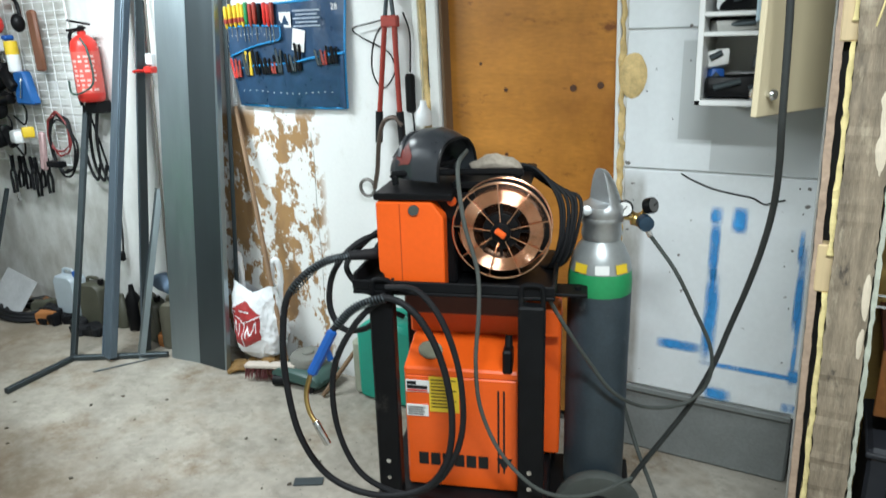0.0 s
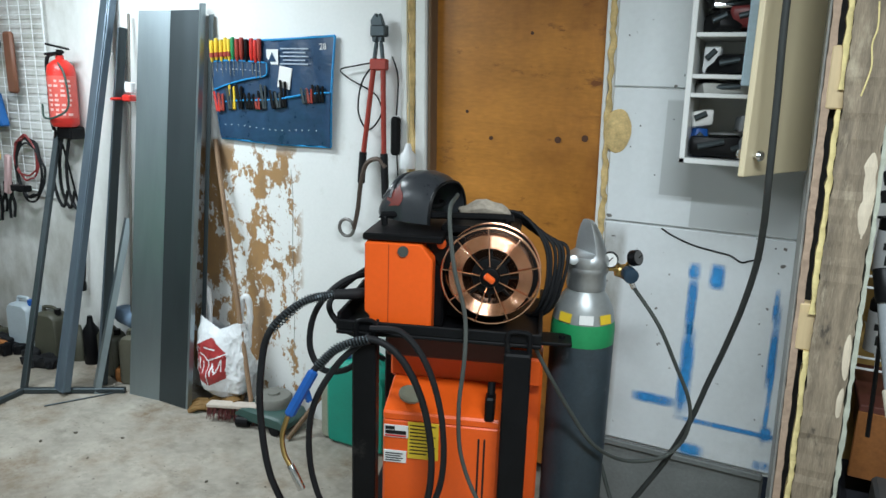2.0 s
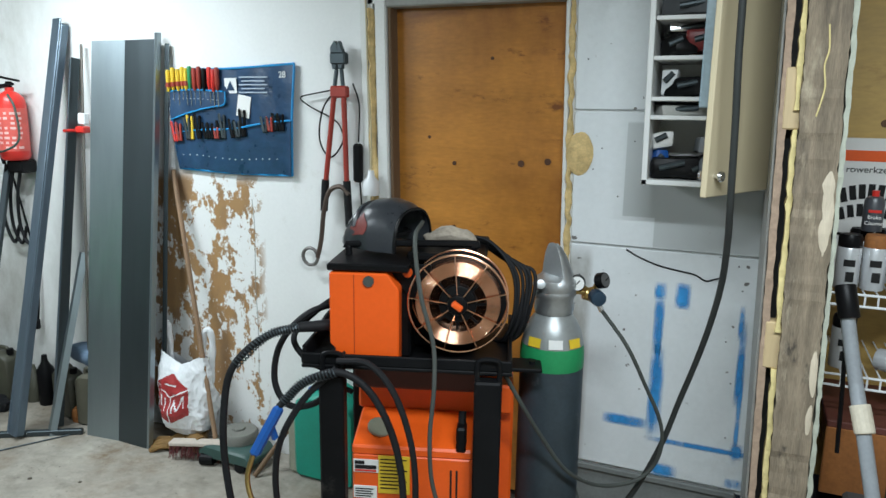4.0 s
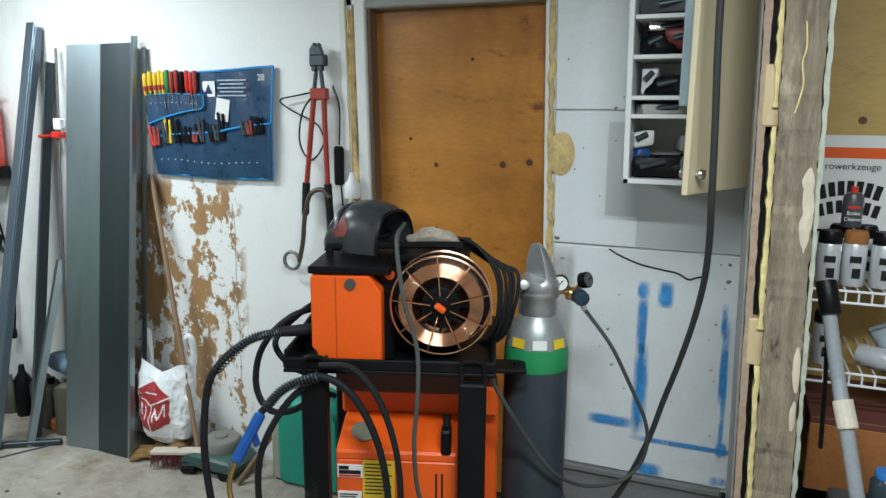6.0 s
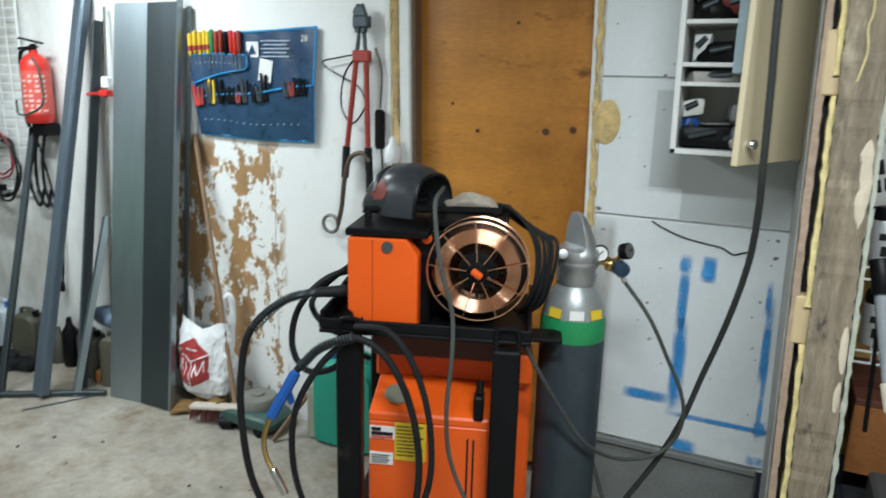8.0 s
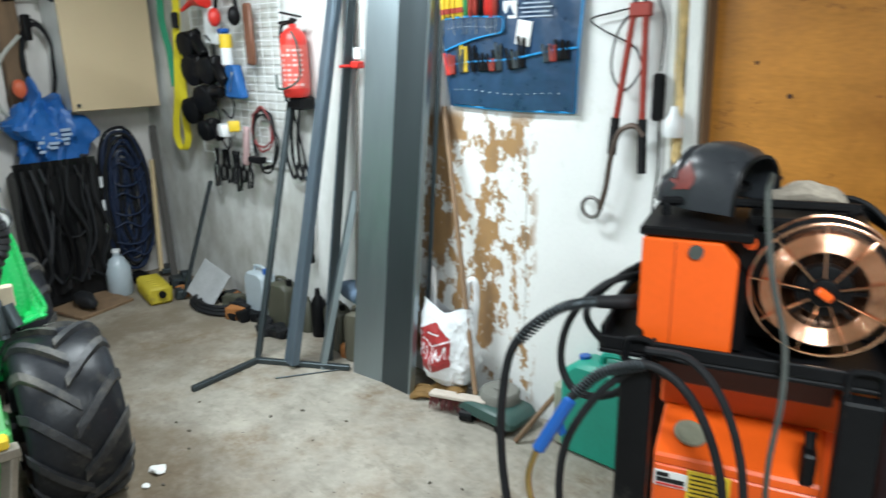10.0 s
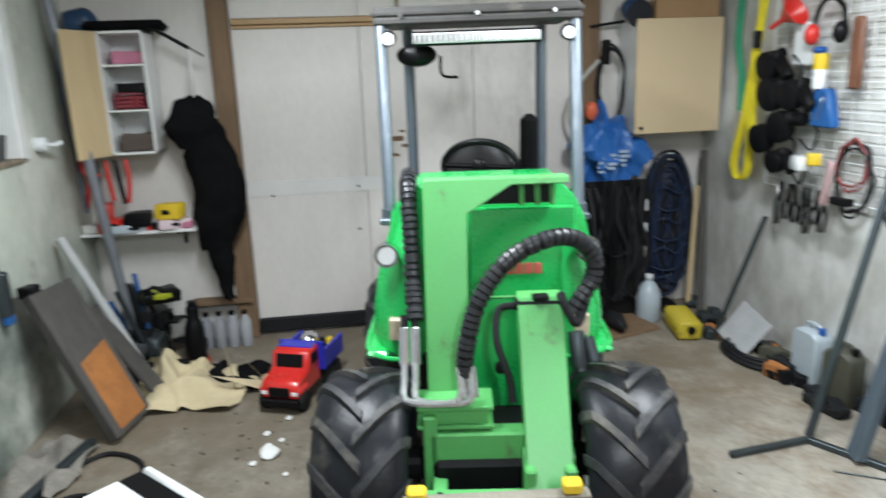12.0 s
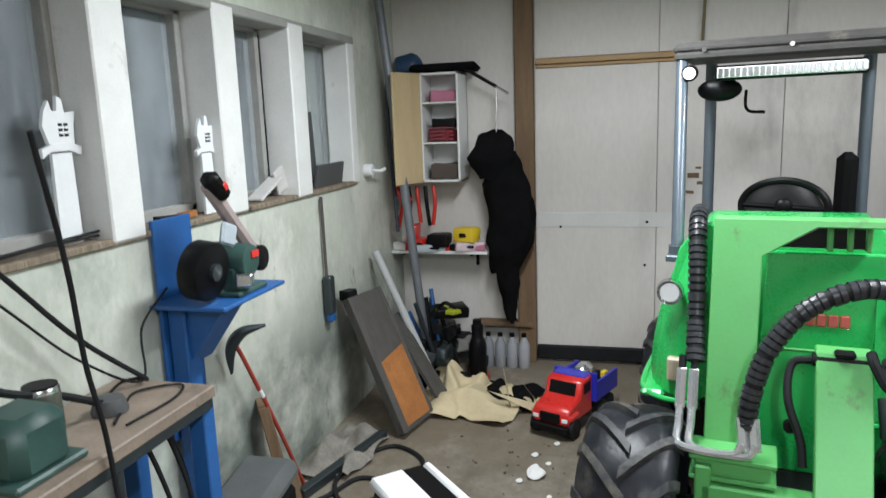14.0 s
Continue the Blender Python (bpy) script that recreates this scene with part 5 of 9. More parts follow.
def helmet_skin(u, v, out=0.0):
    """A point of the shell: u from chin to open back, v over the arch from near side to far side."""
    x = -0.132 + 0.240 * u
    rise = float(np.interp(u, [0, 0.12, 0.3, 0.5, 0.7, 0.88, 1], [0.035, 0.070, 0.118, 0.146, 0.150, 0.140, 0.120])) + out
    half = float(np.interp(u, [0, 0.12, 0.3, 0.6, 1], [0.045, 0.075, 0.098, 0.108, 0.100])) + out
    a = math.pi * (-0.04 + 1.08 * v)
    c, q = math.cos(a), math.sin(a)
    return Vector((x, -half * math.copysign(abs(c) ** 0.8, c), 0.004 + rise * max(0.0, math.copysign(abs(q) ** 0.75, q))))


part("shell", solid(cloth(1, 1, 28, 28, helmet_skin), 0.004), HELMET_BLACK, helm, "dark scuffed shell, open at the back", local=True, smooth=True)
part("rim", tube([helmet_skin(1.0, v, 0.001) for v in np.linspace(0, 1, 14)], 0.005, 6, 3), BLACK_PLASTIC, helm, local=True, smooth=True)
part("brow_ridge", tube([helmet_skin(0.36, v, 0.004) for v in np.linspace(0.16, 0.84, 10)], 0.007, 6, 3), HELMET_BLACK, helm, "raised brow ridge", local=True, smooth=True)
part("visor", solid(cloth(1, 1, 6, 8, lambda u, v: helmet_skin(0.13 + 0.17 * u, 0.24 + 0.52 * v, 0.005)), 0.004), mat("visor_dark", (0.07, 0.08, 0.09), 0.10, bump=0), helm, "dark glossy visor lens", local=True, smooth=True)
part("mark", solid(cloth(1, 1, 8, 6, lambda u, v: helmet_skin(0.34 + 0.20 * u + 0.05 * math.sin(5 * v), 0.10 + 0.16 * v * (0.4 + 0.6 * u), 0.002)), 0.001), mat("dull_red", (0.17, 0.028, 0.022), 0.5, var=0.4, size=30), helm, "worn dull red mark", local=True, smooth=True)
part("headband", tube([(0.02 + 0.05 * math.sin(a), 0.085 * math.cos(a), 0.045) for a in np.linspace(0, math.pi, 9)], 0.007, 6, 3), BLACK_PLASTIC, helm, local=True, smooth=True)
glove = thing("work_glove", tuple(cart.matrix_basis @ Vector((0.07, 0.16, 1.315))), 18, "dirty pale work glove lying on the feeder", "glove")
part("fabric", rough_up(ball(0.07, (0.03, 0, 0.025), (1.3, 0.7, 0.38), 20), 0.018, 22), mat("dirty_cloth", (0.36, 0.31, 0.25), 0.9, var=0.4, size=18, bump=0.4), glove, local=True, smooth=True)

# ---- along the white wall ----
# folded steel sheets leaning
def sheet_mesh(p0, p1, profile, thick=0.003):
    """A folded sheet: the (x, y) profile runs from foot p0 to top p1."""
    bm = bmesh.new()
    n = 8
    rows = []
    for j in range(n + 1):
        f = j / n
        base = Vector(p0).lerp(Vector(p1), f)
        rows.append([bm.verts.new(base + Vector((x, y, 0))) for x, y in profile])
    for a, b in zip(rows, rows[1:]):
        for i in range(len(profile) - 1):
            bm.faces.new((a[i], a[i + 1], b[i + 1], b[i]))
    return solid(bm, thick)


sheet = thing("steel_sheet", (-1.46, -0.24, 0), 0, "tall folded galvanised steel sheet leaning against the wall", "steel sheet")
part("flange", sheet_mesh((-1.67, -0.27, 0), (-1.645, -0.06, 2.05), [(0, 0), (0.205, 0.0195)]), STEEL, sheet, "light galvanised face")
# same sheet as the flange; the web's shade is put into its colour
part("web", sheet_mesh((-1.465, -0.25, 0), (-1.44, -0.04, 2.05), [(0, 0), (0.10, -0.004), (0.20, -0.005)]), DARK_STEEL, sheet, "face in darker steel as its shade")
part("lip", sheet_mesh((-1.265, -0.255, 0.0), (-1.24, -0.045, 2.08), [(0, 0), (0.02, -0.006), (0.024, 0.02)]), STEEL, sheet, "bright bent lip")
part("back_strip", sheet_mesh((-1.235, -0.16, 0.25), (-1.205, -0.02, 2.03), [(0, 0), (0.028, 0.0)]), DARK_STEEL, sheet)
beam_t = thing("steel_channel", (-1.96, -0.47, 0), 0, "blue-grey steel channel leaning against the wall", "steel beam")
part("web", beam((-1.975, -0.47, 0.02), (-1.90, -0.04, 2.17), 0.075, 0.008, 0), BLUE_STEEL, beam_t)
part("flange", beam((-1.937, -0.455, 0.02), (-1.862, -0.025, 2.14), 0.008, 0.04, 0), BLUE_STEEL, beam_t, "side flange")
part("flange", beam((-2.013, -0.455, 0.02), (-1.93, -0.025, 2.04), 0.008, 0.04, 0), BLUE_STEEL, beam_t, "side flange")
b2 = thing("steel_channel", (-1.86, -0.30, 0), 0, "second shorter grey steel channel leaning beside it", "steel beam")
part("web", beam((-1.90, -0.28, 0.01), (-1.835, -0.02, 1.97), 0.06, 0.008), BLUE_STEEL, b2)
part("flange", beam((-1.87, -0.28, 0.01), (-1.805, -0.03, 1.97), 0.006, 0.05), DARK_STEEL, b2, "side flange")
b3 = thing("steel_strip", (-1.85, -0.32, 0), 0, "short bright galvanised strip leaning on the channel", "steel strip")
part("strip", sheet_mesh((-1.86, -0.36, 0.0), (-1.84, -0.08, 0.95), [(0, 0), (0.03, -0.01), (0.055, 0.01)]), STEEL, b3)
clampbar = thing("sash_clamp", (-1.78, -0.12, 0), 0, "steel bar clamp with red jaw, leaning upright", "clamp")
part("bar", beam((-1.80, -0.14, 0.0), (-1.755, -0.03, 2.04), 0.022, 0.010), mat("bar_steel", (0.18, 0.165, 0.145), 0.55, 0.7, var=0.25, bump=0.15), clampbar)
part("jaw", join(box((0.06, 0.05, 0.035), (-1.765, -0.055, 1.605), bev=0.006), rod((-1.80, -0.08, 1.60), (-1.80, -0.14, 1.60), 0.008)), RED, clampbar, "red clamp jaw")
part("pad", box((0.05, 0.035, 0.06), (-1.76, -0.05, 1.66), bev=0.006), WHITE_PLASTIC, clampbar, "white pad")
stand = thing("folding_stand", (-2.15, -0.3, 0), 0, "dark steel tube stand leaning with angled foot", "stand")
part("tube", beam((-2.19, -0.53, 0.02), (-2.36, -0.06, 1.40), 0.032, 0.032), DARK_STEEL, stand)
part("foot", join(beam((-2.12, -0.967, 0.016), (-2.17, -0.54, 0.016), 0.03, 0.03), beam((-2.17, -0.55, 0.016), (-1.70, -0.27, 0.016), 0.03, 0.03)), DARK_STEEL, stand, "bent foot tube")
rodth = thing("thin_rod", (-1.78, -0.35, 0), 0, "thin dark rod lying on the floor", "rod")
part("rod", rod((-1.92, -0.60, 0.005), (-1.72, -0.27, 0.005), 0.004, 6), DARK_STEEL, rodth)
lath = thing("wooden_lath", (-1.1, -0.1, 0), 0, "thin wooden broom handle leaning by the flaked paint", "broom")
OLD_WOOD = mat("old_broom_wood", (0.27, 0.17, 0.10), 0.7, var=0.25, bump=0.1)
part("handle", rod((-0.86, -0.19, 0.05), (-1.19, -0.03, 1.42), 0.012, 10), OLD_WOOD, lath)
part("head", box((0.30, 0.055, 0.022), (-0.93, -0.24, 0.098), (0, -4, 14), 0.005), mat("pale_broom_head", (0.48, 0.42, 0.36), 0.7, var=0.2, bump=0.1), lath, "pale wooden broom head")
rnd = random.Random(6)
tufts = []
for k in range(150):
    a, b = rnd.uniform(-0.145, 0.145), rnd.uniform(-0.024, 0.024)
    x, y = -0.93 + a * 0.97 - b * 0.24, -0.24 + a * 0.24 + b * 0.97
    tufts.append(rod((x, y, 0.090 + a * 0.07), (x + rnd.uniform(-.018, .006), y - rnd.uniform(-.004, .02), 0.012 + rnd.uniform(0, 0.012)), 0.0032, 4, r2=0.0012))
bristles = part("bristles", join(*tufts), mat("red_bristles", (0.13, 0.035, 0.035), 0.9, var=0.4, size=60, bump=0.3), lath, "dark red bristles")
bristles["kind"] = "stuff"

# tool roll with its tools
roll = thing("tool_roll", (-0.84, -0.01, 1.66), 0, "navy blue tool roll with bright blue trim and screwdrivers", "tool roll")
TL, TR, BL, BR = Vector((-1.20, -0.012, 1.905)), Vector((-0.457, -0.012, 1.925)), Vector((-1.155, -0.012, 1.43)), Vector((-0.484, -0.012, 1.423))
def on_roll(u, v, out=0.0):
    p = BL.lerp(BR, u).lerp(TL.lerp(TR, u), v)
    return Vector((p.x, p.y - out - 0.014 * abs(math.sin(4.2 * u * math.pi + 2 * v)) * math.sin(2.2 * v + 0.4), p.z + 0.006 * math.sin(9 * u)))
part("backing", solid(cloth(1, 1, 40, 12, lambda u, v: on_roll(u, v)), -0.004), NAVY, roll, smooth=True)
part("trim", join(*[tube([on_roll(*a, 0.004).lerp(on_roll(*b, 0.004), 0.0), on_roll((a[0] + b[0]) / 2, (a[1] + b[1]) / 2, 0.004), on_roll(*b, 0.004)], 0.0055, 6, 6) for a, b in (((0, 0), (1, 0)), ((1, 0), (1, 1)), ((1, 1), (0, 1)), ((0, 1), (0, 0)))]), TRIM_BLUE, roll, "bright blue edging", smooth=True)
part("pocket", solid(cloth(1, 1, 12, 4, lambda u, v: on_roll(u, v * (0.36 + 0.14 * u), 0.012 + 0.006 * math.sin(u * 40))), -0.003), NAVY, roll, "lower pocket strip", smooth=True)
part("pocket", solid(cloth(1, 1, 12, 4, lambda u, v: on_roll(0.48 * u, 0.50 + 0.17 * u + v * (0.285 - 0.17 * u), 0.010 + 0.004 * math.sin(u * 30))), -0.003), NAVY, roll, "upper pocket flap", smooth=True)
part("pocket_trim", tube([on_roll(u, 0.36 + 0.14 * u, 0.016) for u in np.linspace(0.02, 1, 8)], 0.005, 6, 4), TRIM_BLUE, roll, "bright blue pocket edge")
part("pocket_trim", tube([on_roll(u, 0.785, 0.014) for u in np.linspace(0.01, 0.47, 6)], 0.004, 6, 4), TRIM_BLUE, roll, "bright blue pocket edge")
part("pocket_trim", tube([on_roll(u, 0.50 + 0.355 * u, 0.015) for u in np.linspace(0.01, 0.48, 6)] + [on_roll(0.485, 0.785, 0.015)], 0.004, 6, 4), TRIM_BLUE, roll, "bright blue pocket edge")
for k in range(15):
    part("eyelet", rod(on_roll(0.08 + 0.058 * k, 0.14, 0.018), on_roll(0.08 + 0.058 * k, 0.14, 0.022), 0.0024, 6), WHITE_PLASTIC, roll)
for k in range(11):
    part("eyelet", rod(on_roll(0.05 + 0.036 * k, 0.70, 0.016), on_roll(0.05 + 0.036 * k, 0.70, 0.019), 0.002, 6), WHITE_PLASTIC, roll)
part("printed_sign", prism([(-0.035, -0.035), (0.035, -0.035), (0.035, 0.035), (-0.035, 0.035)], 0.001, Matrix.Translation(on_roll(0.52, 0.84, 0.006)), 0), WHITE_PLASTIC, roll, "small white printed square")
part("sign_triangle", prism([(-0.024, -0.022), (0.024, -0.022), (0.0, 0.022)], 0.001, Matrix.Translation(on_roll(0.52, 0.84, 0.008)), 0), NAVY, roll)
DULL_PRINT = mat("dull_print", (0.36, 0.43, 0.52), 0.5)
part("print_lines", join(*[box((0.16 - 0.03 * (k % 2), 0.001, 0.006), on_roll(0.70, 0.90 - 0.035 * k, 0.007), bev=0) for k in range(5)]), DULL_PRINT, roll, "small pale print lines")
writing("count_print", "28", 0.04, Matrix.Translation(on_roll(0.92, 0.90, 0.007)) @ Matrix.Rotation(radians(90), 4, "X"), WHITE_PLASTIC, roll)
HANDLES = [YELLOW, YELLOW, YELLOW, YELLOW, YELLOW, BAND_GREEN, TOOL_RED, TOOL_RED, BLACK_PLASTIC, RED, RED, TOOL_RED]
for k, m in enumerate(HANDLES):
    p = on_roll(0.02 + 0.037 * k, 0.80, 0.018)
    s = thing("screwdriver", tuple(p), 0, "screwdriver with coloured plastic handle in the roll", "screwdriver", "screwdrivers in the tool roll")
    part("handle", lathe([(0, 0.105), (0.009, 0.103), (0.0115, 0.09), (0.0105, 0.06), (0.0115, 0.03), (0.008, 0.012), (0.006, 0.0), (0, 0)], 10, Matrix.Translation((0, 0, -0.01 + 0.008 * (k % 2)))), m, s, local=True, smooth=True)
    part("shaft", rod((0, 0.004, -0.08), (0, 0.002, 0.0), 0.003, 6), CHROME, s, "steel shaft", local=True)
    if k < 5:
        part("collar", rod((0, 0, 0.012), (0, 0, 0.034), 0.0122, 10), TOOL_RED, s, "red grip band", local=True)
PLIERS = [(0.03, RED, 0.07), (0.07, TOOL_RED, 0.06), (0.14, DARK_STEEL, 0.08), (0.165, YELLOW, 0.09), (0.24, BLACK_PLASTIC, 0.09), (0.31, BLACK_METAL, 0.05), (0.35, BLACK_METAL, 0.05), (0.39, TOOL_RED, 0.03), (0.45, DARK_STEEL, 0.09), (0.42, BLACK_METAL, 0.06), (0.54, BLACK_PLASTIC, 0.06), (0.58, DARK_STEEL, 0.05), (0.62, BLACK_PLASTIC, 0.10), (0.80, DARK_STEEL, 0.045), (0.84, TOOL_RED, 0.04), (0.88, BLACK_PLASTIC, 0.055), (0.93, BLACK_METAL, 0.05)]
for u, m, h in PLIERS:
    p = on_roll(u, 0.33 + 0.14 * u, 0.020)
    s = thing("hand_tool", tuple(p), 0, "small hand tool standing in the roll's lower pocket", "hand tool", "tools in the lower pocket")
    part("grip", beam((-0.004, 0, -0.03), (-0.022, 0, h), 0.013, 0.014, 0, 0.005), m, s, local=True)
    part("grip", beam((0.010, 0, -0.03), (0.006, 0.002, h * 0.94), 0.013, 0.013, 0, 0.005), m, s, local=True)
card = thing("paper_card", tuple(on_roll(0.62, 0.60, 0.016)), 0, "white folded card tucked into the tool roll", "card")
part("card", box((0.075, 0.003, 0.10), (0, 0, 0.02), (0, 10, 0), 0.001), WHITE_PAPER, card, local=True)

# bolt cutter and cable on the wall
cutter = thing("bolt_cutter", (-0.22, -0.05, 1.0), 0, "long red-handled bolt cutter hanging on the wall", "bolt cutter")
part("jaw", join(prism([(-0.235, 1.90), (-0.215, 1.90), (-0.205, 2.0), (-0.222, 2.02), (-0.245, 1.99)], 0.025, Matrix.Translation((0, -0.05, 0))), prism([(-0.205, 1.90), (-0.185, 1.90), (-0.18, 1.97), (-0.20, 2.02), (-0.215, 1.99)], 0.025, Matrix.Translation((0, -0.05, 0))), box((0.075, 0.04, 0.05), (-0.205, -0.05, 1.945), bev=0.006)), DARK_STEEL, cutter, "dark forged jaw")
part("yoke", box((0.085, 0.03, 0.05), (-0.205, -0.05, 1.805), bev=0.006), TOOL_RED, cutter, "red yoke")
for x0, x1 in ((-0.232, -0.285), (-0.185, -0.175)):
    part("link", beam(((x0 - 0.205) / 2, -0.05, 1.90), (x0, -0.05, 1.81), 0.016, 0.016), DARK_STEEL, cutter)
    part("handle", rod((x0, -0.05, 1.80), (x1, -0.05, 1.40), 0.0115, 10), TOOL_RED, cutter, "red tubular handle", smooth=True)
part("grip", rod((-0.175, -0.05, 1.42), (-0.165, -0.05, 1.22), 0.017, 10), RUBBER, cutter, "black rubber grip", smooth=True)
part("grip", rod((-0.285, -0.05, 1.42), (-0.295, -0.05, 1.28), 0.017, 10), RUBBER, cutter, "black rubber grip", smooth=True)
crow = thing("hook_bar", (-0.35, -0.05, 1.0), 0, "bent steel hook bar with ring, hanging on the wall", "hook")
part("bar", tube([(-0.16, -0.06, 1.36), (-0.20, -0.06, 1.395), (-0.26, -0.06, 1.37), (-0.29, -0.06, 1.28), (-0.31, -0.055, 1.15), (-0.335, -0.05, 1.06)], 0.011, 8), mat("brown_steel", (0.12, 0.09, 0.075), 0.5, 0.6), crow, smooth=True)
part("ring", tube([(-0.375 + 0.04 * math.cos(a), -0.05, 1.06 + 0.04 * math.sin(a)) for a in np.linspace(0, 2 * math.pi, 16, endpoint=False)], 0.008, 8, 3, closed=True), mat("ring_steel", (0.2, 0.19, 0.18), 0.5, 0.7), crow, smooth=True)
loop = thing("coiled_wire", (-0.3, -0.03, 1.6), 0, "loops of thin black cable hung with the cutter", "cable")
part("loop", tube([(-0.21, -0.03, 1.82), (-0.30, -0.03, 1.74), (-0.325, -0.03, 1.60), (-0.27, -0.03, 1.52), (-0.20, -0.03, 1.60), (-0.185, -0.03, 1.75)], 0.004, 6, closed=True), BLACK_PLASTIC, loop, smooth=True)
part("tail", tube([(-0.21, -0.03, 1.82), (-0.33, -0.03, 1.80), (-0.42, -0.03, 1.78), (-0.37, -0.03, 1.74), (-0.24, -0.03, 1.68), (-0.20, -0.03, 1.62)], 0.0035, 6), BLACK_PLASTIC, loop, smooth=True)
adapter = thing("power_adapter", (-0.12, -0.03, 1.5), 0, "black inline adapter hanging on its cable", "adapter")
part("case", box((0.045, 0.03, 0.17), (-0.125, -0.035, 1.50), bev=0.01), BLACK_PLASTIC, adapter)
part("cable", tube([(-0.15, -0.03, 1.84), (-0.12, -0.03, 1.75), (-0.125, -0.03, 1.59)], 0.0035, 6), BLACK_PLASTIC, adapter)
part("cable", tube([(-0.12, -0.03, 1.42), (-0.11, -0.03, 1.25), (-0.12, -0.03, 1.05), (-0.06, -0.04, 0.85)], 0.0035, 6), BLACK_PLASTIC, adapter)
sock = thing("lamp_socket", (-0.05, -0.05, 1.4), 0, "white ceramic socket hanging on a cable beside the door", "socket")
part("body", lathe([(0, 0.07), (0.012, 0.068), (0.018, 0.04), (0.034, 0.02), (0.038, -0.02), (0.034, -0.04), (0, -0.042)], 20, Matrix.Translation((-0.05, -0.055, 1.405))), WHITE_PLASTIC, sock, smooth=True)
part("cable", tube([(-0.05, -0.055, 1.47), (-0.06, -0.035, 1.65), (-0.075, -0.032, 1.9), (-0.085, -0.03, 2.2)], 0.004, 6), mat("cream_cable", (0.5, 0.42, 0.25), 0.6), sock)

# fire extinguisher
ext = thing("fire_extinguisher", (-2.25, -0.09, 1.43), 0, "red fire extinguisher hung on the white wall", "fire extinguisher")
part("body", lathe([(0, 0), (0.06, 0.0), (0.072, 0.012), (0.074, 0.03), (0.074, 0.30), (0.066, 0.335), (0.04, 0.36), (0.022, 0.37), (0.022, 0.39), (0, 0.39)], 32), RED, ext, local=True, smooth=True)
lab = part("label", lathe([(0.0745, 0.05), (0.0750, 0.06), (0.0750, 0.27), (0.0745, 0.28)], 32), mat("label_red", (0.62, 0.10, 0.08), 0.45), ext, "red printed label", local=True, smooth=True)
PALE_PRINT = mat("pale_print", (0.72, 0.45, 0.42), 0.5)
for k in range(8):
    for j, a in enumerate((-88, -62, -36, -12)):
        if (k * 5 + j * 3) % 7:
            c = Vector((math.cos(radians(a)), math.sin(radians(a)), 0)) * 0.0752
            part("print_bar", box((0.026 - 0.006 * ((k + j) % 3), 0.002, 0.013), (c.x, c.y, 0.070 + 0.026 * k), (0, 0, a + 90), 0), PALE_PRINT, lab, "pale print bar", local=True)
part("handle", join(box((0.03, 0.10, 0.014), (0, -0.03, 0.40), (8, 0, -40), 0.003), box((0.025, 0.12, 0.012), (0.03, -0.03, 0.435), (-12, 0, -50), 0.003), rod((0, 0, 0.38), (0, 0, 0.42), 0.016, 12)), BLACK_PLASTIC, ext, "black squeeze handle", local=True)
part("hose", tube([(-0.02, 0, 0.40), (-0.08, -0.02, 0.37), (-0.10, -0.01, 0.22), (-0.09, -0.02, 0.05), (-0.06, -0.03, -0.02)], 0.010, 8), RUBBER, ext, "black hose", local=True, smooth=True)
part("bracket", box((0.12, 0.10, 0.07), (0.0, 0.03, -0.035), bev=0.01), BLACK_PLASTIC, ext, "black foot bracket", local=True)
part("lead", tube([(0.05, -0.05, 0.35), (0.11, -0.06, 0.28), (0.12, -0.06, 0.12), (0.05, -0.085, 0.06), (-0.06, -0.08, 0.05), (-0.10, -0.06, 0.12)], 0.006, 6), mat("green_cable", (0.03, 0.06, 0.05), 0.6), ext, "dark green cord", local=True)

# ---- wall cabinet beside the partition ----
cab = thing("wall_cabinet", (1.31, -0.15, 1.5), 0, "white wall cabinet, door open, filled with dark tools", "cabinet")
part("body", leaning(join(span((1.115, -0.30, 1.50), (1.133, -0.014, 2.45), 0.002), span((1.482, -0.30, 1.50), (1.498, -0.014, 2.45), 0.002), span((1.115, -0.30, 1.50), (1.498, -0.014, 1.517), 0.002), span((1.12, -0.03, 1.5), (1.49, -0.014, 2.45), 0)), 0.014, 1.9), WHITE_MELAMINE, cab, "white melamine case")
for z in (1.715, 1.775, 1.905, 2.03, 2.15):
    part("shelf", span((1.133, -0.295, z), (1.482, -0.03, z + 0.014), 0.002), WHITE_MELAMINE, cab)
hx, hy, fx, fy = 1.50, -0.30, 1.335, -0.64
ang = math.degrees(math.atan2(fy - hy, fx - hx))
cdoor = part("door", box((math.hypot(fx - hx, fy - hy), 0.018, 0.96), ((hx + fx) / 2, (hy + fy) / 2, 1.985), (0, 0, ang), 0.003), CREAM, cab, "cream laminate door standing open")
nrm = Vector((fy - hy, -(fx - hx), 0)).normalized()
p = Vector((fx, fy, 1.565)) + Vector((hx - fx, hy - fy, 0)).normalized() * 0.04
for s in (-1, 1):
    part("knob", lathe([(0, 0.028), (0.013, 0.026), (0.016, 0.018), (0.008, 0.010), (0.006, 0)], 16, Matrix.Translation(p + nrm * 0.009 * s) @ (nrm * s).to_track_quat("Z", "Y").to_matrix().to_4x4()), CHROME, cdoor, "round metal knob", smooth=True)
strip_t = thing("plastic_strip", (1.31, -0.31, 1.76), 0, "pale blue clear plastic strip hanging in the cabinet", "strip")
part("strip", span((1.285, -0.325, 1.755), (1.315, -0.30, 2.45), 0.004), mat("pale_blue_clear", (0.42, 0.55, 0.63), 0.25, var=0.15, bump=0.05), strip_t)
random.seed(5)
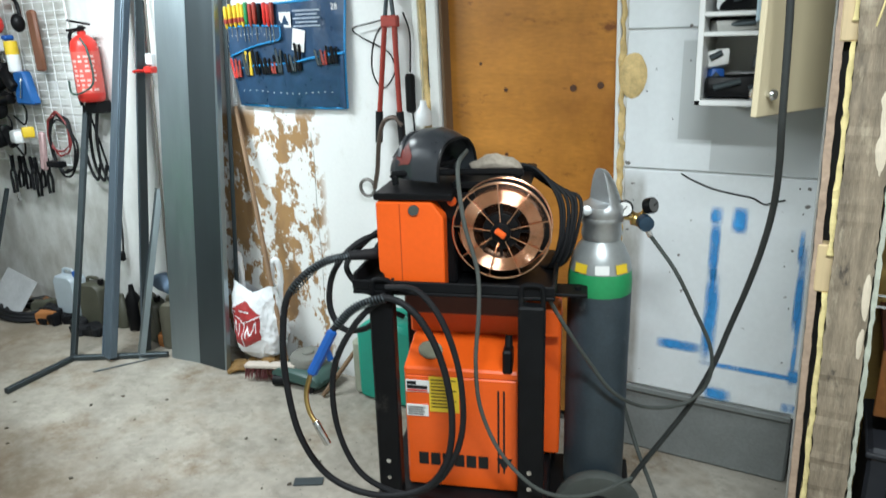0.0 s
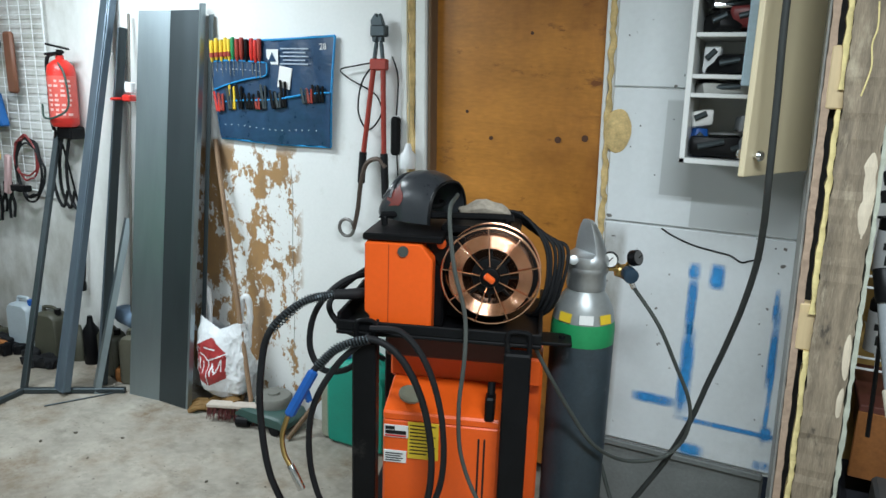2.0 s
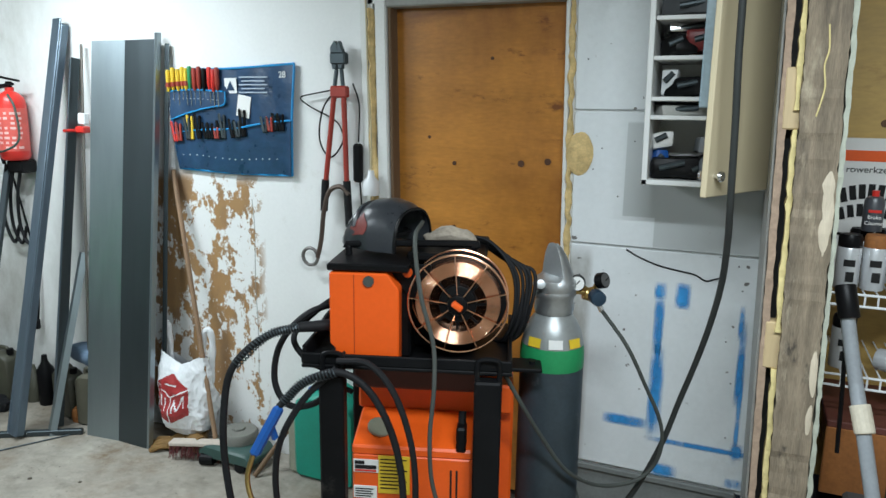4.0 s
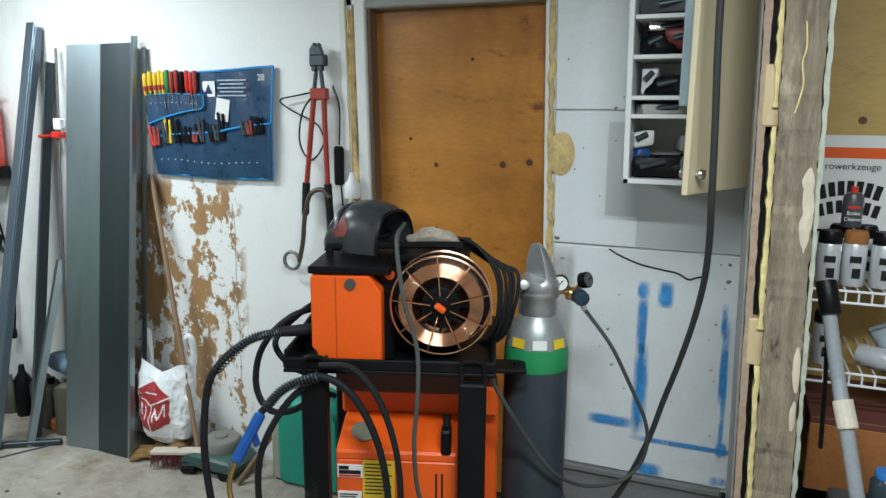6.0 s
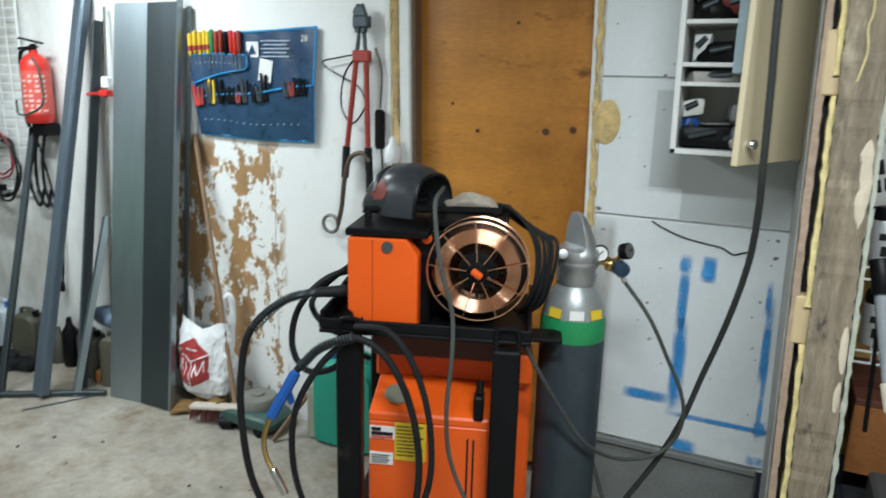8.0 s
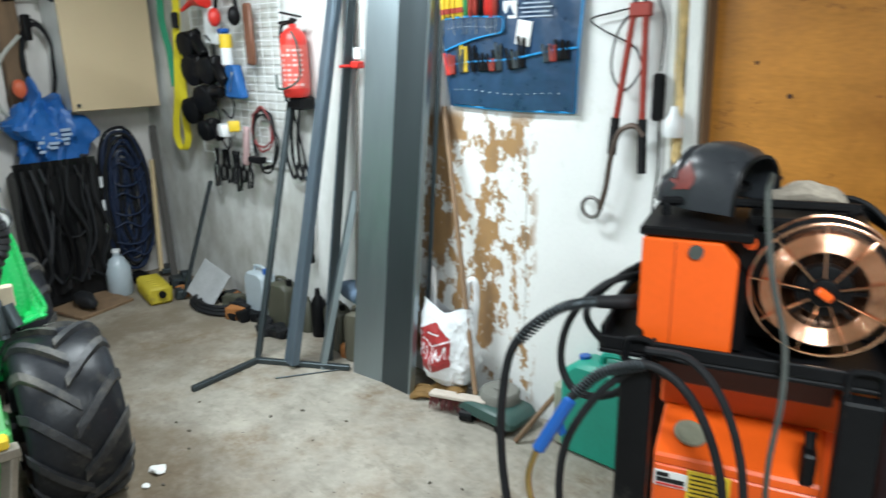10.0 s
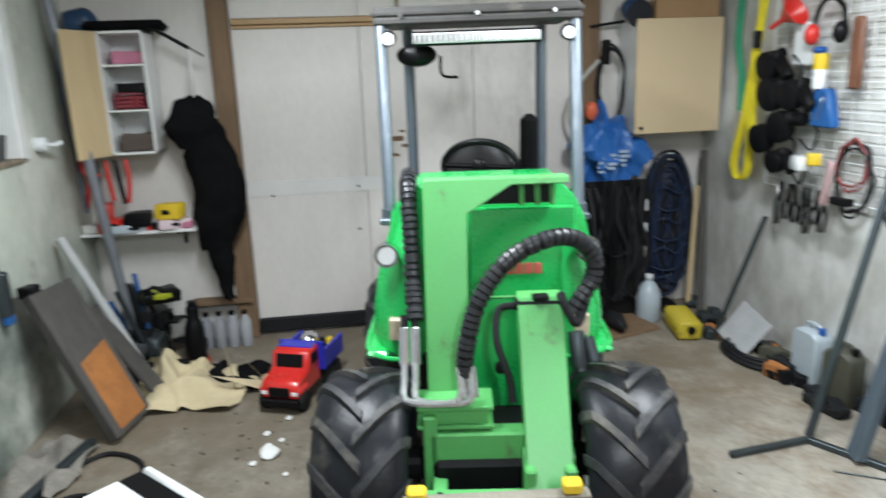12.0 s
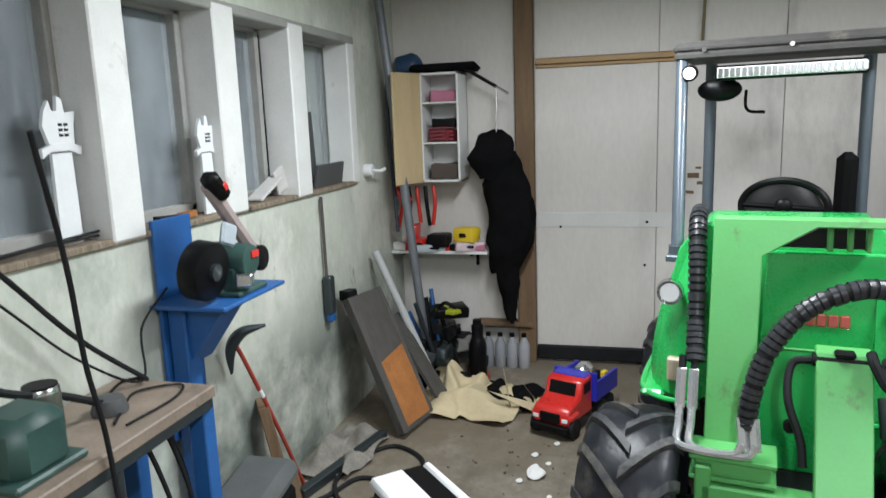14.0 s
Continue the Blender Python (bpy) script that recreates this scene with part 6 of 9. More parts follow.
def lump(at, size, m, amount=0.01, seed=0):
    bm = bmesh.new()
    bmesh.ops.create_cube(bm, size=1.0, matrix=Matrix.Diagonal((*size, 1)))
    bmesh.ops.bevel(bm, geom=bm.edges[:], offset=min(size) * 0.22, segments=2, affect="EDGES", profile=0.6)
    bmesh.ops.subdivide_edges(bm, edges=bm.edges[:], cuts=1, use_grid_fill=True)
    rough_up(bm, amount, 14, seed)
    bm.transform(pose(*at, 0, 0, random.uniform(-25, 25)))
    return bm
TOOLS_IN = [("drill", 1.22, 1.555, (0.16, 0.14, 0.07), BLACK_PLASTIC), ("tool_case", 1.36, 1.555, (0.14, 0.16, 0.08), mat("case_grey", (0.13, 0.14, 0.15), 0.5)), ("tool_case", 1.36, 1.635, (0.16, 0.15, 0.05), mat("case_mid", (0.20, 0.21, 0.22), 0.5)),
            ("spray_bottle", 1.165, 1.565, (0.05, 0.05, 0.10), BLUE_PLASTIC), ("rag", 1.17, 1.645, (0.07, 0.06, 0.06), WHITE_PAPER), ("planer", 1.24, 1.745, (0.20, 0.12, 0.035), mat("warm_grey", (0.36, 0.36, 0.34), 0.5)),
            ("grinder", 1.26, 1.825, (0.17, 0.12, 0.06), BLACK_METAL), ("oil_can", 1.18, 1.84, (0.05, 0.06, 0.09), WHITE_PLASTIC), ("torch", 1.2, 1.955, (0.08, 0.16, 0.065), BLACK_PLASTIC), ("gun", 1.30, 1.97, (0.16, 0.12, 0.07), mat("dark_red_tool", (0.16, 0.015, 0.015), 0.4)),
            ("caulking_gun", 1.26, 2.01, (0.20, 0.05, 0.03), CHROME), ("tool_case", 1.26, 2.075, (0.2, 0.15, 0.05), mat("case_dark", (0.08, 0.085, 0.09), 0.5)), ("drill_charger", 1.30, 1.55, (0.08, 0.1, 0.06), BLACK_PLASTIC)]
for i, (nm, x, z, size, m) in enumerate(TOOLS_IN):
    t = thing(nm, (x, -0.2, z - size[2] / 2), 0, "worn " + nm.replace("_", " ") + " lying on a cabinet shelf", nm.replace("_", " "))
    part("body", lump((x, -0.19, z), size, m, 0.012, i), m, t, smooth=True)
    part("detail", join(rod((x - size[0] * 0.3, -0.19 - size[1] / 2 - 0.01, z), (x + size[0] * 0.2, -0.19 - size[1] / 2, z + size[2] * 0.3), 0.010, 10)), DARK_STEEL, t)

# ---- side room seen past the partition ----
PLY = mat("yellow_plywood", (0.50, 0.33, 0.10), 0.55, var=0.2, size=3, grain=40, bump=0.05, stretch=(0.7, 1, 2.0), dirt=(0.26, 0.13, 0.03), dirt_amount=0.06)
setting("plywood_lining", span((1.70, -0.03, 0.0), (3.8, 0.0, 2.75), 0), PLY, "yellow plywood lining of the side store", "wall lining")
for x, z in ((1.845, 1.713), (1.93, 1.72), (2.05, 1.92)):
    part("knot", rod((x, -0.0305, z), (x, -0.0325, z), 0.013, 12), mat("ply_knot", (0.12, 0.05, 0.015), 0.6), bpy.data.objects["plywood_lining"], "dark knot")
rackp = thing("wire_shelf", (2.2, -0.25, 0), 0, "white wire shelves holding spray cans", "shelf")
for z in (1.225, 0.975):
    part("front_rail", join(rod((1.70, -0.43, z), (2.7, -0.43, z), 0.004, 6), rod((1.70, -0.43, z - 0.035), (2.7, -0.43, z - 0.035), 0.004, 6)), WHITE_PLASTIC, rackp, "white wire front rail")
    for k in range(28):
        part("wire", join(rod((1.76 + 0.034 * k, -0.43, z - 0.037), (1.76 + 0.034 * k, -0.43, z + 0.002), 0.0028, 5), rod((1.76 + 0.034 * k, -0.43, z), (1.76 + 0.034 * k, -0.03, z), 0.0028, 5)), WHITE_PLASTIC, rackp)
signb = thing("shop_sign", (2.05, -0.05, 1.2), 0, "white printed sign with orange stripe leaning on the plywood", "sign")
sg = part("board", span((1.71, -0.05, 1.22), (2.6, -0.036, 1.665), 0.002), WHITE_PAPER, signb)
part("stripe", span((1.711, -0.052, 1.59), (2.599, -0.0505, 1.625), 0), ORANGE, signb, "orange stripe")
writing("word", "rowerkzeuge", 0.031, pose(1.829, -0.0515, 1.562, 90, 0, 0), INK, signb)
for k in range(7):
    a = -0.40 + 0.13 * k
    part("logo_block", box((0.020, 0.0015, 0.048), (1.748 + 0.027 * k, -0.0515, 1.492 - 0.10 * a * a), (0, math.degrees(a) * 0.6, 0), 0), INK, signb, "plain black logo block")
    part("logo_block", box((0.019, 0.0015, 0.042), (1.748 + 0.027 * k, -0.0515, 1.430 - 0.10 * a * a), (0, math.degrees(a) * 0.6, 0), 0), INK, signb, "plain black logo block")
part("small_print", box((0.20, 0.0015, 0.009), (1.84, -0.0515, 1.345), bev=0), INK, signb, "line of small print")


def spray_can(x, y, z, body, cap, h=0.165, lying=False, text=""):
    c = thing("spray_can", (x, y, z), 0, "metal spray can with coloured cap and printed label", "spray can", "spray cans on the shelf")
    m = pose(0, 0, 0.033, 90, 0, 60) if lying else Matrix.Identity(4)
    part("can", lathe([(0, 0), (0.030, 0), (0.033, 0.004), (0.033, h * 0.76), (0.029, h * 0.80), (0.02, h * 0.82), (0, h * 0.82)], 24, m), body, c, local=True, smooth=True)
    part("cap", lathe([(0.031, h * 0.76), (0.0325, h * 0.78), (0.0325, h - 0.01), (0.028, h), (0, h)], 24, m), cap, c, "plastic cap", local=True, smooth=True)
    part("print", join(box((0.03, 0.002, 0.02), m @ Vector((0, -0.0325, h * 0.5)), (90 if lying else 0, 0, 60 if lying else 0), 0), box((0.022, 0.002, 0.03), m @ Vector((0.004, -0.0325, h * 0.25)), (90 if lying else 0, 0, 60 if lying else 0), 0)), INK, c, "dark print bars", local=True)
    return c


CANB = mat("can_white", (0.62, 0.64, 0.66), 0.3, 0.4, var=0.1)
spray_can(1.745, -0.38, 1.23, CANB, BLACK_PLASTIC)
spray_can(1.815, -0.36, 1.23, CANB, RUST)
spray_can(1.89, -0.36, 1.23, CANB, BLACK_PLASTIC)
spray_can(1.955, -0.32, 1.23, CANB, BLACK_PLASTIC)
spray_can(1.79, -0.24, 1.23, CANB, BLACK_PLASTIC)
spray_can(1.86, -0.23, 1.23, CANB, BLACK_PLASTIC)
spray_can(1.76, -0.36, 0.98, CANB, BLACK_PLASTIC)
spray_can(1.86, -0.34, 0.98, CANB, BLACK_PLASTIC, lying=True)
bc = thing("cleaner_can", (1.805, -0.30, 1.397), 0, "dark grey brake cleaner can with red cap", "spray can")
part("can", lathe([(0, 0), (0.026, 0), (0.028, 0.004), (0.028, 0.09), (0.022, 0.102), (0.015, 0.105), (0, 0.105)], 24), mat("can_dark", (0.06, 0.065, 0.075), 0.35), bc, local=True, smooth=True)
part("cap", rod((0, 0, 0.103), (0, 0, 0.122), 0.010, 14), RED, bc, "red cap", local=True)
part("stripe", box((0.034, 0.002, 0.008), (0, -0.0275, 0.062), bev=0), RED, bc, "red print bar", local=True)
for w, z in (("Brake", 0.044), ("Cleaner", 0.026)):
    writing("word", w, 0.0155, bc.matrix_basis @ pose(0, -0.0285, z, 90, 0, 0), WHITE_PAPER, bc)
bagj = thing("plastic_bag", (2.0, -0.3, 0.98), 0, "clear plastic bag with grey fittings on the shelf", "bag")
part("bag", rough_up(ball(0.09, (2.0, -0.3, 1.05), (1.2, 0.9, 0.75), 24), 0.03, 12), CLEAR_JUG, bagj, smooth=True)
vac = thing("vacuum_tube", (1.84, -0.8, 0), 0, "grey plastic vacuum tube with black collar, standing", "vacuum tube")
part("tube", tube([(1.722, -0.60, 1.25), (1.76, -0.66, 1.05), (1.80, -0.74, 0.86), (1.86, -0.80, 0.55), (1.93, -0.86, 0.02)], 0.0185, 14), mat("tube_grey", (0.26, 0.28, 0.30), 0.4), vac, smooth=True)
part("collar", rod((1.718, -0.59, 1.285), (1.735, -0.62, 1.20), 0.027, 18, bev=0.004), BLACK_PLASTIC, vac, "black collar", smooth=True)
part("joint", rough_up(rod((1.775, -0.69, 0.985), (1.792, -0.722, 0.92), 0.026, 16, bev=0.004), 0.003), mat("tape_cream", (0.55, 0.50, 0.40), 0.7), vac, "cream tape joint")
part("cord", tube([(1.735, -0.56, 1.2), (1.745, -0.58, 1.0), (1.75, -0.6, 0.8)], 0.006, 6), BLACK_PLASTIC, vac)
for x, y, w, h, m, lb in ((1.90, -0.30, 0.32, 0.50, mat("crate_dark", (0.03, 0.032, 0.04), 0.6), "dark plastic crate"), (2.28, -0.30, 0.34, 0.62, mat("crate_blue", (0.02, 0.04, 0.10), 0.5), "dark blue crate"), (1.88, -0.22, 0.22, 0.18, CARDBOARD, "brown cardboard box")):
    z0 = 0.62 if m is CARDBOARD else 0.0
    c = thing("storage_crate", (x, y, z0), 0, lb + " standing under the wire shelves", "crate")
    part("box", span((x - w / 2, y - 0.18, z0), (x + w / 2, y + 0.18, z0 + h), 0.012), m, c)
    part("rim", join(span((x - w / 2 - 0.008, y - 0.19, z0 + h - 0.03), (x + w / 2 + 0.008, y + 0.19, z0 + h - 0.012), 0.004)), m, c)
lowshelf = thing("lower_shelf_board", (2.2, -0.25, 0.6), 0, "reddish board shelf under the wire shelves", "shelf")
part("board", span((1.74, -0.42, 0.80), (2.7, -0.03, 0.822), 0.003), mat("reddish_board", (0.12, 0.035, 0.025), 0.6), lowshelf)
part("bracket", span((1.74, -0.42, 0.58), (2.7, -0.40, 0.80), 0.003), RUST, lowshelf)
jarb = thing("bottle", (1.96, -0.55, 0.50), 0, "small dark bottle with blue cap", "bottle")
part("glass", lathe([(0, 0), (0.04, 0), (0.042, 0.01), (0.042, 0.09), (0.03, 0.105), (0, 0.105)], 20, Matrix.Translation((1.93, -0.56, 0.62))), mat("dark_glass", (0.03, 0.05, 0.06), 0.15), jarb, smooth=True)
part("cap", rod((1.93, -0.56, 0.724), (1.93, -0.56, 0.745), 0.032, 18, bev=0.003), mat("cap_blue", (0.03, 0.20, 0.55), 0.4), jarb, "bright blue cap")
stool = thing("tool_chest", (1.95, -0.6, 0), 0, "dark tool chest in the side store", "tool chest")
part("case", span((1.80, -0.66, 0.0), (2.2, -0.45, 0.62), 0.01), SHEET_DARK, stool)
part("handle", rod((1.9, -0.675, 0.5), (2.1, -0.675, 0.5), 0.008, 8), CHROME, stool)

# ---- floor things along the white wall ----
can = thing("jerry_can", (-0.25, -0.09, 0), 0, "teal green plastic canister with blue cap", "canister")
part("body", rough_up(prism([(-0.17, 0.02), (-0.15, 0.0), (0.15, 0.0), (0.17, 0.02), (0.17, 0.36), (0.14, 0.41), (0.05, 0.43), (-0.10, 0.43), (-0.17, 0.37)], 0.15, Matrix.Translation((-0.25, -0.095, 0)), 0.02), 0.002), TEAL, can, smooth=True)
part("grip", tube([(-0.26, -0.095, 0.41), (-0.25, -0.095, 0.465), (-0.16, -0.095, 0.475), (-0.11, -0.095, 0.415)], 0.016, 8), TEAL, can, smooth=True)
part("cap", rod((-0.34, -0.095, 0.38), (-0.345, -0.095, 0.44), 0.025, 16, bev=0.003), BLUE_PLASTIC, can, "blue screw cap")
gcan = thing("plastic_canister", (-0.44, -0.1, 0), 0, "pale grey translucent canister behind the green one", "canister")
part("body", span((-0.47, -0.15, 0.0), (-0.385, -0.03, 0.30), 0.02), mat("pale_olive", (0.30, 0.31, 0.24), 0.5), gcan, smooth=True)
part("cap", rod((-0.43, -0.09, 0.30), (-0.43, -0.09, 0.325), 0.02, 12), BLACK_PLASTIC, gcan)
grind = thing("floor_grinder", (-0.78, -0.16, 0), 0, "low dark green machine with round grey disc on top", "floor machine")
part("base", rough_up(prism([(-0.16, 0.03), (0.14, 0.03), (0.17, 0.06), (0.13, 0.10), (-0.12, 0.11), (-0.17, 0.07)], 0.2, Matrix.Translation((-0.76, -0.16, 0)), 0.015), 0.004), GREEN_DARK, grind, smooth=True)
part("disc", lathe([(0, 0.165), (0.03, 0.165), (0.032, 0.155), (0.085, 0.152), (0.095, 0.14), (0.095, 0.10), (0, 0.10)], 28, Matrix.Translation((-0.77, -0.13, 0))), mat("grey_stone", (0.17, 0.17, 0.15), 0.8, bump=0.4), grind, "grey round disc", smooth=True)
part("ring", tube([(-0.93 + 0.035 * math.cos(a), -0.22, 0.05 + 0.035 * math.sin(a)) for a in np.linspace(0, 2 * math.pi, 14, endpoint=False)], 0.012, 8, 2, closed=True), BLACK_METAL, grind, "black ring foot", smooth=True)
part("foot", rod((-0.67, -0.26, 0.03), (-0.67, -0.20, 0.03), 0.03, 14), BLACK_METAL, grind)
part("foot", rod((-0.90, -0.26, 0.03), (-0.84, -0.24, 0.03), 0.03, 14), BLACK_METAL, grind)
stick = thing("wooden_stick", (-0.5, -0.2, 0), 0, "short brown stick leaning by the canister", "stick")
part("stick", rod((-0.58, -0.26, 0.01), (-0.44, -0.02, 0.30), 0.012, 8), BROWN_POST, stick)

gl = thing("leather_gloves", (-1.12, -0.2, 0), 0, "heap of golden brown leather gloves under the bag", "gloves")
for gx, gy, gz, turn, sd in ((-1.125, -0.17, 0.032, 30, 0), (-1.06, -0.15, 0.05, -35, 4)):
    m = pose(gx, gy, gz, 8, -6, turn)
    palm = rough_up(ball(0.07, (0, 0, 0), (1.15, 0.75, 0.42), 28), 0.018, 18, sd)
    fingers = [rough_up(tube([(-0.05, -0.035 + 0.022 * k, 0.004), (-0.095, -0.045 + 0.026 * k, 0.012), (-0.135, -0.040 + 0.024 * k, -0.006)], 0.0135, 8, 4), 0.004, 40, k) for k in range(4)]
    cuff = rough_up(tube([(0.04, 0, 0.0), (0.09, 0.01, 0.008), (0.14, 0.015, 0.0)], 0.042, 12, 5), 0.016, 22, sd + 1)
    glove_mesh = join(palm, cuff, *fingers)
    glove_mesh.transform(m)
    part("glove", glove_mesh, GOLD_CLOTH, gl, smooth=True)
bag = thing("shopping_bag", (-1.09, -0.14, 0.1), 0, "white plastic carrier bag with dark red cube print", "bag")
def bag_skin(u, v):
    """The hanging film: u round the bag, v upwards."""
    a = 2 * math.pi * u
    c, q = math.cos(a), math.sin(a)
    w = float(np.interp(v, [0, 0.10, 0.3, 0.6, 0.85, 1], [0.09, 0.150, 0.172, 0.176, 0.168, 0.160]))
    d = float(np.interp(v, [0, 0.10, 0.3, 0.6, 0.85, 1], [0.05, 0.085, 0.100, 0.085, 0.055, 0.030]))
    x, y, z = w * math.copysign(abs(c) ** 0.8, c), d * math.copysign(abs(q) ** 0.8, q), 0.085 + 0.42 * v
    z -= 0.05 * max(0.0, 1 - abs(x) / 0.13) * v ** 4
    n1 = noise.noise(Vector((x * 9 + 3, y * 9, z * 7)))
    n2 = abs(noise.noise(Vector((x * 16, y * 16 + 5, z * 11))))
    n3 = abs(noise.noise(Vector((x * 38, y * 38, z * 30 + 2))))
    k = 1 + 0.10 * n1 - 0.16 * n2 - 0.06 * n3
    return Vector((-1.09 + x * k, min(-0.012, -0.135 + y * (k + 0.25 * n1)), z))


bm = bmesh.new()
rows = [[bm.verts.new(bag_skin(i / 220, j / 120)) for i in range(220)] for j in range(121)]
for a, b in zip(rows, rows[1:]):
    for i in range(220):
        bm.faces.new((a[i], a[(i + 1) % 220], b[(i + 1) % 220], b[i]))
bm.faces.new(rows[0][::-1])
bag_body = part("body", bm, BAG_PLASTIC, bag, "crumpled white plastic with red cube print", smooth=True)
bag_body.data.materials.append(BAG_RED)
for f in bag_body.data.polygons:
    # the printed cube follows the crumpled film: three faces split by pale strokes
    c = f.center + bag.matrix_basis.translation
    u, v = c.x + 1.118, c.z - 0.285
    if c.y < -0.135 and abs(u) < 0.108 and abs(v) < 0.128 - 0.55 * abs(u):
        fold = v - 0.010 - 0.50 * abs(u)
        edge = abs(fold) < 0.0035 or (fold < 0 and abs(u) < 0.003)
        side = fold < 0 and -0.085 < fold < -0.022
        mark = side and u > 0 and (abs(u - 0.022) < 0.004 or abs(u - 0.085) < 0.004 or abs(abs(u - 0.053) - 0.031 - (fold + 0.022) * 0.5) < 0.004)
        mark = mark or (side and u < 0 and (abs(u + 0.030) < 0.004 or abs(u + 0.060) < 0.004))
        mark = mark or (fold > 0.018 and abs(v - 0.072) < 0.004 and abs(u) < 0.04)
        if not edge and not mark:
            f.material_index = 1
for x, s in ((-1.25, 1), (-0.955, -1)):
    part("handle", rough_up(tube([(x, -0.10, 0.36), (x - 0.01 * s, -0.09, 0.54), (x + 0.005 * s, -0.09, 0.63), (x + 0.035 * s, -0.10, 0.60), (x + 0.045 * s, -0.11, 0.42)], 0.015, 8), 0.008, 22), BAG_PLASTIC, bag, "bag handle loop", smooth=True)


def jerry(x, y, w, h, m, cap, label, turn=0, d=0.12):
    c = thing("metal_canister", (x, y, 0), turn, label, "canister", "canisters by the wall")
    part("body", rough_up(prism([(-w / 2, 0.01), (-w / 2 + 0.015, 0), (w / 2 - 0.015, 0), (w / 2, 0.01), (w / 2, h * 0.8), (w / 2 - 0.04, h * 0.9), (-w / 2 + 0.03, h * 0.9), (-w / 2, h * 0.8)], d, None, 0.012), 0.002), m, c, local=True, smooth=True)
    part("handle", tube([(-w / 4, 0, h * 0.88), (-w / 5, 0, h * 0.98), (w / 5, 0, h * 0.98), (w / 4, 0, h * 0.88)], 0.011, 8), m, c, "carrying handle", local=True, smooth=True)
    part("cap", rod((w / 3, 0, h * 0.86), (w / 3, 0, h * 0.97), 0.02, 12, bev=0.002), cap, c, "screw cap", local=True)
    return c


jerry(-2.78, -0.11, 0.19, 0.34, CLEAR_JUG, BLUE_PLASTIC, "milky plastic jug standing by the wall", 5)
jerry(-2.50, -0.13, 0.18, 0.33, OLIVE, BLACK_PLASTIC, "olive metal canister standing by the wall", 10)
jerry(-1.97, -0.12, 0.17, 0.30, OLIVE, BLACK_PLASTIC, "dented olive canister by the wall", -8, 0.10)
jerry(-1.75, -0.14, 0.17, 0.32, mat("khaki_enamel", (0.095, 0.09, 0.065), 0.5), BLACK_PLASTIC, "khaki metal canister behind steel sheets", 14, 0.10)
rag = thing("blue_rag", (-1.85, -0.10, 0.30), 0, "crumpled pale blue rag on the canisters", "rag")
part("cloth", rough_up(ball(0.10, (-1.84, -0.09, 0.37), (1.3, 0.6, 0.5), 20), 0.03, 14), mat("rag_blue", (0.15, 0.22, 0.32), 0.85, bump=0.3), rag, smooth=True)
hosec = thing("hose_coil", (-3.15, -0.22, 0), 0, "coil of black hose lying on the floor", "hose")
for k in range(5):
    part("loop", tube([(-3.15 + (0.24 - 0.022 * k) * math.cos(a), -0.24 + (0.13 - 0.014 * k) * math.sin(a), 0.02 + 0.018 * (k % 3)) for a in np.linspace(0, 2 * math.pi, 18, endpoint=False)], 0.013, 8, 3, closed=True), RUBBER, hosec, smooth=True)
sh = thing("shovel", (-3.4, -0.2, 0), 0, "shovel with dark handle and pale blade against the wall", "shovel")
part("handle", beam((-3.44, -0.32, 0.03), (-3.39, -0.05, 0.82), 0.035, 0.022), DARK_STEEL, sh)
part("blade", rough_up(box((0.26, 0.006, 0.26), (-3.27, -0.22, 0.14), (-30, 20, 10), 0.002), 0.004), mat("pale_steel_blade", (0.42, 0.43, 0.44), 0.5, 0.3), sh, "pale grey blade")
sp2 = thing("yellow_canister", (-3.66, -0.42, 0), 0, "dirty yellow ribbed plastic canister lying down", "canister")
DIRTY_YELLOW = mat("dirty_yellow", (0.42, 0.33, 0.02), 0.6, dirt=(0.15, 0.12, 0.04), dirt_amount=0.1)
for k in range(7):
    part("rib", box((0.052, 0.16, 0.13), (-3.80 + 0.05 * k, -0.40 - 0.01 * k, 0.068), (0, 0, -12), 0.02), DIRTY_YELLOW, sp2, smooth=True)
part("cap", rod((-3.47, -0.46, 0.08), (-3.45, -0.465, 0.08), 0.025, 12), BLACK_PLASTIC, sp2)
mj = thing("plastic_jug", (-3.92, -0.55, 0), 0, "milky grey plastic jug on the floor", "jug")
part("body", lathe([(0, 0), (0.075, 0), (0.085, 0.015), (0.085, 0.20), (0.05, 0.27), (0.025, 0.29), (0.025, 0.32), (0, 0.32)], 24, Matrix.Translation((-3.93, -0.55, 0.0))), CLEAR_JUG, mj, smooth=True)
part("cap", rod((-3.93, -0.55, 0.315), (-3.93, -0.55, 0.335), 0.028, 14), WHITE_PLASTIC, mj)
litterstuff = thing("dark_scrap", (-3.55, -0.3, 0), 0, "dark scrap metal pieces heaped in the corner", "scrap")
random.seed(11)
for k in range(9):
    x, y = random.uniform(-4.15, -3.3), random.uniform(-0.35, -0.1)
    part("piece", lump((x, y, 0.03 + 0.02 * random.random()), (random.uniform(0.08, 0.22), random.uniform(0.05, 0.12), random.uniform(0.03, 0.08)), BLACK_METAL, 0.012, k), random.choice([BLACK_METAL, RUST, DARK_STEEL]), litterstuff)
wallfoot = thing("dark_scrap", (-2.6, -0.2, 0), 0, "dark greasy scrap and fittings along the wall foot", "scrap")
random.seed(23)
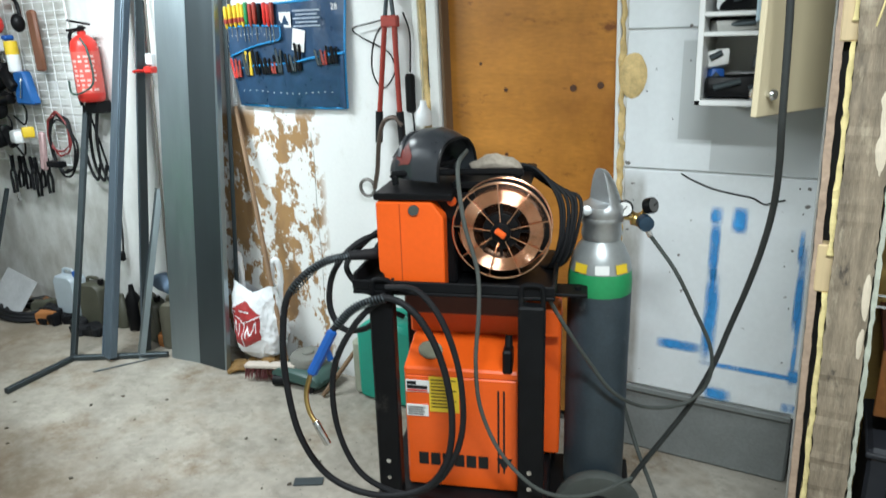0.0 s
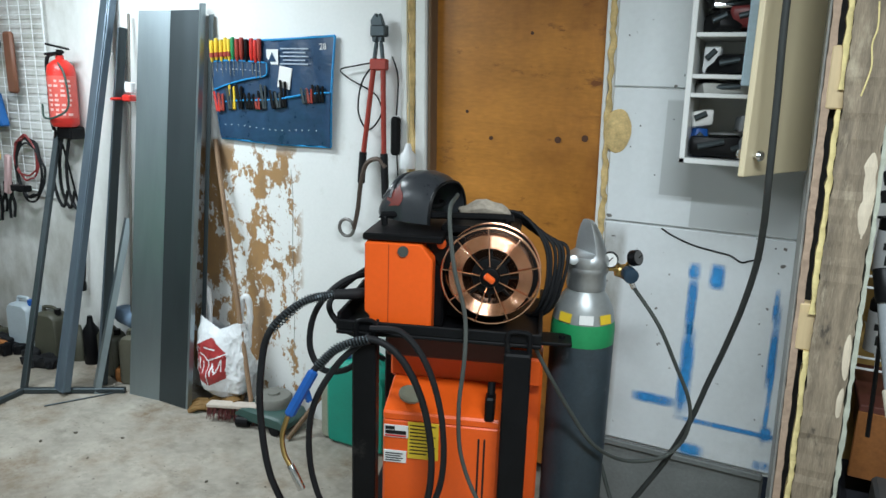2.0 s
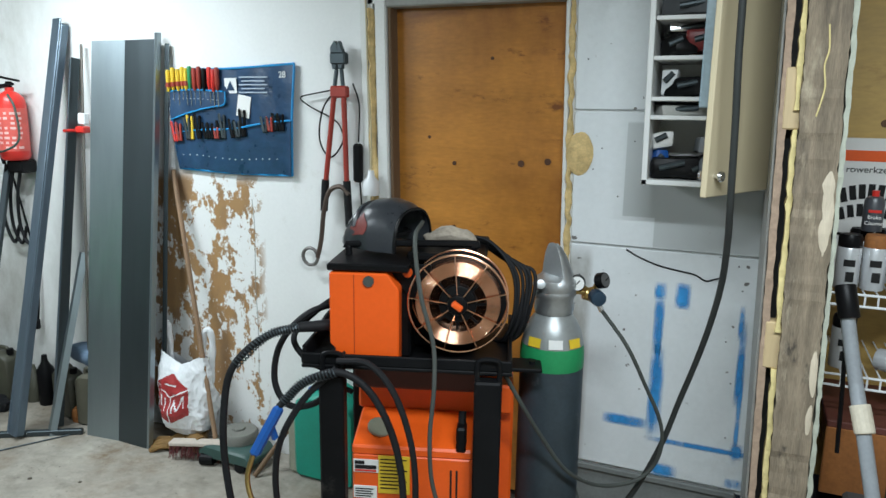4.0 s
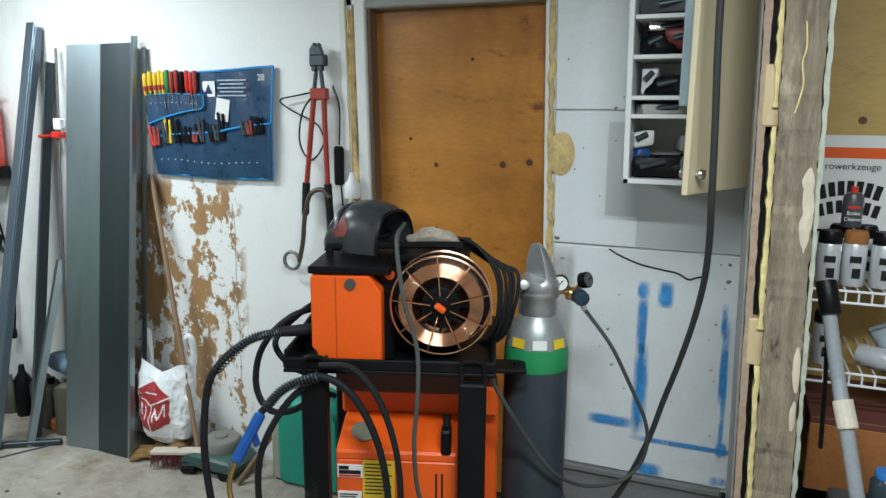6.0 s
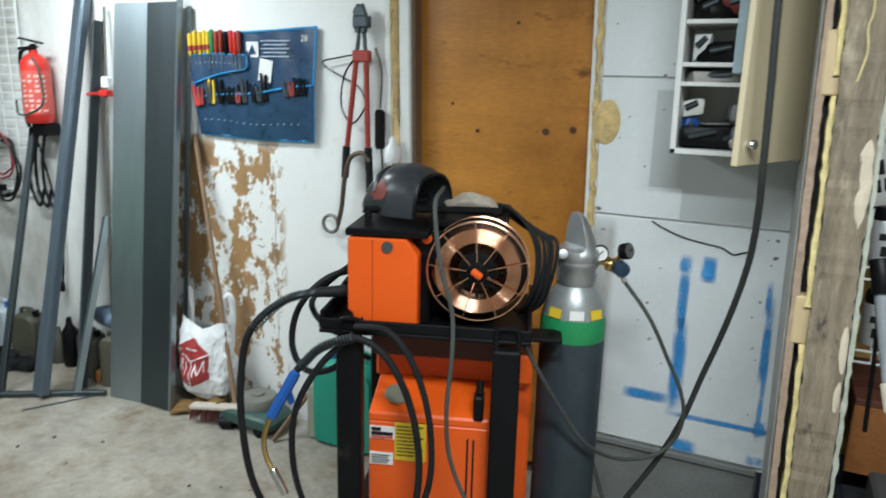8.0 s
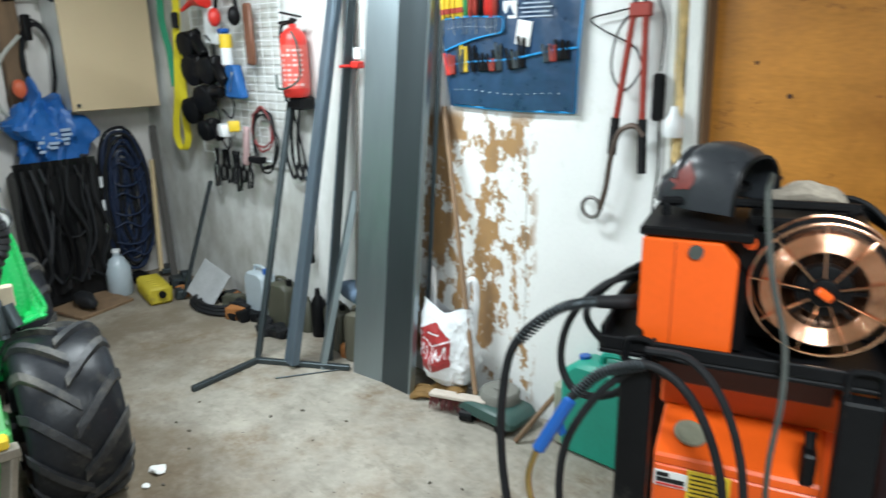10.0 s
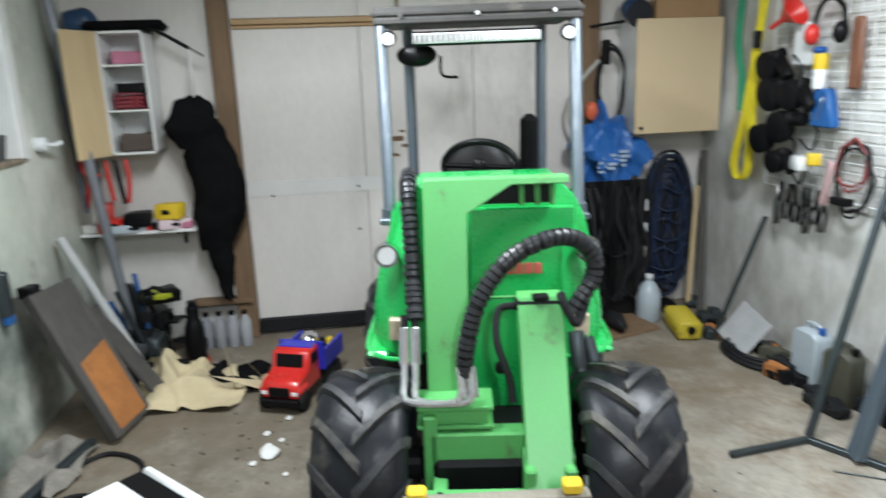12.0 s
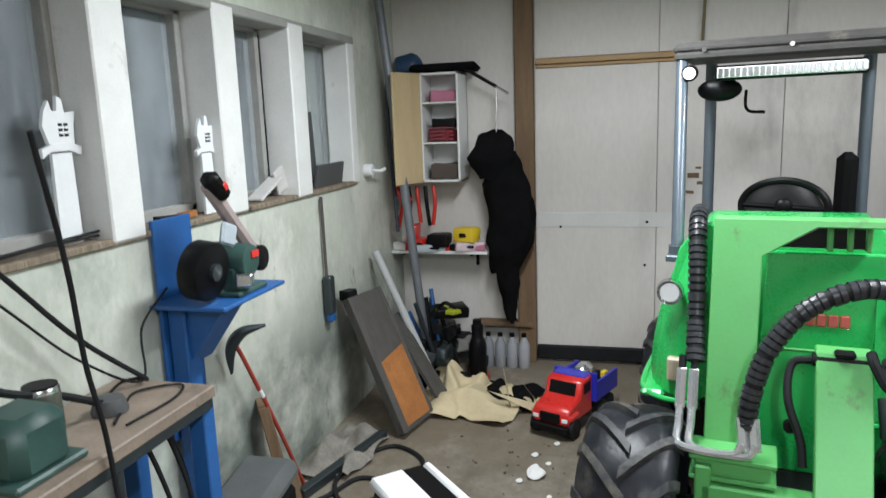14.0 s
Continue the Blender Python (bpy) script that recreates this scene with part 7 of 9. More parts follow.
for k in range(30):
    x, y = random.uniform(-3.35, -1.62), random.uniform(-0.16, -0.04)
    if -2.9 < x < -2.66 or -2.61 < x < -2.40:
        y -= 0.12
    s = random.uniform(0.04, 0.09)
    part("piece", lump((x, y, s * 0.5), (random.uniform(0.06, 0.18), random.uniform(0.04, 0.09), s), BLACK_METAL, 0.014, k), random.choice([BLACK_METAL, BLACK_METAL, RUBBER, DARK_STEEL, OLIVE, RUST]), wallfoot)
for x, z, m in ((-2.22, 0.30, BLACK_PLASTIC), (-2.33, 0.22, OLIVE), (-1.66, 0.34, BLACK_METAL), (-2.08, 0.26, BLACK_PLASTIC)):
    o = thing("oil_can", (x, -0.07, 0), 0, "small dark oil can standing by the wall", "can", "oil cans by the wall")
    part("body", lathe([(0, 0), (0.045, 0), (0.048, 0.01), (0.048, z * 0.7), (0.02, z * 0.85), (0.014, z), (0, z)], 16), m, o, local=True, smooth=True)
plate = thing("floor_offcut", (-0.19, -0.85, 0), 30, "small grey metal offcut lying on the floor", "offcut")
part("plate", box((0.12, 0.05, 0.006), (0, 0, 0.004), bev=0.001), DARK_STEEL, plate, local=True)
for x, y, s in ((-1.57, -1.42, 0.035), (-1.50, -1.50, 0.018), (-2.60, -3.07, 0.055), (-2.52, -3.14, 0.02), (-2.72, -3.02, 0.018), (-2.80, -3.1, 0.022), (-2.95, -3.0, 0.02), (-2.4, -2.98, 0.015)):
    w = thing("paper_scrap", (x, y, 0.0), 0, "scrap of white paper on the floor", "paper scrap", "paper scraps")
    part("scrap", rough_up(ball(s, (0, 0, s * 0.3), (1.2, 0.9, 0.3), 12), s * 0.4, 30), WHITE_PAPER, w, local=True)

rnd = random.Random(77)
grit = []
for k in range(170):
    x, y = (rnd.uniform(-2.2, 0.2), rnd.uniform(-2.4, -0.6)) if k % 2 else (rnd.uniform(-3.4, -1.9), rnd.uniform(-3.6, -2.8))
    r = rnd.uniform(0.003, 0.010)
    pebble = bmesh.new()
    bmesh.ops.create_icosphere(pebble, subdivisions=1, radius=r, matrix=pose(x, y, r * 0.4, 0, 0, rnd.uniform(0, 360)) @ Matrix.Diagonal((1.3, 0.9, 0.6, 1)))
    grit.append(pebble)
tagged(part("floor_grit", join(*grit), mat("grit", (0.10, 0.085, 0.065), 0.9, var=0.6, size=3)), "small dark crumbs and grit strewn on the concrete", "grit", "", "stuff")

# ---- wire grid with hung tools ----
grid = thing("wire_grid", (-3.0, -0.03, 1.5), 0, "white wire grid panel on the wall for tools", "wire grid")
part("frame", join(*[rod(a, b, 0.005, 6) for a, b in (((-3.46, -0.03, 1.02), (-2.45, -0.03, 1.02)), ((-3.46, -0.03, 2.3), (-2.45, -0.03, 2.3)), ((-3.46, -0.03, 1.02), (-3.46, -0.03, 2.3)), ((-2.45, -0.03, 1.02), (-2.45, -0.03, 2.3)))]), WHITE_PLASTIC, grid)
for k in range(1, 25):
    part("wire", rod((-3.46, -0.034, 1.02 + 0.0512 * k), (-2.45, -0.034, 1.02 + 0.0512 * k), 0.0022, 5), WHITE_PLASTIC, grid)
for k in range(1, 10):
    part("wire", rod((-3.46 + 0.101 * k, -0.030, 1.02), (-3.46 + 0.101 * k, -0.030, 2.3), 0.0022, 5), WHITE_PLASTIC, grid)


def hung(name, label, cat, *pieces):
    t = thing(name, (-3.0, -0.1, 1.0), 0, label, cat)
    for nm, bm, m in pieces:
        part(nm, bm, m, t, smooth=True)
    return t


def cable_loops(cx, cz, y, rx, rz, n, r, m, seed=0):
    rnd = random.Random(seed)
    return [("loop", tube([(cx + rx * (1 - 0.05 * k) * math.cos(a) + rnd.uniform(-.012, .012), y - 0.006 * k, cz + rz * (1 - 0.06 * k) * math.sin(a) + rnd.uniform(-.015, .015)) for a in np.linspace(0, 2 * math.pi, 14, endpoint=False)], r, 6, 4, closed=True), m) for k in range(n)]


for x, z, s in ((-3.22, 1.60, 1.3), (-3.30, 1.34, 1.15), (-3.12, 1.42, 1.2), (-3.05, 1.60, 1.1), (-3.28, 1.76, 1.1), (-3.16, 1.22, 0.9)):
    hung("angle_grinder", "black angle grinder hanging on the wire grid", "grinder",
         ("body", rough_up(join(rod((x - 0.09 * s, -0.10, z), (x + 0.02 * s, -0.11, z + 0.02), 0.040 * s, 14, bev=0.01), rod((x, -0.11, z + 0.01), (x + 0.10 * s, -0.12, z - 0.09 * s + 0.12 * (s > 1.1)), 0.030 * s, 12, bev=0.008)), 0.010, 16), BLACK_PLASTIC),
         ("guard", rod((x - 0.07 * s, -0.10, z - 0.03), (x - 0.065 * s, -0.16, z - 0.04), 0.075 * s, 20, bev=0.006), BLACK_METAL),
         ("cord", tube([(x + 0.10 * s, -0.1, z + 0.02), (x + 0.15 * s, -0.08, z - 0.05), (x + 0.10 * s, -0.07, z - 0.15), (x, -0.06, z - 0.10)], 0.006, 6), RUBBER))
hung("oil_funnel", "red plastic funnel hanging on the grid", "funnel", ("cone", lathe([(0.012, -0.10), (0.014, -0.02), (0.085, 0.07), (0.092, 0.075), (0.088, 0.078), (0.018, -0.01), (0.010, -0.10)], 24, pose(-3.20, -0.15, 1.98, 0, 60, 20)), RED))
hung("earmuffs", "red ear protectors hanging on the grid", "earmuffs", ("band", tube([(-3.02, -0.1, 1.92), (-2.97, -0.1, 2.03), (-2.88, -0.1, 2.05), (-2.80, -0.1, 2.0), (-2.78, -0.1, 1.92)], 0.012, 8), BLACK_PLASTIC), ("cup", ball(0.05, (-3.0, -0.12, 1.88), (0.7, 0.8, 1.1)), RED), ("cup", ball(0.05, (-2.78, -0.12, 1.88), (0.7, 0.8, 1.1)), BLACK_PLASTIC))
hung("spray_bottle", "bottle with yellow label on the grid", "bottle", ("body", lathe([(0, 0), (0.035, 0), (0.037, 0.01), (0.037, 0.15), (0.02, 0.18), (0, 0.18)], 20, Matrix.Translation((-2.95, -0.09, 1.60))), WHITE_PLASTIC), ("label", lathe([(0.0375, 0.07), (0.038, 0.08), (0.038, 0.145), (0.0375, 0.15)], 20, Matrix.Translation((-2.95, -0.09, 1.63))), YELLOW), ("head", box((0.05, 0.06, 0.03), (-2.95, -0.1, 1.80), bev=0.008), BLUE_PLASTIC))
hung("blue_holder", "blue plastic holder with a spanner on the grid", "holder", ("shell", prism([(-2.96, 1.60), (-2.86, 1.60), (-2.80, 1.40), (-2.98, 1.40)], 0.06, Matrix.Translation((0, -0.08, 0)), 0.01), BLUE_PAINT), ("spanner", beam((-2.90, -0.12, 1.44), (-2.86, -0.12, 1.56), 0.014, 0.006), CHROME))
hung("white_sander", "white tool with pale hose on the grid", "sander", ("body", lump((-3.0, -0.12, 1.20), (0.12, 0.09, 0.08), WHITE_PLASTIC, 0.008, 3), WHITE_PLASTIC), ("tip", lump((-2.90, -0.12, 1.23), (0.06, 0.07, 0.07), YELLOW, 0.005, 4), YELLOW))
hung("grey_case", "pale grey flat case hung on the grid", "case", ("case", span((-3.20, -0.09, 1.72), (-3.05, -0.05, 1.95), 0.012), WHITE_PLASTIC))
hung("brown_sheath", "brown leather sheath hanging on the grid", "sheath", ("sheath", rough_up(span((-2.76, -0.08, 1.60), (-2.68, -0.05, 1.95), 0.012), 0.004), mat("brown_leather", (0.17, 0.07, 0.04), 0.6)))
hung("extension_lead", "coiled red and black cable hanging on the grid", "cable", *cable_loops(-2.67, 1.15, -0.05, 0.13, 0.19, 3, 0.007, RUBBER, 2), *cable_loops(-2.69, 1.22, -0.055, 0.11, 0.13, 2, 0.006, mat("red_cable", (0.22, 0.03, 0.03), 0.5), 3), ("plug", lump((-2.62, -0.15, 1.05), (0.12, 0.05, 0.04), BLACK_PLASTIC, 0.005), BLACK_PLASTIC), ("strip", box((0.045, 0.03, 0.24), (-2.76, -0.13, 1.12), (0, 10, 0), 0.008), mat("pale_pink", (0.45, 0.30, 0.30), 0.5)))
rnd = random.Random(31)
for k in range(7):
    x, lean, low = -3.22 + 0.058 * k + rnd.uniform(-.02, .02), rnd.uniform(-.03, .03), 0.86 - rnd.uniform(0, 0.16)
    hung("pliers", "dark pliers hanging below the grid", "pliers",
         ("jaw", beam((x, -0.06, 1.06), (x + lean * 0.4, -0.06, 0.97), 0.024, 0.014), BLACK_METAL),
         ("grip", tube([(x + lean * 0.4, -0.06, 0.98), (x + lean - 0.026, -0.06, 0.92), (x + lean - 0.02, -0.065, low)], 0.009, 7), BLACK_PLASTIC if k % 3 else RUBBER),
         ("grip", tube([(x + lean * 0.4, -0.06, 0.98), (x + lean + 0.024, -0.06, 0.92), (x + lean + 0.016, -0.065, low + 0.01)], 0.009, 7), BLACK_PLASTIC if k % 3 else RUBBER))
hung("steel_file", "bright steel file hanging below the grid", "file", ("blade", beam((-3.27, -0.05, 1.06), (-3.265, -0.05, 0.74), 0.028, 0.006), CHROME))
hung("wall_lead", "thin black cord with plug hanging on the wall", "cord", ("cord", tube([(-2.33, -0.08, 1.40), (-2.30, -0.05, 1.15), (-2.26, -0.03, 0.85), (-2.27, -0.03, 0.62), (-2.29, -0.03, 0.50)], 0.006, 6), BLACK_PLASTIC), ("plug", box((0.03, 0.03, 0.06), (-2.29, -0.04, 0.47), bev=0.006), BLACK_PLASTIC))
for x in (-2.42, -2.36, -2.30):
    hung("hung_cable", "dark cables hanging beneath the extinguisher", "cable", ("cable", tube([(x + 0.08, -0.09, 1.40), (x, -0.07, 1.22), (x - 0.03, -0.05, 1.05), (x + 0.03, -0.05, 0.95), (x + 0.08, -0.05, 1.05)], 0.009, 6), RUBBER))


def strap(points, w, m, name, label):
    t = thing(name, (-3.6, -0.08, 1.0), 0, label, "strap")
    line = glide(points, 8)
    bm, rows = bmesh.new(), []
    for p in line:
        rows.append([bm.verts.new(p + Vector((0.0, 0.0, 0.0)) + Vector((w / 2 * s, 0.010 * s, 0))) for s in (-1, 1)])
    for a, b in zip(rows, rows[1:]):
        bm.faces.new((a[0], a[1], b[1], b[0]))
    part("webbing", rough_up(solid(bm, 0.006), 0.004, 14), m, t, smooth=True)
    return t


ys = strap([(-3.50, -0.09, 2.60), (-3.52, -0.08, 2.1), (-3.56, -0.09, 1.75), (-3.62, -0.09, 1.45), (-3.71, -0.09, 1.18), (-3.70, -0.09, 1.06), (-3.62, -0.10, 1.02), (-3.55, -0.10, 1.10), (-3.53, -0.11, 1.3), (-3.53, -0.10, 1.6), (-3.53, -0.11, 1.82)], 0.055, STRAP_YELLOW, "lifting_sling", "yellow lifting sling hanging in a loop on the wall")
part("buckle", lump((-3.50, -0.12, 1.88), (0.06, 0.04, 0.10), BLACK_METAL, 0.004), BLACK_METAL, ys, "dark hook")
strap([(-3.80, -0.05, 2.6), (-3.80, -0.05, 2.2), (-3.82, -0.05, 1.9), (-3.76, -0.05, 1.68), (-3.72, -0.06, 1.45)], 0.05, STRAP_GREEN, "lifting_sling", "green lifting sling hanging down the wall")

# ---- corner by the far wall ----
cup = thing("wall_cupboard", (-4.16, -0.36, 1.31), 0, "plain beige wall cupboard with smooth closed door", "cupboard")
part("body", span((-4.315, -0.655, 1.31), (-4.02, -0.06, 2.045), 0.004), WHITE_MELAMINE, cup)
part("door", span((-4.016, -0.66, 1.305), (-3.996, -0.055, 2.05), 0.004), BEIGE, cup, "beige laminate door")
part("knob", rod((-3.996, -0.62, 1.345), (-3.975, -0.62, 1.345), 0.012, 12, bev=0.002), DARK_STEEL, cup, "small knob")
cb = thing("cardboard_box", (-4.12, -0.28, 2.045), 0, "open brown cardboard box on top of the cupboard", "box")
part("carton", span((-4.30, -0.52, 2.05), (-4.02, -0.08, 2.17), 0.004), CARDBOARD, cb)
part("flap", box((0.10, 0.22, 0.004), (-3.99, -0.40, 2.215), (0, -50, 0), 0.001), CARDBOARD, cb, "raised flap")
part("flap", box((0.12, 0.20, 0.004), (-3.99, -0.18, 2.22), (0, -62, 6), 0.001), CARDBOARD, cb, "raised flap")
cap = thing("knit_cap", (-4.12, -0.61, 2.045), 0, "dark blue cap lying on the cupboard", "cap")
part("dome", rough_up(ball(0.095, (-4.10, -0.64, 2.12), (0.95, 0.95, 0.85), 24), 0.006, 12), NAVY, cap, smooth=True)
part("brim", rod((-4.03, -0.64, 2.085), (-4.01, -0.64, 2.078), 0.085, 20), mat("cap_dark", (0.012, 0.014, 0.02), 0.8), cap)
hk = thing("wall_hook", (-4.25, -0.75, 1.9), 0, "dark hook rail with cables and tools hanging", "hook")
part("rail", rod((-4.22, -0.90, 2.02), (-4.22, -0.66, 2.05), 0.010, 8), BLACK_METAL, hk)
for nm, bm, m in cable_loops(-0.0, 0.0, 0.0, 0.10, 0.28, 3, 0.009, RUBBER, 7):
    bm.transform(pose(-4.20, -0.75, 1.62, 0, 0, 90))
    part("cable_loop", bm, m, hk, smooth=True)
part("handset", lump((-4.18, -0.80, 1.85), (0.05, 0.05, 0.16), BLACK_PLASTIC, 0.006), BLACK_PLASTIC, hk)
sling = thing("grey_rope", (-4.22, -0.95, 1.5), 0, "thick pale grey rope loop hanging on the post", "rope")
part("loop", tube([(-4.18, -0.85, 1.80), (-4.18, -0.98, 1.66), (-4.18, -1.06, 1.48), (-4.18, -1.02, 1.32), (-4.18, -0.92, 1.28)], 0.014, 8), mat("pale_rope", (0.40, 0.40, 0.36), 0.8), sling, smooth=True)
bb = thing("blue_carrier_bag", (-4.18, -0.8, 0.95), 0, "crumpled blue plastic bag with white print, hanging", "bag")
bm = ball(0.2, (-4.14, -0.78, 1.19), (0.65, 1.7, 1.75), 72)
for v in bm.verts:
    if v.co.z > 1.22:
        v.co.y = -0.85 + (v.co.y + 0.85) * (1 - (v.co.z - 1.22) * 2.3)
for v in bm.verts:
    # sharp plastic creases
    c = abs(noise.noise(Vector((v.co.y * 7, v.co.z * 4, 1.7)))) + 0.5 * abs(noise.noise(Vector((v.co.y * 17, v.co.z * 11, 4.2))))
    v.co = v.co.lerp(Vector((-4.25, -0.82, 1.2)), 0.55 * c)
rough_up(bm, 0.05, 6, 2)
for v in bm.verts:
    v.co.x = max(v.co.x, -4.30)
part("body", bm, BAG_BLUE, bb, "crumpled blue plastic", smooth=True)
part("bag_grip", rough_up(ball(0.055, (-4.12, -0.92, 1.47), (0.6, 0.8, 1.2), 16), 0.012, 20), mat("orange_red_plastic", (0.62, 0.12, 0.05), 0.5), bb, "orange-red top", smooth=True)
random.seed(4)
for k in range(12):
    part("print", box((0.004, random.uniform(0.03, 0.08), 0.02), (-4.022 - 0.012 * (k % 2), -0.88 + 0.02 * random.random() + 0.075 * (k % 3), 1.06 + 0.03 * (k // 3) + 0.02 * (k % 3)), (0, 0, 0), 0.001), mat("pale_blue_print", (0.34, 0.44, 0.58), 0.5), bb, "pale print block")
tb = thing("black_bin_bags", (-4.15, -0.8, 0), 0, "tall black wheeled bin draped with black sacks", "bin")
part("bin", rough_up(span((-4.28, -1.06, 0.0), (-3.98, -0.60, 0.92), 0.03), 0.006, 5), mat("black_bin_plastic", (0.007, 0.007, 0.0075), 0.45, bump=0.15, spec=0.2), tb)
def drape(u, v):
    y = -1.09 + 0.52 * u
    return Vector((-3.955 - 0.05 * v + 0.022 * math.sin(u * 21 + v * 3) * (1.2 - v) + 0.01 * math.sin(u * 47), y + 0.01 * math.sin(v * 9), 0.14 + 0.86 * v - 0.05 * math.sin(u * 7) * (1 - v)))
part("sack", solid(cloth(1, 1, 40, 20, drape), 0.004), mat("black_sack", (0.007, 0.007, 0.0075), 0.35, var=0.3, size=9, bump=0.3, spec=0.3), tb, "glossy black sack", smooth=True)
part("strap_cord", tube([(-3.94, -0.98, 0.70), (-3.93, -0.85, 0.50), (-3.93, -0.72, 0.52), (-3.94, -0.66, 0.80)], 0.007, 6), RUBBER, tb)
rnd = random.Random(5)
for k in range(9):
    y = -1.05 + 0.055 * k
    part("slack_cord", tube([(-3.96, y, 0.96), (-3.935, y + rnd.uniform(-.05, .05), 0.75), (-3.925, y + rnd.uniform(-.07, .07), 0.5 + rnd.uniform(-.1, .1)), (-3.93, y + rnd.uniform(-.08, .08), 0.28), (-3.935, y + rnd.uniform(-.05, .05), 0.16)], rnd.choice([0.007, 0.011, 0.016]), 7), rnd.choice([RUBBER, WRAP_GREY, BLACK_PLASTIC]), tb, "dark cord hanging over the sack", smooth=True)
shoe = thing("scrap_board", (-3.9, -0.85, 0), 0, "brown scrap board lying on the floor by the bin", "board")
part("board", rough_up(box((0.30, 0.42, 0.025), (-3.80, -0.80, 0.018), (0, 4, 18), 0.004), 0.003), BROWN_POST, shoe)
boot = thing("rubber_boot", (-3.78, -0.85, 0.03), 0, "old dark boot lying on the board", "boot")
part("boot", rough_up(ball(0.10, (-3.76, -0.86, 0.085), (1.4, 0.6, 0.55), 20), 0.015, 12), RUBBER, boot, smooth=True)
hc = thing("hose_bundle", (-4.2, -0.32, 0), 0, "tall bundle of dark blue and black hoses hanging", "hose")
BLUE_HOSE = mat("blue_black_hose", (0.016, 0.026, 0.058), 0.32, var=0.2, bump=0.1, spec=0.3)
rnd = random.Random(9)
for k in range(20):
    w, top, bot = 0.195 - 0.0092 * k, 1.17 - 0.016 * k, 0.08 + 0.06 * rnd.random() + 0.012 * k
    pts = []
    for a in np.linspace(0, 2 * math.pi, 16, endpoint=False):
        pts.append((-4.17 - 0.01 * rnd.random() + 0.012 * (k % 4), -0.32 + w * math.cos(a) + rnd.uniform(-.012, .012), (top + bot) / 2 + (top - bot) / 2 * math.sin(a) + rnd.uniform(-.015, .015)))
    part("loop", tube(pts, 0.011, 7, 4, closed=True), BLUE_HOSE if k % 3 else RUBBER, hc, smooth=True)
for k in range(7):
    z = 0.22 + 0.11 * k
    part("tie", tube([(-4.13, -0.46 + 0.01 * k, z), (-4.11, -0.36, z + 0.03 * (-1) ** k), (-4.11, -0.26, z - 0.02), (-4.14, -0.17, z + 0.05)], 0.008, 6), BLUE_HOSE, hc, smooth=True)
part("tag", span((-4.15, -0.34, 1.10), (-4.145, -0.30, 1.15), 0.001), WHITE_PAPER, hc, "white tag")
pl = thing("pale_pole", (-4.2, -0.12, 0), 0, "pale wooden pole leaning in the corner", "pole")
part("pole", rod((-4.08, -0.17, 0.05), (-4.16, -0.10, 0.90), 0.018, 12), PALE_WOOD, pl)
pd = thing("dark_board", (-4.25, -0.06, 0), 0, "dark grey board leaning in the corner", "board")
part("board", beam((-4.02, -0.10, 0.0), (-4.20, -0.04, 1.15), 0.05, 0.02), PLANK_GREY, pd)
st = thing("striped_pole", (-4.1, -0.55, 0), 0, "black and white striped pole leaning by the bin", "pole")
part("pole", rod((-3.92, -0.60, 0.0), (-4.12, -0.50, 0.95), 0.010, 8), BLACK_METAL, st)
for k in range(5):
    p, q = Vector((-3.92, -0.60, 0)), Vector((-4.12, -0.50, 0.95))
    part("stripe", rod(p.lerp(q, 0.12 + 0.17 * k), p.lerp(q, 0.20 + 0.17 * k), 0.0108, 8), WHITE_PLASTIC, st)
part("loop", tube([(-4.16, -2.18, 2.72), (-4.26, -2.19, 2.45), (-4.27, -2.2, 2.16)], 0.010, 6), mat("old_rope", (0.20, 0.16, 0.09), 0.9), tagged(thing("hanging_rope", (-4.27, -2.2, 2.1)), "short frayed rope hanging on the far wall", "rope"))
for y, z, s in ((-2.23, 1.33, 0.03), (-2.18, 1.28, 0.022), (-2.25, 1.22, 0.02), (-2.20, 1.38, 0.015)):
    part("scuff", rough_up(box((0.003, s * 2.4, s), (-4.293, y, z), bev=0), 0.005, 40), BROWN_POST, sliding, "brown scuff mark")
for y, z in ((-3.10, 0.985), (-2.52, 1.02), (-2.53, 0.72)):
    part("hole", rod((-4.294, y, z), (-4.290, y, z), 0.009, 8), INK, sliding, "small dark hole")

# ---- corner with the hoodie ----
wc = thing("wall_cabinet", (-4.18, -3.87, 1.33), 0, "small white wall cabinet, door open, with cloths and tools", "cabinet")
part("body", join(span((-4.315, -4.02, 1.33), (-4.05, -4.005, 2.065), 0.002), span((-4.315, -3.765, 1.33), (-4.05, -3.75, 2.065), 0.002), span((-4.315, -4.02, 1.33), (-4.05, -3.75, 1.345), 0.002), span((-4.315, -4.02, 2.05), (-4.05, -3.75, 2.065), 0.002), span((-4.315, -4.02, 1.33), (-4.30, -3.75, 2.065), 0)), WHITE_MELAMINE, wc)
for z in (1.59, 1.86):
    part("shelf", span((-4.30, -4.005, z), (-4.055, -3.765, z + 0.012), 0.002), WHITE_MELAMINE, wc)
part("door", box((0.27, 0.016, 0.735), (-3.925, -4.075, 1.697), (0, 0, -25), 0.003), PALE_WOOD, wc, "pale wooden door, open")
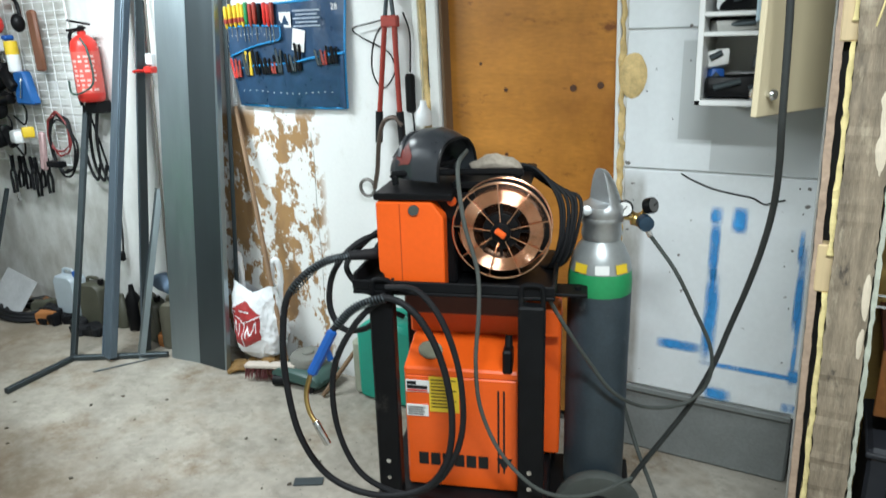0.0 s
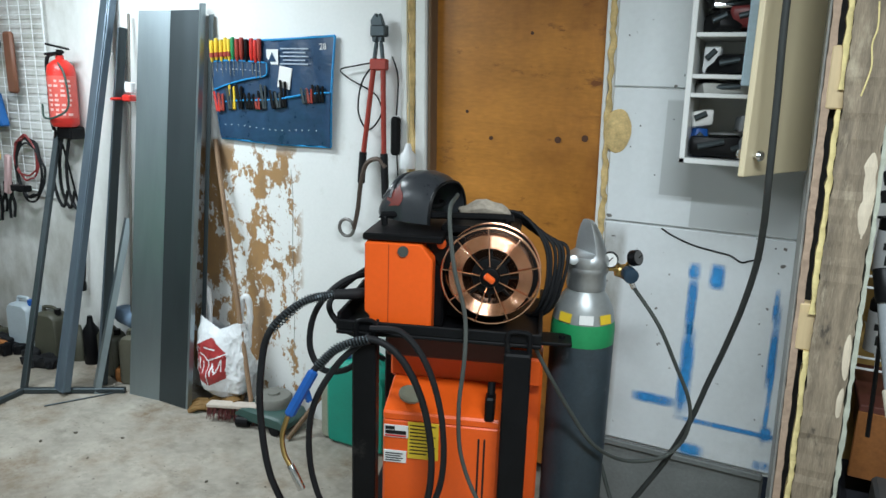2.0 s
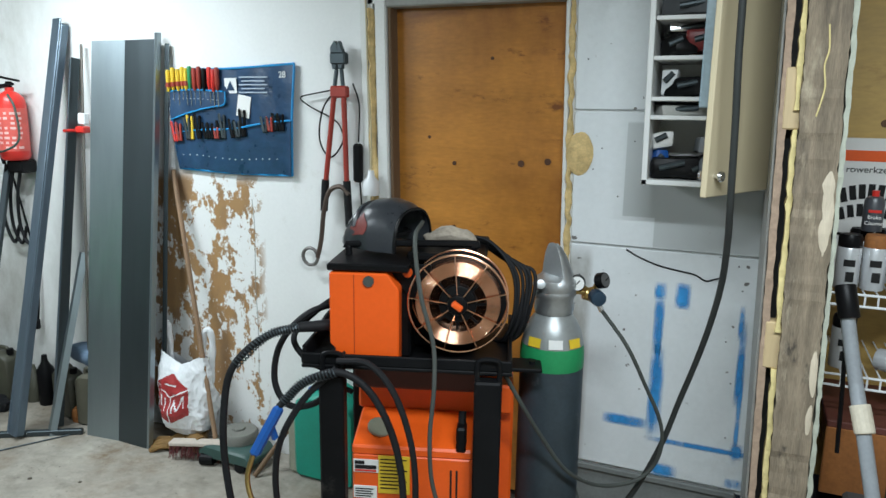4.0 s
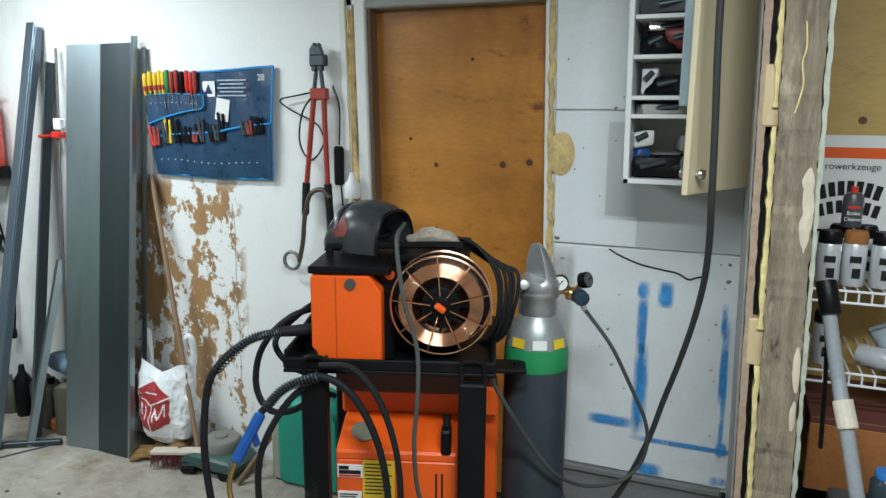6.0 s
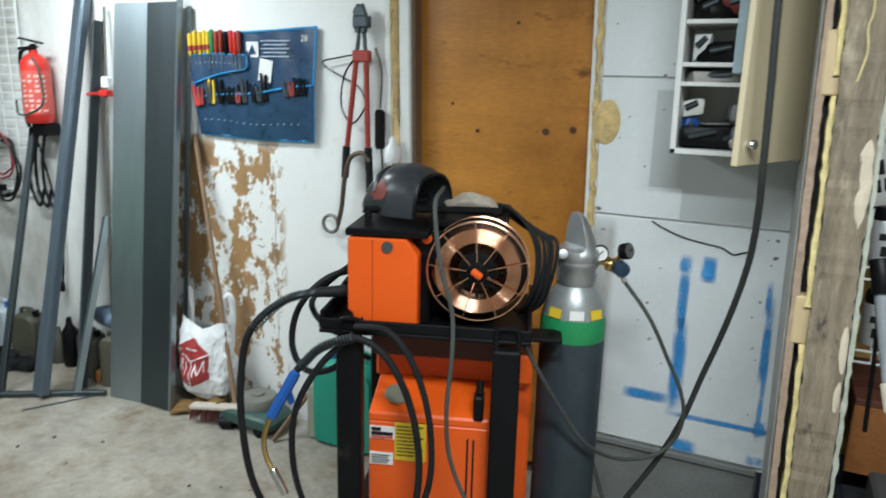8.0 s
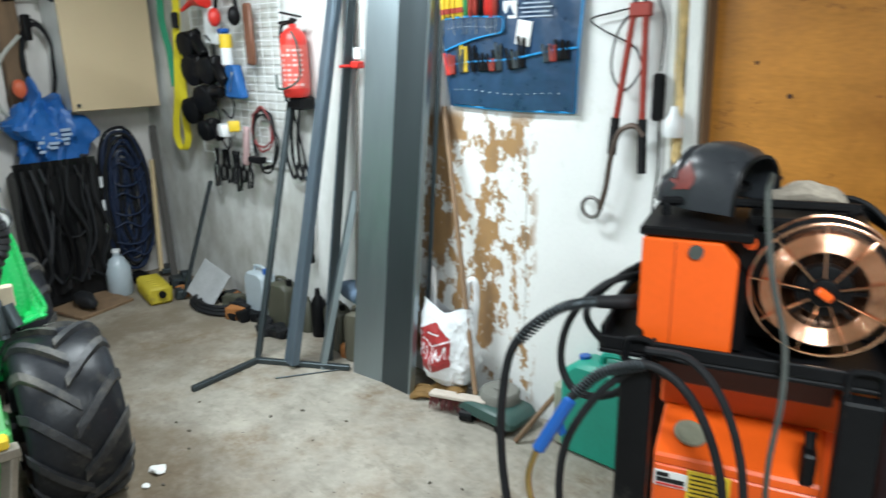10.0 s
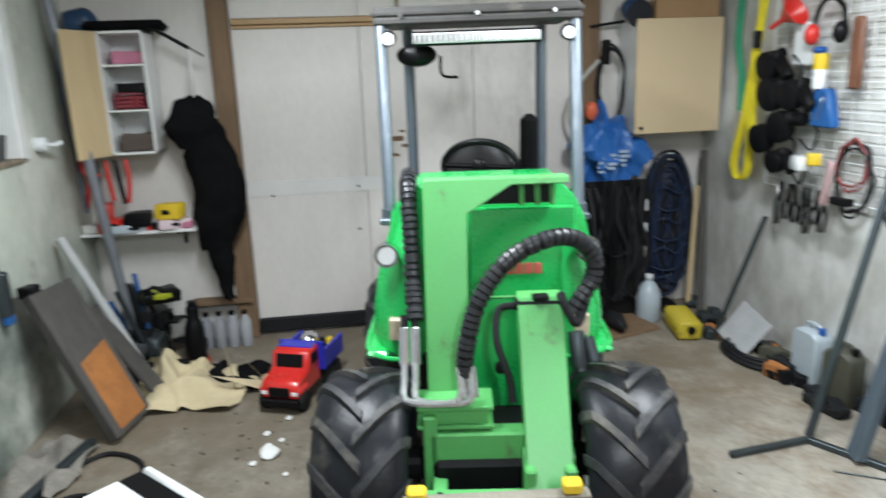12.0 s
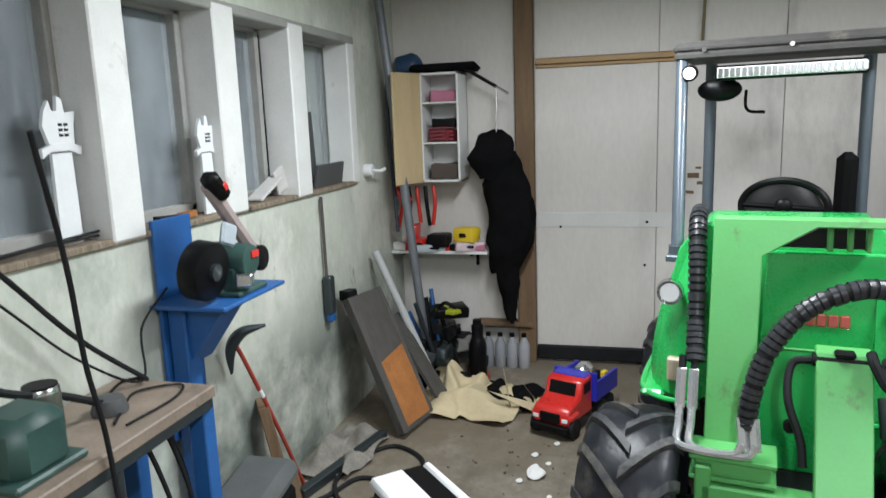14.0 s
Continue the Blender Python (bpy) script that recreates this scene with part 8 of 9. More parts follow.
for nm, y, z, size, m, lb in (("pink_cloth", -3.885, 1.91, (0.16, 0.18, 0.075), PINK, "folded pink cloth"), ("red_tray", -3.885, 1.645, (0.15, 0.17, 0.08), mat("dark_red_tray", (0.20, 0.02, 0.03), 0.4), "stack of dark red trays"), ("cable_roll", -3.88, 1.73, (0.14, 0.16, 0.06), BLACK_PLASTIC, "dark rolled cable"), ("tool_bag", -3.885, 1.40, (0.16, 0.19, 0.11), mat("brown_bag", (0.08, 0.06, 0.05), 0.8), "dark brown tool bag")):
    t = thing(nm, (-4.17, y, z - size[2] / 2), 0, lb + " on the small cabinet's shelf", nm.replace("_", " "))
    part("body", lump((-4.16, y, z), size, m, 0.014, 2), m, t, smooth=True)
for z in (1.62, 1.645, 1.67, 1.695):
    part("tray_rim", tube([(-4.08, -3.97, z), (-4.075, -3.885, z + 0.004), (-4.08, -3.80, z)], 0.005, 6), mat("tray_red", (0.26, 0.05, 0.07), 0.45), wc)
tp = thing("black_jacket", (-4.2, -3.88, 2.065), 0, "pile of dark folded clothes on the small cabinet", "clothes")
part("folded_jacket", rough_up(box((0.26, 0.46, 0.05), (-4.16, -3.86, 2.095), (0, 0, 4), 0.02), 0.012, 9), BLACK_CLOTH, tp, smooth=True)
part("rolled_shirt", rough_up(ball(0.11, (-4.15, -4.12, 2.12), (0.8, 1.0, 0.8), 20), 0.025, 12), NAVY, tp, smooth=True)
sr = thing("black_rail", (-4.1, -3.6, 2.0), 0, "black rod with steel tip sticking out over the hoodie", "rod")
part("rod", rod((-4.10, -3.72, 2.09), (-4.10, -3.50, 1.955), 0.012, 10), BLACK_METAL, sr)
part("tip", rod((-4.10, -3.505, 1.958), (-4.10, -3.42, 1.905), 0.009, 10), CHROME, sr, "steel tip")
part("chain", tube([(-4.10, -3.50, 1.95), (-4.10, -3.50, 1.80), (-4.10, -3.505, 1.66)], 0.006, 6), CHROME, sr, "thin chain")
hd = thing("black_hoodie", (-4.1, -3.5, 0.34), 0, "black hooded jacket hanging from a chain", "jacket")
def coat(path, widths, depth, seed):
    line = glide(path, 6)
    bm, rings = bmesh.new(), []
    n, seg = len(line), 18
    for i, p in enumerate(line):
        f = i / (n - 1) * (len(widths) - 1)
        k = min(int(f), len(widths) - 2)
        w = widths[k] + (widths[k + 1] - widths[k]) * (f - k)
        rings.append([bm.verts.new((p.x + depth * w * math.sin(a) * 0.9, p.y + w * math.cos(a), p.z + 0.02 * math.sin(3 * a))) for a in np.linspace(0, 2 * math.pi, seg, endpoint=False)])
    for a, b in zip(rings, rings[1:]):
        for k in range(seg):
            bm.faces.new((a[k], a[(k + 1) % seg], b[(k + 1) % seg], b[k]))
    bm.faces.new(rings[0]), bm.faces.new(rings[-1][::-1])
    bmesh.ops.recalc_face_normals(bm, faces=bm.faces[:])
    return rough_up(rough_up(bm, 0.022, 9, seed), 0.008, 26, seed)
part("hood", coat([(-4.12, -3.50, 1.66), (-4.10, -3.51, 1.60), (-4.08, -3.54, 1.48), (-4.09, -3.52, 1.36)], [0.04, 0.12, 0.17, 0.12], 0.6, 1), BLACK_CLOTH, hd, smooth=True)
part("hood_tip", coat([(-4.09, -3.56, 1.52), (-4.08, -3.61, 1.48), (-4.08, -3.64, 1.44)], [0.07, 0.055, 0.02], 0.6, 4), BLACK_CLOTH, hd, smooth=True)
part("body", coat([(-4.11, -3.50, 1.50), (-4.10, -3.44, 1.30), (-4.10, -3.41, 1.08), (-4.10, -3.43, 0.90), (-4.11, -3.47, 0.70)], [0.12, 0.165, 0.165, 0.165, 0.10], 0.55, 2), BLACK_CLOTH, hd, smooth=True)
part("sleeve", coat([(-4.12, -3.45, 0.95), (-4.11, -3.45, 0.70), (-4.11, -3.44, 0.50), (-4.11, -3.42, 0.35)], [0.10, 0.08, 0.06, 0.035], 0.6, 3), BLACK_CLOTH, hd, smooth=True)
part("sleeve", coat([(-4.07, -3.36, 1.25), (-4.06, -3.32, 1.08), (-4.07, -3.34, 0.92), (-4.08, -3.37, 0.80)], [0.06, 0.07, 0.06, 0.03], 0.6, 6), BLACK_CLOTH, hd, smooth=True)

ls = thing("wall_shelf", (-4.18, -3.92, 0.83), 0, "white wall shelf crowded with tools and toys", "shelf")
part("board", span((-4.315, -4.275, 0.825), (-4.05, -3.58, 0.845), 0.003), WHITE_MELAMINE, ls)
for y in (-4.2, -3.7):
    part("bracket", join(span((-4.31, y - 0.01, 0.70), (-4.29, y + 0.01, 0.825), 0.003), span((-4.31, y - 0.01, 0.805), (-4.10, y + 0.01, 0.825), 0.003)), BLACK_METAL, ls)
for nm, y, z, size, m, lb in (("red_drill", -4.12, 0.95, (0.12, 0.08, 0.16), RED, "red cordless drill standing on the shelf"), ("red_tool", -4.06, 0.90, (0.14, 0.10, 0.06), RED, "red hand tool on the shelf"), ("black_tool", -3.93, 0.92, (0.14, 0.16, 0.09), BLACK_PLASTIC, "black power tool on the shelf"), ("toy_bucket", -3.73, 0.96, (0.12, 0.17, 0.10), YELLOW, "yellow toy loader bucket on the shelf"), ("pink_carton", -3.72, 0.88, (0.12, 0.20, 0.06), mat("pink_white", (0.62, 0.50, 0.53), 0.5), "white and pink carton on the shelf"), ("clear_pack", -3.98, 0.87, (0.14, 0.26, 0.05), CLEAR_JUG, "crumpled clear plastic pack on the shelf"), ("paint_scraper", -4.0, 0.91, (0.06, 0.16, 0.02), ORANGE, "orange handle on the shelf")):
    t = thing(nm, (-4.15, y, 0.845), 0, lb, nm.replace("_", " "))
    part("body", lump((-4.10, y, z), size, m, 0.010, 7), m, t, smooth=True)
    part("detail", box((0.01, size[1] * 0.5, size[2] * 0.3), (-4.10 + size[0] / 2, y, z), bev=0.003), BLACK_PLASTIC, t)
rnd = random.Random(17)
for k in range(11):
    y, s = -4.22 + 0.058 * k + rnd.uniform(-.01, .01), rnd.uniform(0.03, 0.06)
    o = thing("plastic_pack", (-4.09, y, 0.845), 0, "small crumpled packet lying on the shelf", "packet", "packets on the shelf")
    part("packet", rough_up(box((0.06, rnd.uniform(0.05, 0.10), s), (0, 0, s / 2), (0, 0, rnd.uniform(-40, 40)), 0.008), 0.008, 18, k), rnd.choice([WHITE_PAPER, CLEAR_JUG, PINK, RED, BLACK_PLASTIC, WHITE_PAPER]), o, local=True)
for k in range(5):
    o = thing("hung_tool", (-4.10, -4.2 + 0.06 * k, 1.0), 0, "red and black hand tool hanging under the cabinet", "hand tool", "tools hung under the cabinet")
    part("tool", tube([(0, 0, 0.30), (0.01, 0.01, 0.18), (0, rnd.uniform(-.03, .03), rnd.uniform(0.0, 0.08))], 0.014, 8), RED if k % 2 == 0 else BLACK_PLASTIC, o, local=True, smooth=True)
hangred = thing("red_clamp", (-4.05, -4.17, 1.1), 0, "red clamp hanging below the cabinet", "clamp")
part("frame", tube([(-4.03, -4.16, 1.36), (-4.03, -4.20, 1.28), (-4.03, -4.16, 1.20), (-4.03, -4.10, 1.22)], 0.014, 8), RED, hangred)
part("bar", rod((-4.03, -4.14, 1.36), (-4.03, -4.10, 1.05), 0.008, 8), TOOL_RED, hangred)

lp = thing("corner_pipe", (-3.9, -4.15, 0), 0, "long grey steel pipe leaning in the corner", "pipe")
part("pipe", rod((-3.90, -3.98, 0.0), (-3.89, -4.23, 2.6), 0.030, 14), mat("pipe_grey", (0.20, 0.215, 0.24), 0.5, 0.4, bump=0.1), lp, smooth=True)
part("cord", tube([(-3.93, -4.20, 2.2), (-3.95, -4.22, 1.7), (-3.96, -4.2, 1.3), (-3.94, -4.18, 1.0)], 0.012, 6), mat("dark_blue_cord", (0.03, 0.04, 0.06), 0.7), lp)
gp = thing("grey_pipe", (-3.6, -4.05, 0), 0, "light grey plastic pipe leaning on the wall", "pipe")
part("pipe", rod((-3.55, -3.82, 0.02), (-3.58, -4.22, 0.93), 0.026, 14), mat("pipe_light", (0.42, 0.43, 0.43), 0.45, bump=0.05), gp, smooth=True)
def plank(name, foot_a, foot_b, top_a, thick, m, label):
    t = thing(name, foot_a, 0, label, "board")
    a, b, c = Vector(foot_a), Vector(foot_b), Vector(top_a)
    side = (b - a)
    up = (c - a)
    n = side.cross(up).normalized() * thick
    bm = bmesh.new()
    vs = [bm.verts.new(p) for p in (a, b, b + up, c)] + [bm.verts.new(p + n) for p in (a, b, b + up, c)]
    for f in ((0, 1, 2, 3), (7, 6, 5, 4), (0, 4, 5, 1), (1, 5, 6, 2), (2, 6, 7, 3), (3, 7, 4, 0)):
        bm.faces.new([vs[i] for i in f])
    bmesh.ops.recalc_face_normals(bm, faces=bm.faces[:])
    part("board", rough_up(bm, 0.004, 5), m, t)
    return t, a, side, up, n
t, a, side, up, n = plank("steel_form_panel", (-2.86, -3.86, 0.02), (-3.17, -3.79, 0.02), (-3.00, -4.21, 0.75), 0.045, PLANK_GREY, "dark worn panel with rusty lower half, leaning")
n2 = side.cross(up).normalized()
q = n2 * 0.047
bm = bmesh.new()
vs = [bm.verts.new(a + side * u + up * v + q) for u, v in ((0.12, 0.03), (0.95, 0.03), (0.95, 0.55), (0.12, 0.50))]
bm.faces.new(vs)
part("rust_patch", solid(bm, 0.002), RUST, t, "orange rust patch")
bm = bmesh.new()
vs = [bm.verts.new(a + side * u + up * v - n2 * 0.003) for u, v in ((0.12, 0.03), (0.95, 0.03), (0.95, 0.55), (0.12, 0.50))]
bm.faces.new(vs)
part("rust_patch", solid(bm, 0.002), RUST, t, "orange rust patch")
part("edge_rail", beam(a + side * 0.04 + q * 0.5, a + side * 0.04 + up + q * 0.5, 0.05, 0.06), PLANK_GREY, t)
part("edge_rail", beam(a + side * 0.98 + q * 0.5, a + side * 0.98 + up + q * 0.5, 0.03, 0.06), PLANK_GREY, t)
plank("dark_board", (-3.26, -3.72, 0.01), (-3.40, -3.70, 0.01), (-3.45, -4.12, 0.52), 0.02, PLANK_GREY, "narrow dark board leaning beside the rusty panel")
t = thing("hinge_block", (-3.0, -4.2, 0.75), 0, "small dark block on top of the panel", "block")
part("block", lump((-3.05, -4.20, 0.775), (0.10, 0.07, 0.06), BLACK_METAL, 0.006), BLACK_METAL, t)

# heap of tools and bottles on the floor
random.seed(21)
heap = thing("tool_heap", (-4.0, -3.85, 0), 0, "heap of grimy tools and machine parts on the floor", "tool heap")
for k in range(26):
    x, y, z = random.uniform(-4.2, -3.65), random.uniform(-4.1, -3.62), 0
    z = 0.04 + max(0, 0.32 - abs(y + 3.88) * 1.1) * random.random()
    m = random.choice([BLACK_METAL, DARK_STEEL, SHEET_DARK, mat("grey_scrap", (0.22, 0.22, 0.20), 0.6), RUBBER])
    part("piece", lump((x, y, z), (random.uniform(0.08, 0.2), random.uniform(0.05, 0.14), random.uniform(0.05, 0.12)), m, 0.02, k), m, heap)
for k in range(7):
    x, y = random.uniform(-4.1, -3.75), random.uniform(-4.15, -3.75)
    part("bar", rod((x, y, 0.02), (x + random.uniform(-.25, .1), y - random.uniform(0.02, .2), random.uniform(0.4, 0.6)), 0.016, 8), random.choice([DARK_STEEL, BLUE_PAINT, BLACK_METAL]), heap)
saw = thing("chainsaw", (-4.0, -3.86, 0.36), 0, "yellow-green and black chainsaw on the heap", "chainsaw")
part("case", lump((-3.98, -3.84, 0.44), (0.22, 0.22, 0.07), BLACK_PLASTIC, 0.02, 1), BLACK_PLASTIC, saw, smooth=True)
part("trim", lump((-3.90, -3.83, 0.46), (0.10, 0.16, 0.03), YELLOW, 0.012, 2), mat("lime", (0.45, 0.50, 0.03), 0.5), saw, "lime green cover", smooth=True)
part("handle", tube([(-3.9, -3.92, 0.46), (-3.88, -3.84, 0.52), (-3.9, -3.76, 0.46)], 0.012, 8), BLACK_PLASTIC, saw, smooth=True)
bt = thing("black_bottle", (-3.85, -3.62, 0), 0, "tall black bottle standing on the floor", "bottle")
part("bottle", lathe([(0, 0), (0.055, 0), (0.06, 0.01), (0.06, 0.22), (0.045, 0.27), (0.04, 0.28), (0.04, 0.36), (0.03, 0.37), (0, 0.37)], 20, Matrix.Translation((-3.85, -3.62, 0.02))), BLACK_PLASTIC, bt, smooth=True)
part("base", rod((-3.85, -3.62, 0.0), (-3.85, -3.62, 0.03), 0.08, 20), TOOL_RED, bt, "dark red base")
part("cap", rod((-3.85, -3.62, 0.385), (-3.85, -3.62, 0.42), 0.03, 14), BLACK_PLASTIC, bt)
for k in range(4):
    c = thing("oil_bottle", (-4.12, -3.60 + 0.085 * k, 0), 0, "grey plastic oil bottle in a row by the wall", "bottle", "row of oil bottles")
    part("bottle", lathe([(0, 0), (0.036, 0), (0.04, 0.01), (0.04, 0.17), (0.02, 0.21), (0.016, 0.23), (0, 0.23)], 18), mat("bottle_grey_%d" % k, (0.22 + 0.04 * k, 0.23 + 0.04 * k, 0.25 + 0.04 * k), 0.4), c, local=True, smooth=True)
    part("cap", rod((0, 0, 0.225), (0, 0, 0.25), 0.018, 12), BLACK_PLASTIC, c, local=True)
plk = thing("floor_beam", (-4.1, -3.45, 0), 0, "short dark wooden plank above the bottles", "plank")
part("plank", rough_up(span((-4.315, -3.70, 0.27), (-4.20, -3.30, 0.30), 0.004), 0.003), BROWN_POST, plk)
def drop_cloth(name, cx, cy, w, d, h, m, label, seed):
    t = thing(name, (cx, cy, 0), 0, label, "cloth")
    def f(u, v):
        x, y = (u - 0.5) * w, (v - 0.5) * d
        z = 0.012 + h * max(0, noise.noise(Vector((u * 3 + seed, v * 3, seed))) * 0.9 + 0.25) * (1 - (2 * u - 1) ** 4) * (1 - (2 * v - 1) ** 4)
        wob = noise.noise_vector(Vector((u * 2.2, v * 2.2, seed)))
        return Vector((cx + x + wob.x * 0.10, cy + y + wob.y * 0.10, z + abs(wob.z) * h * 0.5))
    part("cloth", solid(cloth(1, 1, 34, 26, f), 0.004), m, t, smooth=True)
drop_cloth("canvas_sheet", -3.42, -3.56, 0.55, 0.46, 0.16, BEIGE_CLOTH, "crumpled beige canvas lying on the floor", 1.3)
drop_cloth("canvas_sheet", -3.58, -3.72, 0.44, 0.32, 0.20, BEIGE_CLOTH, "bunched end of beige canvas against the boards", 4.1)
drop_cloth("black_rag", -3.52, -3.36, 0.34, 0.30, 0.12, BLACK_CLOTH, "black rag lying on the floor beside the canvas", 2.2)
drop_cloth("canvas_sheet", -3.42, -3.20, 0.26, 0.22, 0.05, BEIGE_CLOTH, "flat corner of beige canvas on the floor", 3.3)
drop_cloth("dirty_rags", -2.62, -4.08, 0.55, 0.30, 0.14, mat("dirty_rag", (0.20, 0.185, 0.16), 0.9, var=0.4, size=9, bump=0.4), "dirty grey rags and scrap under the panel", 5.5)

# toy truck
truck = thing("toy_truck", (-3.08, -3.02, 0), -22, "red toy dump truck with blue tipping bed", "toy truck")
def tpart(name, bm, m, label="", parent=None, smooth=False):
    return part(name, bm, m, parent or truck, label, local=True, smooth=smooth)
RED_TOY = mat("toy_red", (0.62, 0.025, 0.02), 0.3, var=0.06, bump=0.02, coat=0.3)
BLUE_TOY = mat("toy_blue", (0.02, 0.03, 0.42), 0.35, var=0.08, bump=0.02)
cabp = prism([(-0.24, 0.08), (0.06, 0.08), (0.06, 0.15), (0.03, 0.18), (-0.08, 0.20), (-0.11, 0.29), (-0.24, 0.30)], 0.22, None, 0.012)
cabo = tpart("cab", cabp, RED_TOY, "red cab and hood", smooth=True)
tpart("windscreen", box((0.006, 0.16, 0.07), (-0.088, 0, 0.245), (0, -18, 0), 0.002), BLACK_PLASTIC, "dark windscreen", cabo)
tpart("grille", span((0.058, -0.06, 0.095), (0.070, 0.06, 0.15), 0.003), BLACK_PLASTIC, "black grille", cabo)
for y in (-0.114, 0.110):
    tpart("side_window", span((-0.21, y, 0.21), (-0.13, y + 0.004, 0.27), 0.002), BLACK_PLASTIC, "", cabo)
tpart("bumper", span((0.05, -0.115, 0.045), (0.085, 0.115, 0.085), 0.006), BLACK_PLASTIC, "black bumper")
for s in (-1, 1):
    tpart("fender", box((0.11, 0.05, 0.04), (0.0, s * 0.10, 0.125), bev=0.012), RED_TOY, "red fender")
    tpart("headlight", box((0.006, 0.035, 0.022), (0.063, s * 0.088, 0.118), bev=0.002), LAMP_GLASS)
    for x in (0.0, -0.34, -0.45):
        w = tpart("wheel", rod((x, s * 0.085, 0.058), (x, s * 0.13, 0.058), 0.058, 24, bev=0.008), RUBBER, "black toy wheel", smooth=True)
        tpart("rim", rod((x, s * 0.128, 0.058), (x, s * 0.133, 0.058), 0.028, 16), BLACK_METAL, "", w)
tpart("chassis", span((-0.52, -0.07, 0.06), (0.03, 0.07, 0.10), 0.006), BLACK_PLASTIC)
bed = tpart("dump_bed", join(span((-0.54, -0.13, 0.13), (-0.25, 0.13, 0.15), 0.004), span((-0.54, -0.135, 0.13), (-0.25, -0.12, 0.25), 0.004), span((-0.54, 0.12, 0.13), (-0.25, 0.135, 0.25), 0.004), span((-0.26, -0.135, 0.13), (-0.245, 0.135, 0.30), 0.004), span((-0.24, -0.10, 0.285), (-0.16, 0.10, 0.30), 0.004)), BLUE_TOY, "blue tipping bed")
toyload = thing("toy_engine", tuple(truck.matrix_basis @ Vector((-0.36, 0, 0.15))), -22, "small chrome toy vehicle lying in the truck bed", "toy")
part("body", rough_up(box((0.14, 0.11, 0.12), (0, 0, 0.09), (10, 12, 0), 0.03), 0.006), CHROME, toyload, local=True, smooth=True)
part("wheel", rod((-0.05, -0.07, 0.06), (-0.05, 0.07, 0.06), 0.05, 18, bev=0.006), RUBBER, toyload, local=True)
part("wheel", rod((0.06, -0.06, 0.05), (0.06, 0.06, 0.05), 0.04, 18, bev=0.006), BLACK_PLASTIC, toyload, local=True)
part("yellow_part", box((0.03, 0.03, 0.08), (0.08, -0.09, 0.09), bev=0.006), YELLOW, toyload, local=True)
part("yellow_part", box((0.05, 0.03, 0.04), (-0.06, 0.10, 0.09), bev=0.006), YELLOW, toyload, local=True)

# ---- under the windows ----
stand_b = thing("grinder_stand", (-1.6, -4.2, 0), 0, "blue painted steel wall stand with small shelf", "stand")
part("back_plate", span((-1.705, -4.272, 0.60), (-1.48, -4.255, 1.43), 0.003), BLUE_PAINT, stand_b, "blue back plate")
part("shelf_plate", span((-1.86, -4.26, 1.125), (-1.42, -3.96, 1.14), 0.003), BLUE_PAINT, stand_b, "blue shelf plate")
part("gusset", prism([(-4.25, 1.125), (-4.02, 1.125), (-4.20, 0.88), (-4.25, 0.88)], 0.16, Matrix.Translation((-1.60, 0, 0)) @ Matrix.Rotation(radians(90), 4, "Z"), 0.003), BLUE_PAINT, stand_b, "blue gusset")
part("leg", span((-1.58, -4.25, 0.0), (-1.50, -4.18, 1.125), 0.006), BLUE_PAINT, stand_b, "blue leg")
bg = thing("belt_grinder", (-1.6, -4.05, 1.14), 0, "green belt grinder with black wheel and raised belt arm", "grinder")
part("motor", rod((-1.66, -4.14, 1.27), (-1.66, -3.98, 1.26), 0.06, 24, bev=0.01), GREEN_DARK, bg, "green motor", smooth=True)
part("red_plate", span((-1.70, -3.979, 1.27), (-1.65, -3.972, 1.295), 0.001), RED, bg, "small red plate")
wheelg = part("wheel_guard", rod((-1.47, -4.10, 1.265), (-1.47, -4.02, 1.255), 0.105, 30, bev=0.012), BLACK_PLASTIC, bg, "black round wheel guard", smooth=True)
part("wheel_nut", rod((-1.47, -4.02, 1.255), (-1.47, -4.005, 1.254), 0.03, 16), DARK_STEEL, wheelg)
part("shield", box((0.09, 0.02, 0.08), (-1.58, -4.02, 1.37), (0, -20, 0), 0.008), CLEAR_JUG, bg, "clear guard")
part("belt_arm", beam((-1.76, -4.03, 1.27), (-1.53, -4.06, 1.56), 0.05, 0.05, 0, 0.015), mat("belt_pale", (0.32, 0.26, 0.25), 0.6), bg, "pale sanding belt arm")
part("arm_cover", beam((-1.60, -4.035, 1.50), (-1.51, -4.04, 1.59), 0.07, 0.06, 0, 0.02), BLACK_PLASTIC, bg, "black arm cover", smooth=True)
part("drive_cover", rod((-1.76, -4.06, 1.25), (-1.76, -3.99, 1.25), 0.05, 20, bev=0.008), BLACK_PLASTIC, bg, "round black drive cover", smooth=True)
part("arm_badge", box((0.03, 0.004, 0.02), (-1.56, -4.0, 1.545), (0, -45, 0), 0.001), RED, bg, "red badge")
part("foot", join(span((-1.76, -4.14, 1.14), (-1.56, -3.98, 1.16), 0.006), span((-1.72, -4.08, 1.15), (-1.60, -4.02, 1.24), 0.008)), GREEN_DARK, bg, "green foot")
part("tool_rest", box((0.05, 0.06, 0.05), (-1.60, -3.98, 1.20), (0, 0, 20), 0.006), CHROME, bg, "bright tool rest")

bench = thing("workbench", (-0.5, -4.1, 0), 0, "worn brown workbench with blue steel legs", "workbench")
part("top", rough_up(span((-1.235, -4.262, 0.905), (0.6, -3.90, 0.945), 0.004), 0.002), mat("bench_board", (0.23, 0.18, 0.14), 0.55, var=0.3, size=7, bump=0.15, dirt=(0.10, 0.085, 0.07), dirt_amount=0.15), bench, "stained board top")
part("front_rail", span((-1.225, -3.93, 0.87), (0.6, -3.905, 0.905), 0.003), DARK_STEEL, bench)
